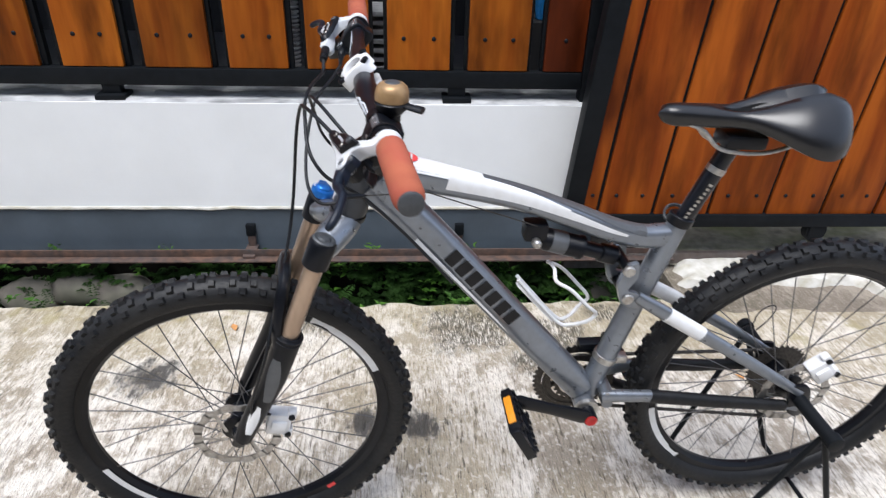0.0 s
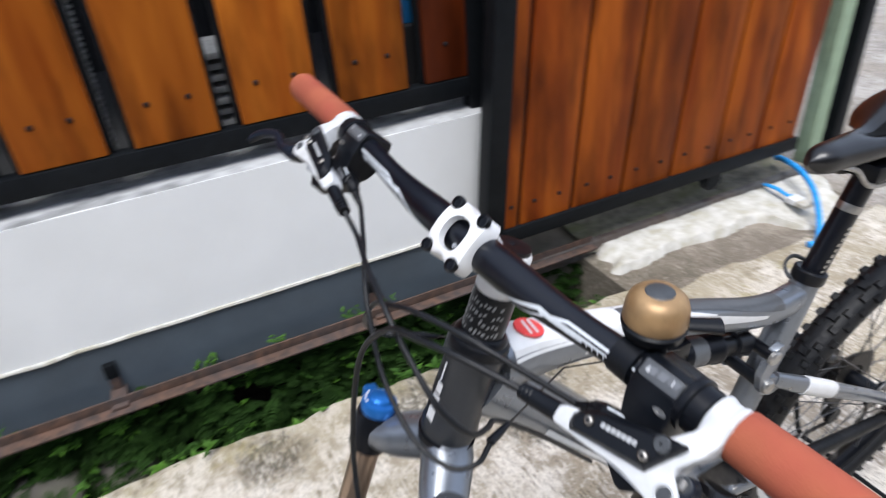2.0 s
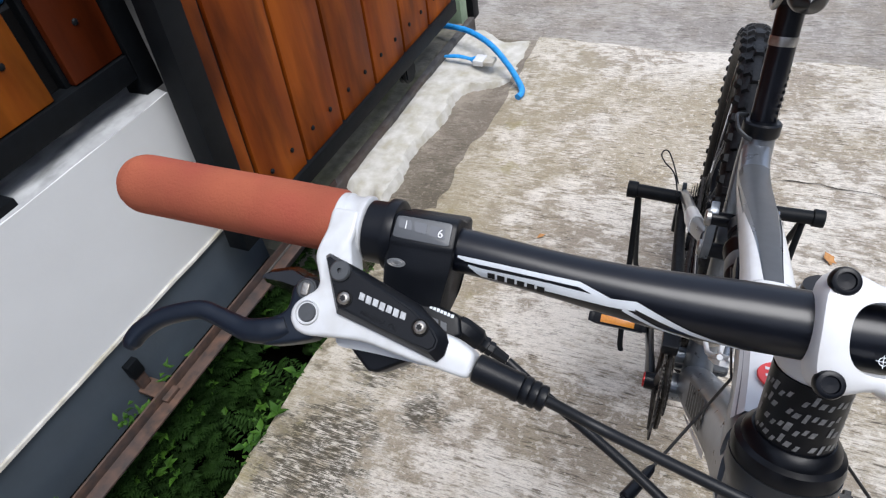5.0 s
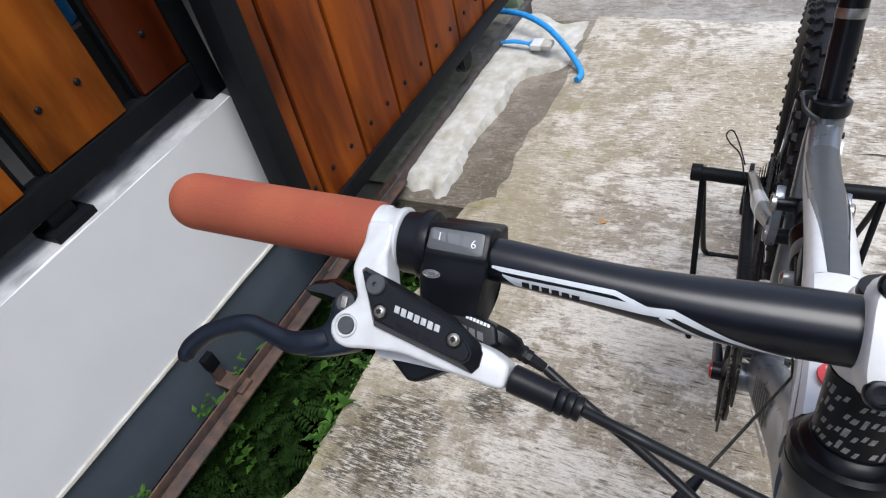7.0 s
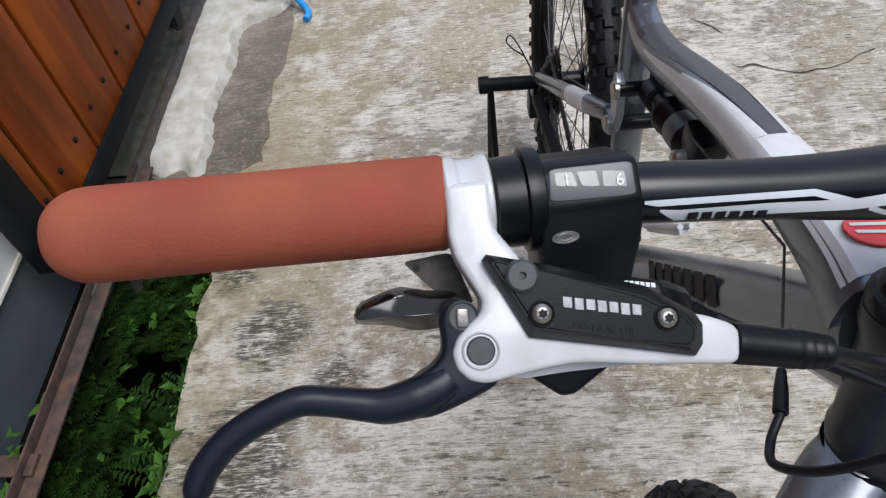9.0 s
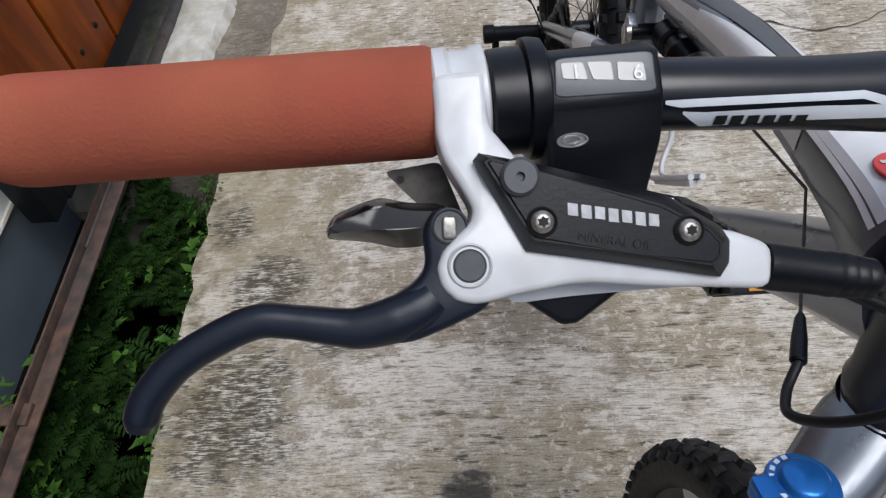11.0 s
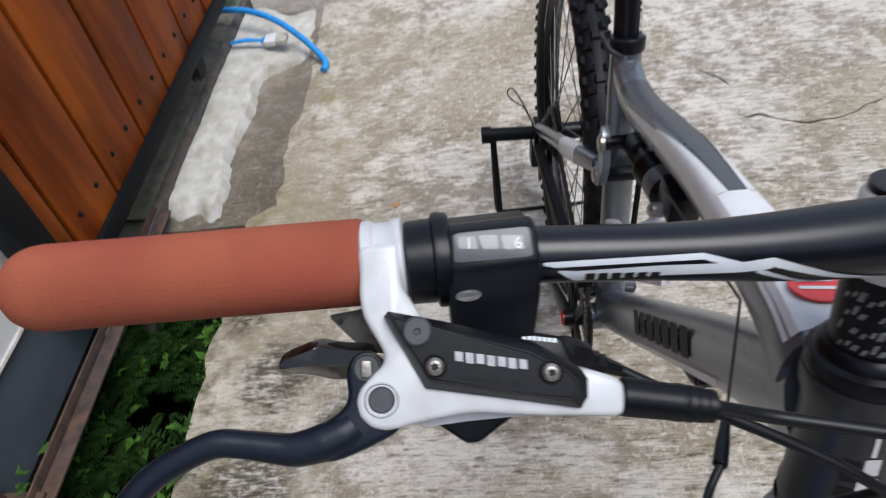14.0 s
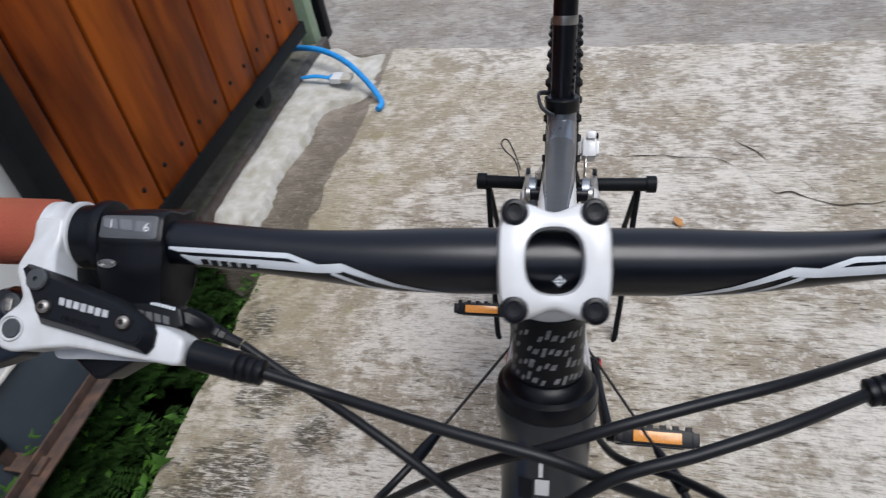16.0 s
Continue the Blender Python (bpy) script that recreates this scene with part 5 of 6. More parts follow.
def caliper(c, m, steer):
    bm = bmesh.new()
    slab(bm, -0.022, 0.022, -0.014, 0.014, -0.026, 0.026, 0.006, m)
    slab(bm, -0.014, 0.014, -0.02, 0.02, -0.012, 0.012, 0.004, m)
    slab(bm, 0.012, 0.028, -0.012, 0.006, 0.01, 0.034, 0.004, m)
    slab(bm, 0.012, 0.028, -0.012, 0.006, -0.034, -0.012, 0.004, m)
    ob = bpart("brake_caliper", bm, M_WHITE, "white disc brake caliper", steer=steer)
    for z in (-0.023, 0.023):
        bm = bmesh.new()
        lathe(bm, m @ Vector((0.02, -0.012, z)), (0, -1, 0), [(0, 0.006), (0.004, 0.006), (0.005, 0.003)], 12)
        if steer:
            bmesh.ops.transform(bm, matrix=STEER, verts=bm.verts)
        part("caliper_bolt", bm, M_PLASTIC, ob)


caliper(None, Matrix.Translation((-0.202, -0.05, 0.40)) @ pose(0, 0, 0, 0, 15, 0), True)
caliper(None, Matrix.Translation((0.862, -0.053, 0.462)) @ pose(0, 0, 0, 0, -40, 0), False)

# --- cockpit ---
BAR = Vector((-0.020, 0.0, 1.039))
STEMDIR = Vector((-0.67, 0, 0.742))
bm = bmesh.new()
tube(bm, [HEAD + AXIS * 0.018, HEAD + AXIS * 0.062], 0.0208, 28)
spacer = bpart("steerer_spacer", bm, M_BLACK, "black spacer with pale lettering bars", steer=True)
CL = HEAD + AXIS * 0.083
bm = bmesh.new()
lathe(bm, CL - AXIS * 0.021, AXIS, [(0, 0.0195), (0.002, 0.021), (0.04, 0.021), (0.043, 0.019)], 24)
tube(bm, [CL, CL.lerp(BAR, 0.5), BAR - STEMDIR * 0.012], [0.017, 0.0165, 0.019], 16, side=(0, 1, 0), squash=[1.0, 1.05, 1.1], power=2.8)
for row in range(4):
    for k in range(15):
        if (k + 2 * row) % 8 == 7:
            continue
        sb = bmesh.new()
        e1 = Vector((-0.937, 0, 0.35))
        a0 = -1.45 + 0.2 * k + 0.11 * (row % 2)
        h0 = 0.0225 + 0.0095 * row + 0.0012 * math.sin(k * 2.1)
        tall = 0.0058 if (k + row) % 5 == 0 else 0.0036
        wide = 0.1 if k % 3 else 0.14
        vs = []
        for hh, shift in ((h0, 0.0), (h0 + tall, -0.07)):
            for da in (0.0, wide):
                ang = a0 + da + shift
                vs.append(sb.verts.new(HEAD + AXIS * hh + 0.0211 * (e1 * math.cos(ang) + Vector((0, 1, 0)) * math.sin(ang))))
        sb.faces.new((vs[0], vs[1], vs[3], vs[2]))
        bmesh.ops.transform(sb, matrix=STEER, verts=sb.verts)
        part("lettering_bar", sb, M_PRINT, spacer)
stem = bpart("stem", bm, M_WHITE, "white alloy stem", steer=True)
bm = bmesh.new()
lathe(bm, CL + AXIS * 0.022, AXIS, [(0, 0.0185), (0.004, 0.018), (0.005, 0.006), (0.003, 0.0)], 24)
bpart("stem_cap", bm, M_BLACK, steer=True)
# faceplate: a frame with a round window, bent round the bar
FU = Vector((0, 1, 0))
FW = Vector((0.742, 0, 0.67))
FN = STEMDIR


def face_point(u, w, n):
    return BAR + FU * (u + 0.0026) + FW * (w - 0.0008) + FN * (n - 7.5 * w * w)


def faceplate():
    bm = bmesh.new()
    N = 48
    outer, inner = [], []
    for i in range(N):
        a = 2 * math.pi * i / N
        c, s = math.cos(a), math.sin(a)
        f = (abs(c) ** 4 + abs(s) ** 4) ** (-1 / 4)
        u, w = 0.0250 * f * c, 0.0285 * f * s
        pin = math.exp(-(c / 0.4) ** 2) * 0.0066
        w -= math.copysign(pin, s)
        outer.append((u, w))
        f = (abs(c) ** 2.6 + abs(s) ** 2.6) ** (-1 / 2.6)
        inner.append((0.0126 * f * c, 0.0144 * f * s))
    rings = []
    for lvl, (ou, k, n) in enumerate(((outer, 1.0, 0.006), (outer, 1.0, 0.0205), (outer, 0.95, 0.0235))):
        rings.append([bm.verts.new(face_point(u * k, w * k, n)) for u, w in ou])
    for f in (0.66, 0.33):
        rings.append([bm.verts.new(face_point(i[0] + (o[0] - i[0]) * f, i[1] + (o[1] - i[1]) * f, 0.0245)) for o, i in zip(outer, inner)])
    rings.append([bm.verts.new(face_point(u * 1.06, w * 1.06, 0.0238)) for u, w in inner])
    rings.append([bm.verts.new(face_point(u, w, 0.017)) for u, w in inner])
    for a, b in zip(rings, rings[1:]):
        for k in range(N):
            bm.faces.new((a[k], a[(k + 1) % N], b[(k + 1) % N], b[k]))
    fp = bpart("faceplate", bm, M_WHITE, "white stem faceplate with scratched edges", steer=True)
    for u in (-0.0175, 0.0175):
        for w in (-0.0215, 0.0215):
            bm = bmesh.new()
            lathe(bm, face_point(u, w, 0.0225), FN, [(0, 0.0062), (0.003, 0.0062), (0.0044, 0.0056), (0.0048, 0.0046), (0.0048, 0.0038), (0.0036, 0.0034), (0.0034, 0)], 24)
            bmesh.ops.transform(bm, matrix=STEER, verts=bm.verts)
            part("faceplate_bolt", bm, M_BLACK, fp, "black hex bolt")


faceplate()

bm = bmesh.new()
for k in range(20):
    a = 2 * math.pi * k / 20
    b = 2 * math.pi * (k + 1) / 20
    q = [BAR + FN * 0.0162 + FW * (-0.0095 + r * math.sin(t)) + FU * (r * math.cos(t)) for r, t in ((0.00155, a), (0.00185, a), (0.00185, b), (0.00155, b))]
    bm.faces.new([bm.verts.new(v) for v in q])
for du_, dw in ((0.0028, 0.00015), (0.00015, 0.0028)):
    bm.faces.new([bm.verts.new(BAR + FN * 0.0162 + FW * (-0.0095 + w) + FU * u) for u, w in ((-du_, -dw), (du_, -dw), (du_, dw), (-du_, dw))])
bpart("bar_mark", bm, M_PALE, "small pale centring mark", steer=True)
L_END, R_END = -0.371, 0.394


def bar_point(r):
    a = abs(r)
    return BAR + Vector((0.018 * ease(0.08, 0.36, a) , r, 0.006 * ease(0.06, 0.2, a)))


def bar_radius(r):
    a = abs(r)
    return 0.0158 - 0.0046 * ease(0.045, 0.15, a)


bm = bmesh.new()
rs = [L_END + 0.01 + (R_END - L_END - 0.02) * i / 60 for i in range(61)]
tube(bm, [bar_point(r) for r in rs], [bar_radius(r) for r in rs], 28)
handlebar = bpart("handlebar", bm, M_SATIN, "satin black handlebar with pale stripes", steer=True)


def bar_frame(r):
    """Directions round the bar: forward-up normal for angle 0, turning towards the front and down."""
    return bar_point(r), bar_radius(r)


def bar_decal(corners, name="bar_stripe", mat=None, lift=0.0004):
    """corners: (r, degrees round the bar), 0 facing up, 90 facing forward."""
    bm = bmesh.new()
    n = 14
    rows = []
    (r0, a0, b0), (r1, a1, b1) = corners
    for i in range(n + 1):
        t = i / n
        r = r0 + (r1 - r0) * t
        p, rad = bar_frame(r)
        row = []
        for k in range(4):
            a = radians((a0 + (a1 - a0) * t) + ((b0 + (b1 - b0) * t) - (a0 + (a1 - a0) * t)) * k / 3)
            row.append(bm.verts.new(p + (rad + lift) * (Vector((0, 0, 1)) * math.cos(a) + Vector((-1, 0, 0)) * math.sin(a))))
        rows.append(row)
    for a, b in zip(rows, rows[1:]):
        for k in range(3):
            bm.faces.new((a[k], a[k + 1], b[k + 1], b[k]))
    bmesh.ops.transform(bm, matrix=STEER, verts=bm.verts)
    return part(name, bm, mat or M_PALE, handlebar)


for s in (1, -1):
    # thin upper stripe that dips into the broad one
    bar_decal(((s * 0.1855, 56, 62), (s * 0.181, 55, 67)))
    bar_decal(((s * 0.181, 55, 67), (s * 0.126, 44, 56)))
    bar_decal(((s * 0.126, 44, 56), (s * 0.111, 63, 76)))
    # broad stripe with a slanted start
    bar_decal(((s * 0.1800, 73, 77), (s * 0.1735, 75, 104)))
    bar_decal(((s * 0.1735, 75, 104), (s * 0.140, 66, 90)))
    bar_decal(((s * 0.140, 66, 90), (s * 0.112, 63, 83)))
    # it forks into two sweeps under the bar
    bar_decal(((s * 0.112, 63, 83), (s * 0.100, 56, 76)))
    bar_decal(((s * 0.100, 56, 72), (s * 0.075, 91, 102)))
    bar_decal(((s * 0.075, 91, 102), (s * 0.048, 118, 122)))
    bar_decal(((s * 0.1055, 74, 84), (s * 0.088, 104, 113)))
    bar_decal(((s * 0.088, 104, 113), (s * 0.066, 128, 132)))
    for i in range(6):
        q = 0.1700 - i * 0.0049
        bar_decal(((s * q, 80, 98), (s * (q - 0.0037), 79, 97)), "lettering_bar", M_FLAT, 0.0008)


def grip(name, inner, outer):
    bm = bmesh.new()
    sgn = 1 if outer > inner else -1
    L = abs(outer - inner)
    R = 0.0172
    prof = [(0, R * 0.94), (0.002, R), (0.03, R * 1.01), (L * 0.6, R * 1.0), (L - 0.016, R * 1.01)]
    for k in range(1, 7):
        a = k / 6 * math.pi / 2
        prof.append((L - 0.016 + 0.016 * math.sin(a), max(0.0, R * 1.01 * (0.32 + 0.68 * math.cos(a)))))
    prof.append((L, 0.0))
    b = bar_point(inner)
    d = (bar_point(outer) - b).normalized()
    lathe(bm, b, d, prof, 36)
    return bpart(name, bm, M_GRIP, "worn red foam grip", steer=True)


GR, GL = 0.2525, -0.25
grip("grip", GR, R_END)
grip("grip", GL, L_END - 0.004)
bm = bmesh.new()
lathe(bm, bar_point(L_END - 0.002), (bar_point(L_END) - bar_point(L_END + 0.02)), [(0, 0.0135), (0.004, 0.0135), (0.005, 0.012), (0.005, 0)], 24)
bpart("bar_plug", bm, M_CAP, "dark bar end plug", steer=True)


# brake lever and shifter, outlines shaped to fit the camera's view in the plane of the lever: a along the bar, b away
# from it
def control(s, mid, drop):
    """s: 1 right, -1 left. mid: where the grip begins. drop: how far the lever points below the level, in degrees."""
    U = Vector((0, s, 0))
    W = Vector((-math.cos(radians(drop)), 0, -math.sin(radians(drop))))
    N = Vector((-math.sin(radians(drop)), 0, math.cos(radians(drop))))
    O = Vector((-0.010, 0, 1.045))
    base = abs(mid)

    def at(a, b, n):
        return O + U * (base + a) + W * b + N * n

    def mm(*points):
        return [(a / 1000, b / 1000) for a, b in points]

    def sheet(name, outline, n0, n1, mat, label="", bevel=0.0, parent=None, sink=0.0):
        bm = bmesh.new()

        def rise(b, n):
            return n - sink * ease(0.026, 0.004, b)
        lo = [bm.verts.new(at(a, b, rise(b, n0))) for a, b in outline]
        hi = [bm.verts.new(at(a, b, rise(b, n1))) for a, b in outline]
        k = len(outline)
        for i in range(k):
            bm.faces.new((lo[i], lo[(i + 1) % k], hi[(i + 1) % k], hi[i]))
        bm.faces.new(lo[::-1])
        if bevel:
            area = sum(outline[i - 1][0] * outline[i][1] - outline[i][0] * outline[i - 1][1] for i in range(k))
            sg = 1 if area > 0 else -1
            for step in (1, 2, 3):
                off, lift = bevel * (1 - math.cos(step * math.pi / 6)), bevel * math.sin(step * math.pi / 6)
                ring = []
                for i in range(k):
                    (xa, ya), (xb, yb) = outline[i - 2], outline[(i + 2) % k]
                    tx, ty = xb - xa, yb - ya
                    ln = math.hypot(tx, ty) or 1
                    ring.append(bm.verts.new(at(outline[i][0] - sg * ty / ln * off, outline[i][1] + sg * tx / ln * off, rise(outline[i][1], n1) + lift)))
                for i in range(k):
                    bm.faces.new((hi[i], hi[(i + 1) % k], ring[(i + 1) % k], ring[i]))
                hi = ring
        bm.faces.new(hi)
        bmesh.ops.transform(bm, matrix=STEER, verts=bm.verts)
        return part(name, bm, mat, parent or bike, label)

    def tapered(name, low, n0, high, n1, mat, label="", parent=None):
        """A block whose base outline narrows to a smaller top outline with as many corners."""
        bm = bmesh.new()
        rings = [[bm.verts.new(at(a, b, n0)) for a, b in low], [bm.verts.new(at(a, b, n0 + 0.35 * (n1 - n0))) for a, b in low], [bm.verts.new(at(a, b, n1)) for a, b in high]]
        for x, y in zip(rings, rings[1:]):
            for i in range(len(x)):
                bm.faces.new((x[i], x[(i + 1) % len(x)], y[(i + 1) % len(x)], y[i]))
        bm.faces.new(rings[0][::-1])
        top = bm.faces.new(rings[-1])
        bmesh.ops.bevel(bm, geom=list(top.edges), offset=0.0007, segments=2, affect="EDGES")
        bmesh.ops.transform(bm, matrix=STEER, verts=bm.verts)
        return part(name, bm, mat, parent or bike, label)

    # white body: clamp round the bar, arm and master cylinder
    bm = bmesh.new()
    b0, d = bar_point(s * (base - 0.0158)), U
    lathe(bm, b0, d, [(0, 0.0148), (0.0006, 0.0166), (0.001, 0.017), (0.0036, 0.017), (0.0052, 0.0158), (0.011, 0.0158), (0.0125, 0.017), (0.0158, 0.017), (0.0166, 0.0162), (0.0168, 0.0148)], 36)
    bmesh.ops.transform(bm, matrix=STEER, verts=bm.verts)
    lever = part("brake_lever", bm, M_SILVER, bike, "white hydraulic brake lever body with a black cover")
    arm = rounded(mm((1.2, -6), (-14.2, -6), (-14.1, 2.5), (-13.6, 10.9), (-17.1, 17.4), (-20.9, 24.7), (-32.8, 42.5), (-57, 44), (-75.2, 46.9), (-87.1, 52.4), (-85.5, 64.8), (-70, 62.6), (-56.2, 61), (-33.1, 57), (-15.4, 58.4), (-3.9, 60), (1.6, 58.4), (5.2, 54.3), (6, 48.9), (3.8, 44.2), (-4.6, 37.5), (-5.6, 33.5), (0.8, 20.1), (1.9, 11.6), (1.4, 4)), 4, 0.6)
    sheet("lever_body", arm, 0.011, 0.0255, M_SILVER, bevel=0.0022, parent=lever, sink=0.0105)
    sheet("lever_body_underside", rounded(mm((-12, 44), (-80, 52), (-80, 63.5), (-33, 62), (-14, 62.5)), 4, 0.5), 0.004, 0.0115, M_SILVER, parent=lever)
    tapered("reservoir_cover", mm((-6.8, 21.0), (-8.5, 19.3), (-27.2, 24.9), (-57.4, 35.6), (-71.8, 45.8), (-74.0, 49.9), (-73.2, 56.1), (-70.4, 59.6), (-46.2, 53.5), (-18.5, 46.8)), 0.0268, mm((-9.6, 22.4), (-11.0, 21.6), (-26.3, 27.5), (-54.6, 38.6), (-66.5, 46.1), (-69.6, 50.1), (-69.0, 53.6), (-66.5, 55.5), (-45.5, 50.3), (-20.2, 43.7)), 0.034, M_PLASTIC, "black reservoir cover with a pale lettering bar", lever)
    # lettering bars: the pale word and the dark relief line below it
    for i in range(7):
        x, y = -29.7 - 3.52 * i, 35.2 + 0.845 * i
        tall = 3.5 if i in (1, 3, 5) else 3.2
        sheet("lettering_bar", mm((x, y), (x - 2.6, y + 0.62), (x - 2.4, y + 0.62 + tall), (x + 0.2, y + tall)), 0.0339, 0.0343, M_WORD, parent=lever)
    slope = (-U * 0.97 + W * 0.245).normalized()
    if s > 0:
        numeral("MINERAL OIL", at(-0.0412, 0.0466, 0.0341), slope, N.cross(slope), 0.0034, lever, M_PLASTIC, "relief_lettering", 0.00025)

    def disc(a, b, n, prof, mat, name, label="", sides=28):
        bm = bmesh.new()
        lathe(bm, at(a / 1000, b / 1000, n), N, prof, sides)
        bmesh.ops.transform(bm, matrix=STEER, verts=bm.verts)
        return part(name, bm, mat, lever, label)
    disc(-17.9, 27.2, 0.0325, [(0, 0.0051), (0.0028, 0.0051), (0.0036, 0.0043), (0.0036, 0.0012), (0.002, 0.001), (0.002, 0)], M_CAP, "bleed_screw", "dark rubber bleed plug")
    for a, b in ((-22.5, 39.5), (-61.0, 45.9)):
        # Near-black ring puts shade into the recess round the screw.
        disc(a, b, 0.0335, [(0, 0.0041), (0.0009, 0.0041), (0.0013, 0.0037), (0.0008, 0.0032), (0.0007, 0)], M_FLAT, "screw_recess")
        screw = disc(a, b, 0.0341, [(0, 0.003), (0.001, 0.003), (0.0019, 0.0022), (0.0021, 0.0016), (0.0021, 0.001)], M_TORX, "cover_screw", "dull steel torx screw")
        # Flat near-black star stands in for shade in the torx socket.
        bm = bmesh.new()
        star = [at(a / 1000 + (0.00165 if k % 2 else 0.0011) * math.cos(k * math.pi / 6), b / 1000 + (0.00165 if k % 2 else 0.0011) * math.sin(k * math.pi / 6), 0.03635) for k in range(12)]
        bm.faces.new([bm.verts.new(p) for p in star])
        bmesh.ops.transform(bm, matrix=STEER, verts=bm.verts)
        part("screw_socket_mark", bm, M_FLAT, screw)
    disc(-3.0, 49.1, 0.0262, [(0, 0.0062), (0.0016, 0.0062), (0.0024, 0.0057), (0.0016, 0.0052), (0.001, 0.0049)], M_SILVER, "pivot_rim")
    # Near-black disc puts shade into the gap round the cap.
    disc(-3.0, 49.1, 0.0262, [(0, 0.0052), (0.0013, 0.0052)], M_FLAT, "pivot_gap_disc")
    disc(-3.0, 49.1, 0.0262, [(0, 0.0046), (0.0017, 0.0046), (0.0023, 0.004), (0.0023, 0)], M_CAP, "pivot_cap", "grey pivot cap")
    # blade
    bl = [(7.2, 56.7, 5.4), (11.4, 59.3, 6.2), (18.8, 61.8, 6.6), (28.3, 63.1, 5.9), (34.5, 62.2, 5.3), (46.6, 59.4, 4.8), (56.5, 58.1, 4.9), (68.5, 61.7, 4.9), (79.9, 67.5, 4.9), (88.1, 75.4, 4.9), (91.0, 81.3, 4.6), (92.0, 84.6, 3.0)]
    pts = [at(a / 1000, b / 1000, 0.0215) for a, b, r in bl]
    rad = [r / 1000 for a, b, r in bl]
    sp = smooth_path(pts, 5)
    rr = []
    for i in range(len(sp)):
        f = i / 5
        j = min(int(f), len(rad) - 2)
        rr.append(rad[j] + (rad[j + 1] - rad[j]) * (f - j))
    bm = bmesh.new()
    tube(bm, sp, rr, 22, side=tuple(N), squash=1.0, power=2.5)
    bmesh.ops.transform(bm, matrix=STEER, verts=bm.verts)
    part("lever_blade", bm, M_LEVER, lever, "black curved lever blade with a worn tip")
    sheet("blade_root", rounded(mm((8.6, 48.0), (8.9, 38.4), (5.9, 33.2), (1.2, 32), (-3.6, 35.2), (-9, 45), (-9.5, 60.5), (3.2, 65.2), (14, 68.4), (20, 68.4), (24, 63), (20, 56), (12.5, 52.6)), 5, 0.8), 0.013, 0.0232, M_LEVER, bevel=0.0022, parent=lever)
    disc(1.2, 37.9, 0.0245, [(0, 0.0052), (0.001, 0.0052), (0.0016, 0.0046), (0.001, 0.0042), (0.0008, 0)], M_CAP, "reach_screw_boss")
    sheet("cam_block", rounded(mm((3.0, 34.9), (-0.9, 35.3), (-0.4, 41.4), (3.5, 41.1)), 3, 0.4), 0.0243, 0.0262, M_TORX, "scratched bright cam block", parent=lever, bevel=0.0006)
    # rubber boot
    bm = bmesh.new()
    p, q = at(-0.0865, 0.0586, 0.019), at(-0.1237, 0.0672, 0.017)
    p_boot, q_boot = p, q
    lathe(bm, p, q - p, [(0, 0.0058), (0.0006, 0.0068), (0.003, 0.007), (0.019, 0.0066), (0.0205, 0.0069), (0.0225, 0.0069), (0.0232, 0.006), (0.0245, 0.0067), (0.0265, 0.0067), (0.0272, 0.0058), (0.0285, 0.0064), (0.0305, 0.0064), (0.0312, 0.0056), (0.0325, 0.0061), (0.0345, 0.006), (0.0352, 0.0036)], 24)
    bmesh.ops.transform(bm, matrix=STEER, verts=bm.verts)
    part("hose_boot", bm, M_PLASTIC, lever, "black ribbed hose boot")

    # shifter
    bm = bmesh.new()
    lathe(bm, bar_point(s * (base - 0.0335)), U, [(0, 0.0165), (0.001, 0.0182), (0.0045, 0.0188), (0.0065, 0.0186), (0.0072, 0.0166), (0.0168, 0.0163), (0.0175, 0.015)], 32)
    bmesh.ops.transform(bm, matrix=STEER, verts=bm.verts)
    shifter = part("gear_shifter", bm, M_BLACK, bike, "black gear shifter with an indicator window")
    # pod: profile in the plane across the bar, swept along it
    prof = [(-0.0125, 0.0), (-0.0112, 0.012), (-0.0068, 0.0188), (0.0062, 0.0196), (0.0085, 0.0185), (0.02, 0.0155), (0.033, 0.0085), (0.043, 0.003), (0.046, -0.010), (0.03, -0.022), (0.0, -0.021), (-0.018, -0.012)]
    prof = rounded(prof, 3, 0.45)
    bm = bmesh.new()
    rings = []
    for a, k in ((-0.0655, 0.9), (-0.0648, 0.97), (-0.0635, 1.0), (-0.0330, 1.0), (-0.0315, 0.97), (-0.0305, 0.9)):
        rings.append([bm.verts.new(at(a + (0.004 * ease(0.012, 0.04, b) if a < -0.05 else 0), b * k, n * k - 0.002)) for b, n in prof])
    for x, y in zip(rings, rings[1:]):
        for i in range(len(prof)):
            bm.faces.new((x[i], x[(i + 1) % len(prof)], y[(i + 1) % len(prof)], y[i]))
    bm.faces.new(rings[0][::-1])
    bm.faces.new(rings[-1])
    bmesh.ops.transform(bm, matrix=STEER, verts=bm.verts)
    part("shifter_pod", bm, M_PLASTIC, shifter, "black plastic shifter pod")
    sheet("indicator_bezel", rounded(mm((-62.8, -6.2), (-34.2, -6.6), (-33.4, 4.6), (-63.0, 5.6)), 5, 0.25), 0.0166, 0.0175, M_GREYDECAL, "smoked indicator cover", parent=shifter, bevel=0.0004)
    for w in (((-35.8, -5.0), (-42.1, -4.7), (-43.2, 0.4), (-36.0, -0.6)), ((-43.4, -4.6), (-50.2, -4.2), (-50.6, 1.2), (-44.7, 0.5)), ((-52.0, -3.9), (-59.6, -3.0), (-60.0, 2.4), (-52.0, 1.4))):
        sheet("indicator_window", rounded(mm(*w), 3, 0.25), 0.0178, 0.0182, M_WINDOW, "pale gear indicator window", parent=shifter)
    numeral("9", at(-0.0577, -0.0006, 0.0186), U * s, W, 0.0058, shifter)
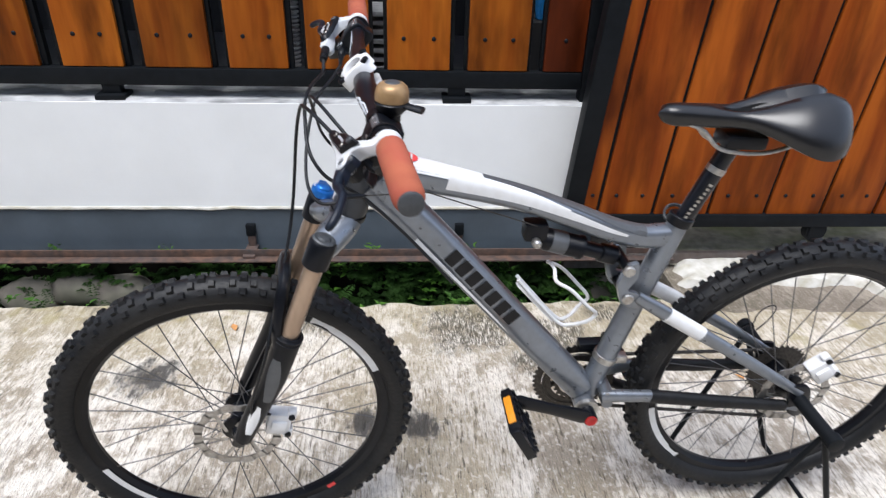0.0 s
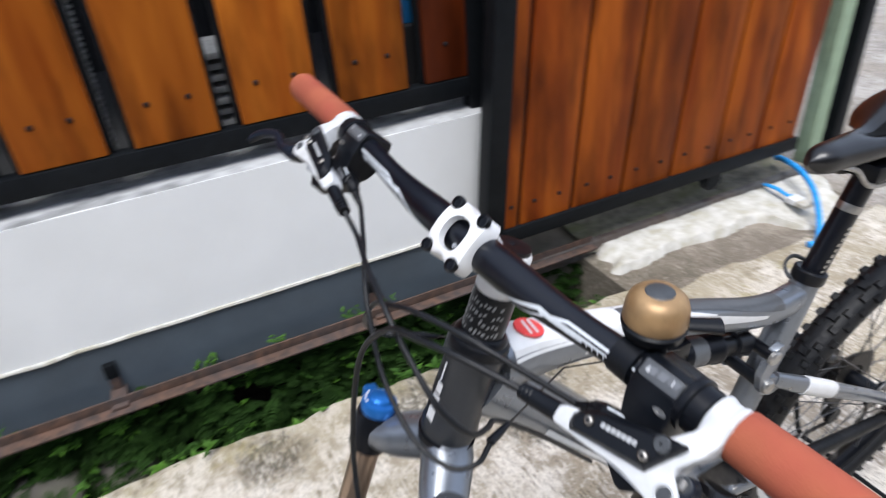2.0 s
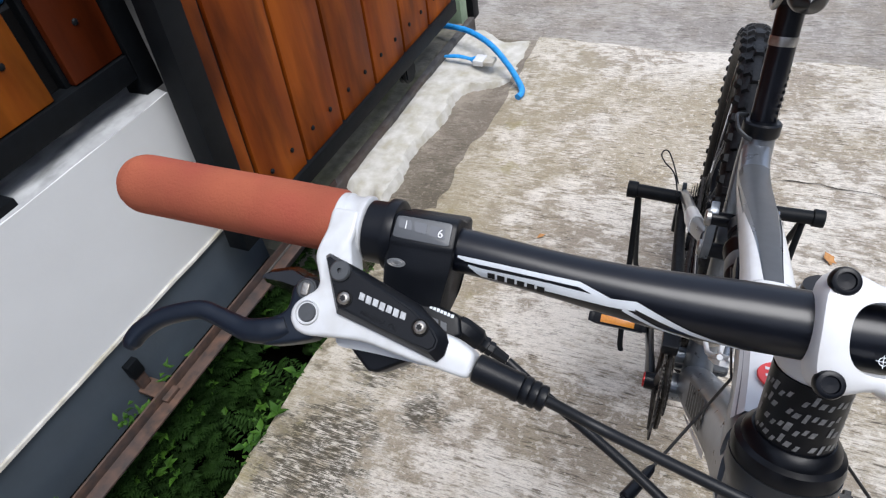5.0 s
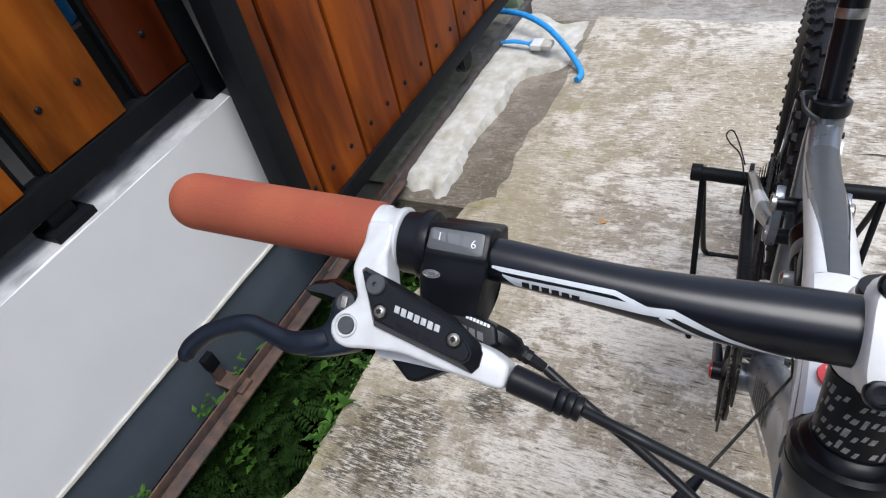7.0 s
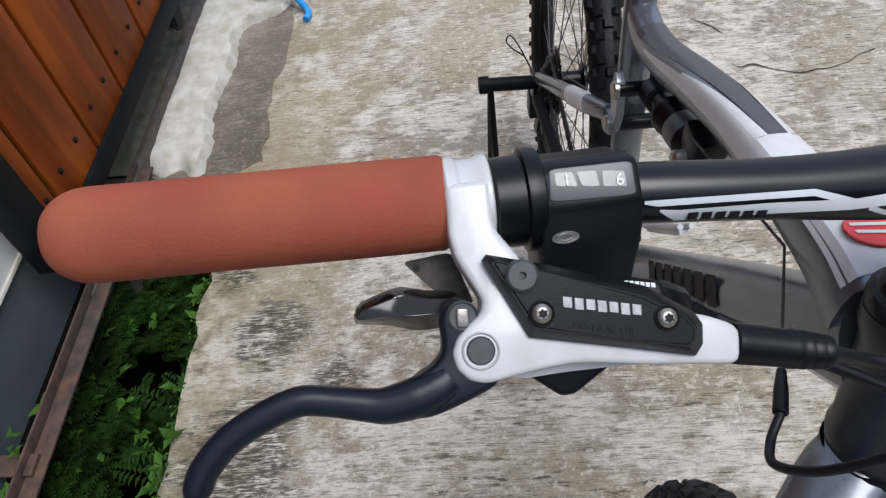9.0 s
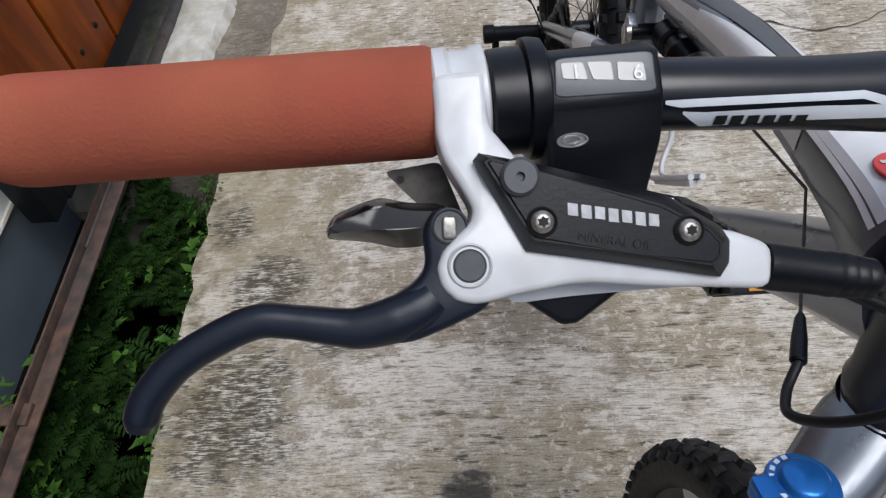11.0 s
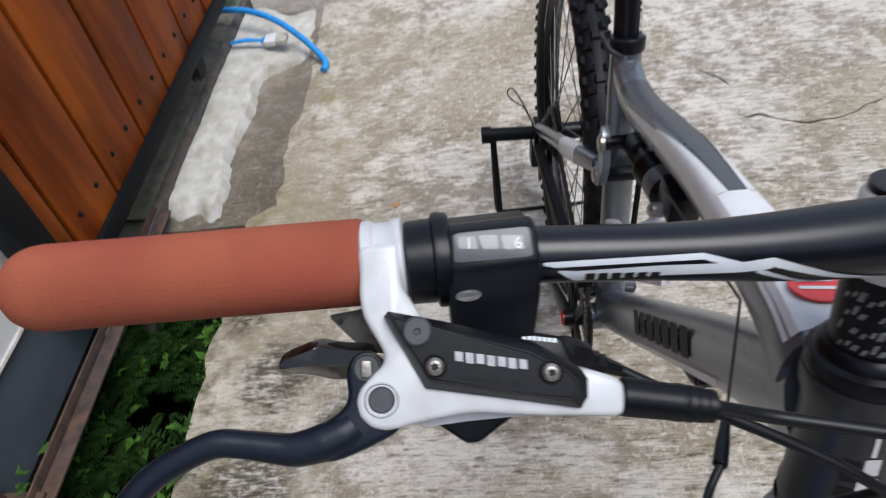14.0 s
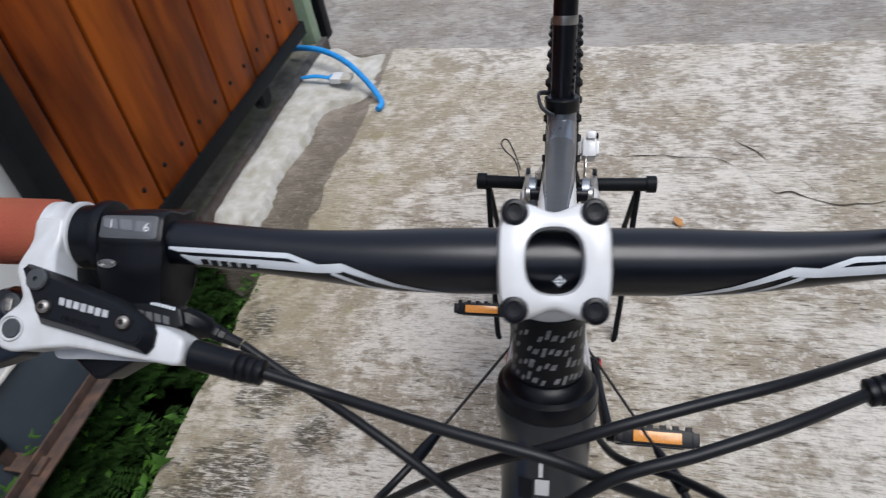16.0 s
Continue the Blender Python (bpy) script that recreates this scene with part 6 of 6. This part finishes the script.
    numeral("1", at(-0.0398, -0.0024, 0.0186), U * s, W, 0.0058, shifter)
    bm = bmesh.new()
    c = at(-0.0376, 0.0166, 0.0148)
    nn = (N * 0.95 + W * 0.3).normalized()
    for r0, r1 in ((0.0041, 0.0047), (0.0022, 0.0030)):
        lathe(bm, c, nn, [(0, r0), (0.0007, r0), (0.0007, r1), (0, r1)], 28)
    for v in bm.verts:
        rel = v.co - c
        v.co -= (rel - nn * rel.dot(nn) - U * rel.dot(U)) * 0.55
    bmesh.ops.transform(bm, matrix=STEER, verts=bm.verts)
    part("emblem", bm, M_STEEL, shifter, "pale oval emblem")
    # lower housing that carries the cable, with two printed words as bars
    sheet("shifter_underbody", rounded(mm((-50, 30), (-20, 36), (-17, 60), (-31, 71.5), (-36, 71.5), (-52, 62), (-75, 46), (-72, 36)), 4, 0.3), -0.012, 0.0035, M_PLASTIC, parent=shifter, bevel=0.002)
    for i in range(7):
        sheet("lettering_bar", mm((-56.5 - 1.9 * i, 33.6 + 0.42 * i), (-57.9 - 1.9 * i, 33.9 + 0.42 * i), (-57.8 - 1.9 * i, 35.5 + 0.42 * i), (-56.4 - 1.9 * i, 35.2 + 0.42 * i)), 0.0054, 0.0058, M_PALE, parent=shifter)
    for i in range(4):
        sheet("lettering_bar", mm((-50 - 4.4 * i, 37.6 + 0.9 * i), (-53.2 - 4.4 * i, 38.3 + 0.9 * i), (-54 - 4.4 * i, 42.3 + 0.9 * i), (-50.8 - 4.4 * i, 41.6 + 0.9 * i)), 0.0054, 0.0058, M_WINDOW, parent=shifter)
    # thumb lever: a blade with a folded ridge
    tapered("thumb_lever", rounded(mm((38.2, 34.5), (35.4, 30.0), (26.0, 27.1), (20.3, 26.0), (12.2, 28.6), (0, 30.3), (0, 41.5), (10.3, 42.8), (17.2, 42.4), (25.6, 39.4), (37.8, 37.4)), 3, 0.5), -0.005, rounded(mm((36.5, 34.6), (33.5, 32.4), (26.0, 30.6), (20.3, 29.0), (12.2, 31.5), (0, 33), (0, 36.5), (10.3, 37.0), (17.2, 36.8), (25.6, 35.6), (35.5, 35.8)), 3, 0.5), 0.006, M_GLOSS, "glossy black thumb lever", shifter)
    sheet("thumb_lever_arm", rounded(mm((18.5, 17.4), (0, 16), (-6, 36), (2, 34), (9.5, 28.2)), 3, 0.25), -0.012, -0.009, M_CHAIN, "brownish steel trigger plate", parent=shifter)
    # Raised near-black disc stands in for the shade of a hole.
    bm = bmesh.new()
    lathe(bm, at(0.0135, 0.0205, -0.009), N, [(0, 0.0013), (0.0004, 0.0013)], 10)
    bmesh.ops.transform(bm, matrix=STEER, verts=bm.verts)
    part("trigger_hole_spot", bm, M_FLAT, shifter)
    bm = bmesh.new()
    p, q = at(-0.070, 0.0405, -0.001), at(-0.097, 0.0533, -0.0125)
    lathe(bm, p, q - p, [(0, 0.0055), (0.003, 0.0062), (0.013, 0.0062), (0.0145, 0.005), (0.016, 0.0042), (0.0185, 0.0046), (0.019, 0.0038), (0.022, 0.0042), (0.0225, 0.0034), (0.031, 0.0028)], 8)
    bmesh.ops.transform(bm, matrix=STEER, verts=bm.verts)
    part("barrel_adjuster", bm, M_PLASTIC, shifter, "ribbed cable barrel adjuster")
    boot = p_boot + (q_boot - p_boot).normalized() * 0.032
    return STEER @ boot, STEER @ q


def numeral(text, o, right, up, size, parent, mat=None, name="numeral", rise=0.00005):
    cu = bpy.data.curves.new(name, "FONT")
    cu.body, cu.size, cu.align_x, cu.align_y, cu.extrude = text, size, "CENTER", "CENTER", rise
    ob = bpy.data.objects.new("numeral", cu)
    me = bpy.data.meshes.new_from_object(ob)
    right, up = right.normalized(), up.normalized()
    n = right.cross(up)
    m = Matrix((right, up, n)).transposed().to_4x4()
    m.translation = o
    me.transform(STEER @ m)
    me.materials.append(mat or M_WHITE)
    mesh_ob = new(name, me)
    mesh_ob.parent = parent
    bpy.data.objects.remove(ob)
    bpy.data.curves.remove(cu)


HOSE_R, SHIFT_R = control(1, GR, 34.9)
HOSE_L, SHIFT_L = control(-1, GL, 45)


def cable(name, pts, r, label):
    bm = bmesh.new()
    tube(bm, smooth_path(pts, 8), r, 10)
    return bpart(name, bm, M_HOSE, label)


cable("brake_hose", [HOSE_R, P(-0.083, 1.013, 0.103), P(-0.088, 1.012, 0.080), P(-0.098, 1.012, 0.037), P(-0.104, 1.007, -0.006), P(-0.104, 0.989, -0.036), P(-0.098, 0.958, -0.078), P(-0.078, 0.928, -0.094), P(-0.05, 0.898, -0.075), P(-0.02, 0.86, -0.046), P(0.04, 0.79, -0.036), P(0.12, 0.69, -0.034)], 0.0027, "black brake hose")
cable("gear_cable", [SHIFT_R, P(-0.066, 1.001, 0.130), P(-0.074, 0.995, 0.110), P(-0.085, 0.989, 0.085), P(-0.095, 0.980, 0.062), P(-0.102, 0.964, 0.041), P(-0.110, 0.925, 0.005), P(-0.108, 0.892, -0.045), P(-0.092, 0.879, -0.08), P(-0.07, 0.880, -0.09), P(-0.0514, 0.883, -0.0808)], 0.0025, "black cable housing")
cable("rear_brake_hose", [HOSE_L, P(-0.085, 1.018, -0.098), P(-0.100, 1.015, -0.062), P(-0.111, 1.000, -0.022), P(-0.125, 0.94, 0.018), P(-0.141, 0.824, 0.03), P(-0.155, 0.749, 0.0), P(-0.175, 0.68, -0.05), P(-0.195, 0.6, -0.1), P(-0.235, 0.47, -0.09), P(-0.21, 0.425, -0.06)], 0.0027, "black brake hose")
cable("gear_cable", [SHIFT_L, P(-0.066, 1.020, -0.101), P(-0.082, 1.024, -0.065), P(-0.093, 1.020, -0.032), P(-0.098, 1.008, -0.005), P(-0.099, 0.988, 0.027), P(-0.096, 0.952, 0.061), P(-0.092, 0.918, 0.086), P(-0.08, 0.893, 0.096), P(-0.066, 0.885, 0.091), P(-0.0514, 0.886, 0.0808)], 0.0025, "black cable housing")
for side in (1, -1):
    # ferrule and bare wire that runs on under the top tube
    tip, stop = P(-0.0514, 0.886, side * 0.0808), P(0.0758, 0.859, side * 0.0225)
    bm = bmesh.new()
    lathe(bm, tip, stop - tip, [(0, 0.0032), (0.001, 0.0042), (0.016, 0.004), (0.022, 0.0034), (0.03, 0.0028), (0.034, 0.0012)], 14)
    bpart("cable_ferrule", bm, M_PLASTIC, "worn black cable end boot")
    bm = bmesh.new()
    tube(bm, [tip, stop, P(0.26, 0.79, side * 0.02)], 0.0011, 6)
    bpart("inner_cable", bm, M_CHAIN, "thin bare gear wire")

cable("derailleur_cable", [P(0.760, 0.462, 0.077), P(0.790, 0.469, 0.084), P(0.800, 0.483, 0.093), P(0.820, 0.484, 0.109), P(0.840, 0.486, 0.119), P(0.850, 0.491, 0.115), P(0.850, 0.487, 0.106), P(0.830, 0.471, 0.092), P(0.800, 0.455, 0.079)], 0.0014, "thin looped derailleur cable")


# bell on the bar
def bell():
    c = BAR + Vector((0.022, -0.172, 0.029))
    ax = Vector((0.05, 0.05, 1)).normalized()
    bm = bmesh.new()
    lathe(bm, c - ax * 0.034, ax, [(0, 0.011), (0.02, 0.012), (0.028, 0.0195), (0.035, 0.0215), (0.038, 0.0185)], 28)
    tube(bm, [c + Vector((0.015, -0.012, 0.0)), c + Vector((0.034, -0.026, -0.001))], [0.006, 0.007], 10, side=(0, 0, 1), squash=0.6)
    lathe(bm, bar_point(-0.182), (0, 1, 0), [(0, 0.0125), (0.001, 0.015), (0.018, 0.015), (0.019, 0.0125)], 20)
    base = bpart("bell_base", bm, M_PLASTIC, "black bell base and striker", steer=True)
    bm = bmesh.new()
    lathe(bm, c + ax * 0.003, ax, [(0, 0.0195), (0.0005, 0.0206), (0.0015, 0.021), (0.012, 0.0203), (0.0172, 0.0185), (0.0205, 0.015), (0.022, 0.0112), (0.0223, 0.0)], 32)
    bmesh.ops.transform(bm, matrix=STEER, verts=bm.verts)
    part("bell_dome", bm, M_BRASS, base, "worn brass bell dome")
    bm = bmesh.new()
    lathe(bm, c + ax * 0.0248, ax, [(0, 0.0098), (0.0008, 0.0092), (0.0012, 0.0085), (0.0012, 0)], 20)
    bmesh.ops.transform(bm, matrix=STEER, verts=bm.verts)
    part("bell_rivet", bm, M_CAP, base, "dark disc on the bell top")


bell()

# bottle cage
bm = bmesh.new()
e = (P(0.302, 0.535) - P(0.215, 0.635)).normalized()
o = Vector((0.78, 0, 0.62)).normalized()
b0 = P(0.237, 0.668)
wire = [b0 + e * t + o * q + Vector((0, y, 0)) for t, q, y in ((0.0, 0.006, 0.006), (0.05, 0.004, 0.008), (0.13, 0.004, 0.008), (0.148, 0.02, 0.012), (0.15, 0.05, 0.025), (0.145, 0.072, 0.026), (0.11, 0.072, 0.036), (0.06, 0.07, 0.036), (0.03, 0.06, 0.03), (0.02, 0.066, 0.012), (0.02, 0.068, -0.012), (0.03, 0.06, -0.03), (0.06, 0.07, -0.036), (0.11, 0.072, -0.036), (0.145, 0.072, -0.026), (0.15, 0.05, -0.025), (0.148, 0.02, -0.012), (0.13, 0.004, -0.008), (0.05, 0.004, -0.008), (0.0, 0.006, -0.006))]
tube(bm, smooth_path(wire, 5), 0.0034, 10)
plate(bm, rounded([(-0.0, -0.008), (0.115, -0.008), (0.115, 0.008), (0.0, 0.008)], 4, 0.5), b0 + e * 0.01, e, (0, 1, 0), -0.004, 0.002, 0.001)
bpart("bottle_cage", bm, M_WHITE, "white wire bottle cage")

# frame decals: lettering bars on the down tube, white stripe, panels of the top tube
dt0, dt1 = P(0.09, 0.762), P(0.395, 0.398)
de = (dt1 - dt0).normalized()
du = Vector((de.z, 0, -de.x))
if du.z < 0:
    du = -du
for side in (-1, 1):
    y = side * 0.0262
    for i in range(7):
        t = 0.03 + i * 0.0285
        bm = bmesh.new()
        q = dt0 + de * t
        vs = [bm.verts.new(q + de * a + du * b + Vector((0, y, 0))) for a, b in ((0.002, -0.008), (0.023, -0.008), (0.021, 0.021), (0, 0.021))]
        bm.faces.new(vs)
        part("lettering_bar", bm, M_FLAT, down_tube)
    bm = bmesh.new()
    vs = [bm.verts.new(dt0 + de * a + du * b + Vector((0, side * 0.0258, 0))) for a, b in ((-0.03, -0.014), (0.2, -0.0165), (0.24, -0.0195), (-0.03, -0.021))]
    bm.faces.new(vs)
    part("stripe", bm, M_WHITE, down_tube, "white stripe")


def tt_panel(i0, i1, lo, hi, mat, side, name="panel"):
    bm = bmesh.new()
    rows = []
    kk = len(TT)
    for i in range(i0, i1 + 1):
        t = i / kk
        r = 0.030 - 0.010 * ease(0, 0.35, t) + 0.0007
        sq = 0.95 - 0.08 * ease(0.2, 0.8, t)
        d = (TT[min(i + 1, kk - 1)] - TT[max(i - 1, 0)]).normalized()
        up = Vector((0, 1, 0)).cross(d)
        if up.z < 0:
            up = -up
        f = (i - i0) / (i1 - i0)
        a0, a1 = lo[0] + (lo[1] - lo[0]) * f, hi[0] + (hi[1] - hi[0]) * f
        row = []
        for k in range(7):
            a = radians(a0 + (a1 - a0) * k / 6)
            c, w = math.cos(a), math.sin(a)
            g = (abs(c) ** 3.2 + abs(w) ** 3.2) ** (-1 / 3.2)
            row.append(bm.verts.new(TT[i] + r * g * (c * up + w * sq * Vector((0, side, 0)))))
        rows.append(row)
    for a, b in zip(rows, rows[1:]):
        for k in range(6):
            bm.faces.new((a[k], a[k + 1], b[k + 1], b[k]))
    return part(name, bm, mat, top_tube)


for side in (-1, 1):
    tt_panel(8, 26, (40, 72), (104, 84), M_WHITE, side, "white_panel")
tt_panel(1, 10, (-62, -62), (62, 62), M_WHITE, 1, "white_panel")
tt_panel(10, 18, (-62, -62), (-20, -52), M_WHITE, 1, "white_panel")
tt_panel(10, 18, (20, 52), (62, 62), M_WHITE, 1, "white_panel")
tt_panel(10, 30, (-19, -68), (19, 68), M_GREYDECAL, 1, "grey_panel")
bm = bmesh.new()
cpt = TT[4].lerp(TT[5], 0.3)
up = Vector((0.28, 0, 0.96))
lathe(bm, cpt + up * 0.0285, up, [(0, 0.0), (0.0, 0.016), (0.0008, 0.0155), (0.0008, 0.0)], 28)
part("round_badge", bm, M_REDSTICK, top_tube, "red round badge")
for k, a in enumerate((0.4, -0.4)):
    bm = bmesh.new()
    vs = [bm.verts.new(cpt + up * 0.0299 + Vector((x, y, -x * 0.29))) for x, y in ((-0.006 + k * 0.008, -0.011), (-0.003 + k * 0.008, -0.011), (0.0 + k * 0.007, 0.011), (-0.003 + k * 0.007, 0.011))]
    bm.faces.new(vs)
    part("badge_mark", bm, M_WHITE, top_tube)


# ---- stand under the rear axle ----
def stand():
    root = thing("bike_stand", "black iron rear axle stand holding the back wheel up", "stand", m=ROOT)
    for side in (-1, 1):
        bm = bmesh.new()
        tube(bm, [P(0.832, 0.395, side * 0.07), P(0.836, 0.395, side * (0.17 if side > 0 else 0.185))], 0.0135, 16)
        lathe(bm, P(0.836, 0.395, side * (0.152 if side > 0 else 0.168)), (0, side, 0), [(0, 0.0135), (0.001, 0.017), (0.02, 0.017), (0.021, 0.0135)], 16)
        part("peg", bm, M_IRON, root, "black tubular peg")
    # two bent hoops: down from one peg, across the ground and up to the other
    for s1, out in ((0.705, 0.128), (0.985, 0.132)):
        lean = 1 if s1 > 0.84 else -1
        bm = bmesh.new()
        mid = [P(0.836, 0.39, 0.15), P(s1 - lean * 0.03, 0.09, out + 0.008), P(s1 - lean * 0.006, 0.026, out), P(s1, 0.0145, out - 0.02), P(s1, 0.0165, 0.05), P(s1, 0.0215, -0.05), P(s1, 0.0255, 0.02 - out), P(s1 - lean * 0.006, 0.038, -out), P(s1 - lean * 0.03, 0.1, -out - 0.008), P(0.836, 0.39, -0.155)]
        tube(bm, smooth_path(mid, 6), 0.0062, 12)
        part("hoop", bm, M_IRON, root, "bent black iron hoop foot")


stand()

# ---- small things on the ground ----
bm = bmesh.new()
hp = smooth_path([(2.03, 2.2, 0.075), (2.003, 2.145, 0.095), (1.961, 2.029, 0.1), (1.9, 1.918, 0.083), (1.812, 1.817, 0.055), (1.735, 1.745, 0.024), (1.7, 1.727, 0.012), (1.668, 1.732, 0.012)], 8)
tube(bm, hp, 0.0115, 12)
tagged(part("rope", bm, M_HOSEBLUE), "thick blue rope end lying over the kerb", "rope")


def brush():
    bm = bmesh.new()
    tube(bm, smooth_path([(1.86, 2.10, 0.072), (1.855, 2.04, 0.08), (1.85, 1.985, 0.076), (1.85, 1.965, 0.074)], 5), [0.008, 0.009, 0.01, 0.011, 0.011, 0.011, 0.0105, 0.01, 0.009, 0.009, 0.009, 0.012, 0.016, 0.018, 0.02, 0.02], 12, side=(0, 0, 1), squash=0.6)
    root = part("paint_brush", bm, M_HOSEBLUE)
    root.location.z = -0.032
    tagged(root, "blue handled paint brush with pale bristles on the kerb", "brush")
    bm = bmesh.new()
    slab(bm, 1.822, 1.878, 1.925, 1.966, 0.062, 0.084, 0.003)
    part("ferrule", bm, M_WHITE, root, "white ferrule")
    bm = bmesh.new()
    slab(bm, 1.825, 1.875, 1.885, 1.926, 0.063, 0.08, 0.004)
    part("bristles", bm, M_RUBBLE, root, "pale stiff bristles")


brush()


def leaf_mesh(bm, o, d, n, length, width, curl=0.2):
    """A pointed leaf blade with a folded midrib."""
    d, n = d.normalized(), n.normalized()
    s = d.cross(n).normalized()
    n = s.cross(d)
    base = bm.verts.new(o)
    tip = bm.verts.new(o + d * length - n * length * curl)
    mid = bm.verts.new(o + d * length * 0.5 + n * width * 0.1 - n * length * curl * 0.25)
    l = bm.verts.new(o + d * length * 0.45 + s * width * 0.5 + n * width * 0.2)
    r = bm.verts.new(o + d * length * 0.45 - s * width * 0.5 + n * width * 0.2)
    for f in ((base, mid, l), (mid, tip, l), (base, r, mid), (mid, r, tip)):
        bm.faces.new(f)


def dry_leaf(x, y, a, L):
    bm = bmesh.new()
    leaf_mesh(bm, Vector((0, 0, 0)), Vector((math.cos(a), math.sin(a), 0.1)), Vector((0, 0, 1)), L, L * 0.5, 0.1)
    ob = part("leaf", bm, M_DRYLEAF)
    ob.location = (x, y, ground_height(x, y) + 0.004)
    tagged(ob, "small dry orange leaf on the concrete", "leaf", "dry leaves")


dry_leaf(-0.548, 1.69, 2.0, 0.045)
dry_leaf(1.075, 0.712, 0.3, 0.05)
dry_leaf(1.085, 0.70, 1.2, 0.03)
dry_leaf(1.0, 1.42, 2.4, 0.03)


# ---- ferns in the trench ----
def ferns():
    rng = random.Random(5)
    bm = bmesh.new()

    def frond(o, d, L, lift):
        d = d.normalized()
        up = Vector((0, 0, 1))
        side = d.cross(up).normalized()
        k = 10
        for i in range(1, k + 1):
            t = i / k
            p = o + d * L * t * 0.8 + up * (lift * math.sin(t * 2.2) * L)
            w = 0.3 * L * math.sin(math.pi * min(1, 0.12 + t * 0.88)) * 0.8 + 0.004
            for s in (-1, 1):
                dd = (side * s + d * 0.5 + up * rng.uniform(-0.3, 0.2)).normalized()
                leaf_mesh(bm, p, dd, up + d * 0.2, w, w * 0.36 + 0.0015, 0.3)
    for _ in range(5200):
        x = rng.uniform(-2.0, 0.98)
        dens = 0.55 + 0.45 * noise.noise((x * 2.2, 1.7, 0))
        if x < -0.95 and rng.random() < 0.6:
            continue
        if rng.random() > dens + 0.3:
            continue
        wall_side = rng.random() < 0.95
        if wall_side:
            q = rng.random() ** 1.5
            if noise.noise((x * 6, q * 3.5, 5)) < -0.12 - 0.2 * (1 - q):
                continue
            o = Vector((x, 2.175 - 0.085 * q + 0.03 * noise.noise((x * 7, q, 3)), -0.015 - 0.52 * q - rng.uniform(0, 0.06) + 0.05 * noise.noise((x * 5, q * 3, 8))))
            d = Vector((rng.uniform(-0.9, 0.9), -1, rng.uniform(-0.7, 0.35)))
        else:
            o = Vector((x, rng.uniform(1.87, 1.89), rng.uniform(-0.25, -0.02)))
            d = Vector((rng.uniform(-0.9, 0.9), 0.8, rng.uniform(-0.1, 0.7)))
        frond(o, d, rng.uniform(0.04, 0.11), rng.uniform(0.1, 0.5))
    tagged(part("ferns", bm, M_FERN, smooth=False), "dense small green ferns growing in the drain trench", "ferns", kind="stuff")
    bm = bmesh.new()
    for k in range(330):
        x = rng.uniform(-1.6, 0.95)
        if k < 70:
            o = Vector((x, rng.choice((rng.uniform(1.84, 1.88), rng.uniform(2.1, 2.15))), rng.uniform(-0.05, 0.02)))
        else:
            q = rng.random()
            if noise.noise((x * 4, q * 2, 11)) < -0.05:
                continue
            o = Vector((x, 2.15 - 0.11 * q, -0.02 - 0.3 * q + rng.uniform(-0.03, 0.03)))
        for _ in range(rng.randint(3, 7)):
            a = rng.uniform(0, 6.3)
            leaf_mesh(bm, o, Vector((math.cos(a), math.sin(a) * 0.7, rng.uniform(0.1, 0.8))), Vector((0, 0, 1)), rng.uniform(0.015, 0.04), rng.uniform(0.01, 0.022), 0.2)
    for x in (-0.9, -0.36, -0.33, -0.13, 0.1, 0.14, 0.24, -1.3):
        for _ in range(14):
            a = rng.uniform(0, 6.3)
            leaf_mesh(bm, Vector((x + rng.uniform(-0.02, 0.02), 2.135 + rng.uniform(-0.015, 0.03), rng.uniform(0.035, 0.06))), Vector((math.cos(a), math.sin(a) * 0.7, rng.uniform(0.3, 1.2))), Vector((0, 0, 1)), rng.uniform(0.012, 0.03), rng.uniform(0.008, 0.015), 0.2)
    for _ in range(900):
        x = rng.uniform(-1.6, 0.95)
        if noise.noise((x * 5, 0.5, 2)) < -0.05:
            continue
        o = Vector((x, 1.852 + 0.022 * noise.noise((x * 6, 0.3, 1)) + rng.uniform(-0.012, 0.02), rng.uniform(-0.07, 0.004)))
        a = rng.uniform(0, 6.3)
        leaf_mesh(bm, o, Vector((math.cos(a), math.sin(a), rng.uniform(0.1, 0.9))), Vector((0, 0, 1)), rng.uniform(0.006, 0.016), rng.uniform(0.004, 0.01), 0.2)
    tagged(part("weeds", bm, M_LEAF2, smooth=False), "bright green broad-leaved weeds at the trench edges", "weeds", kind="stuff")


ferns()
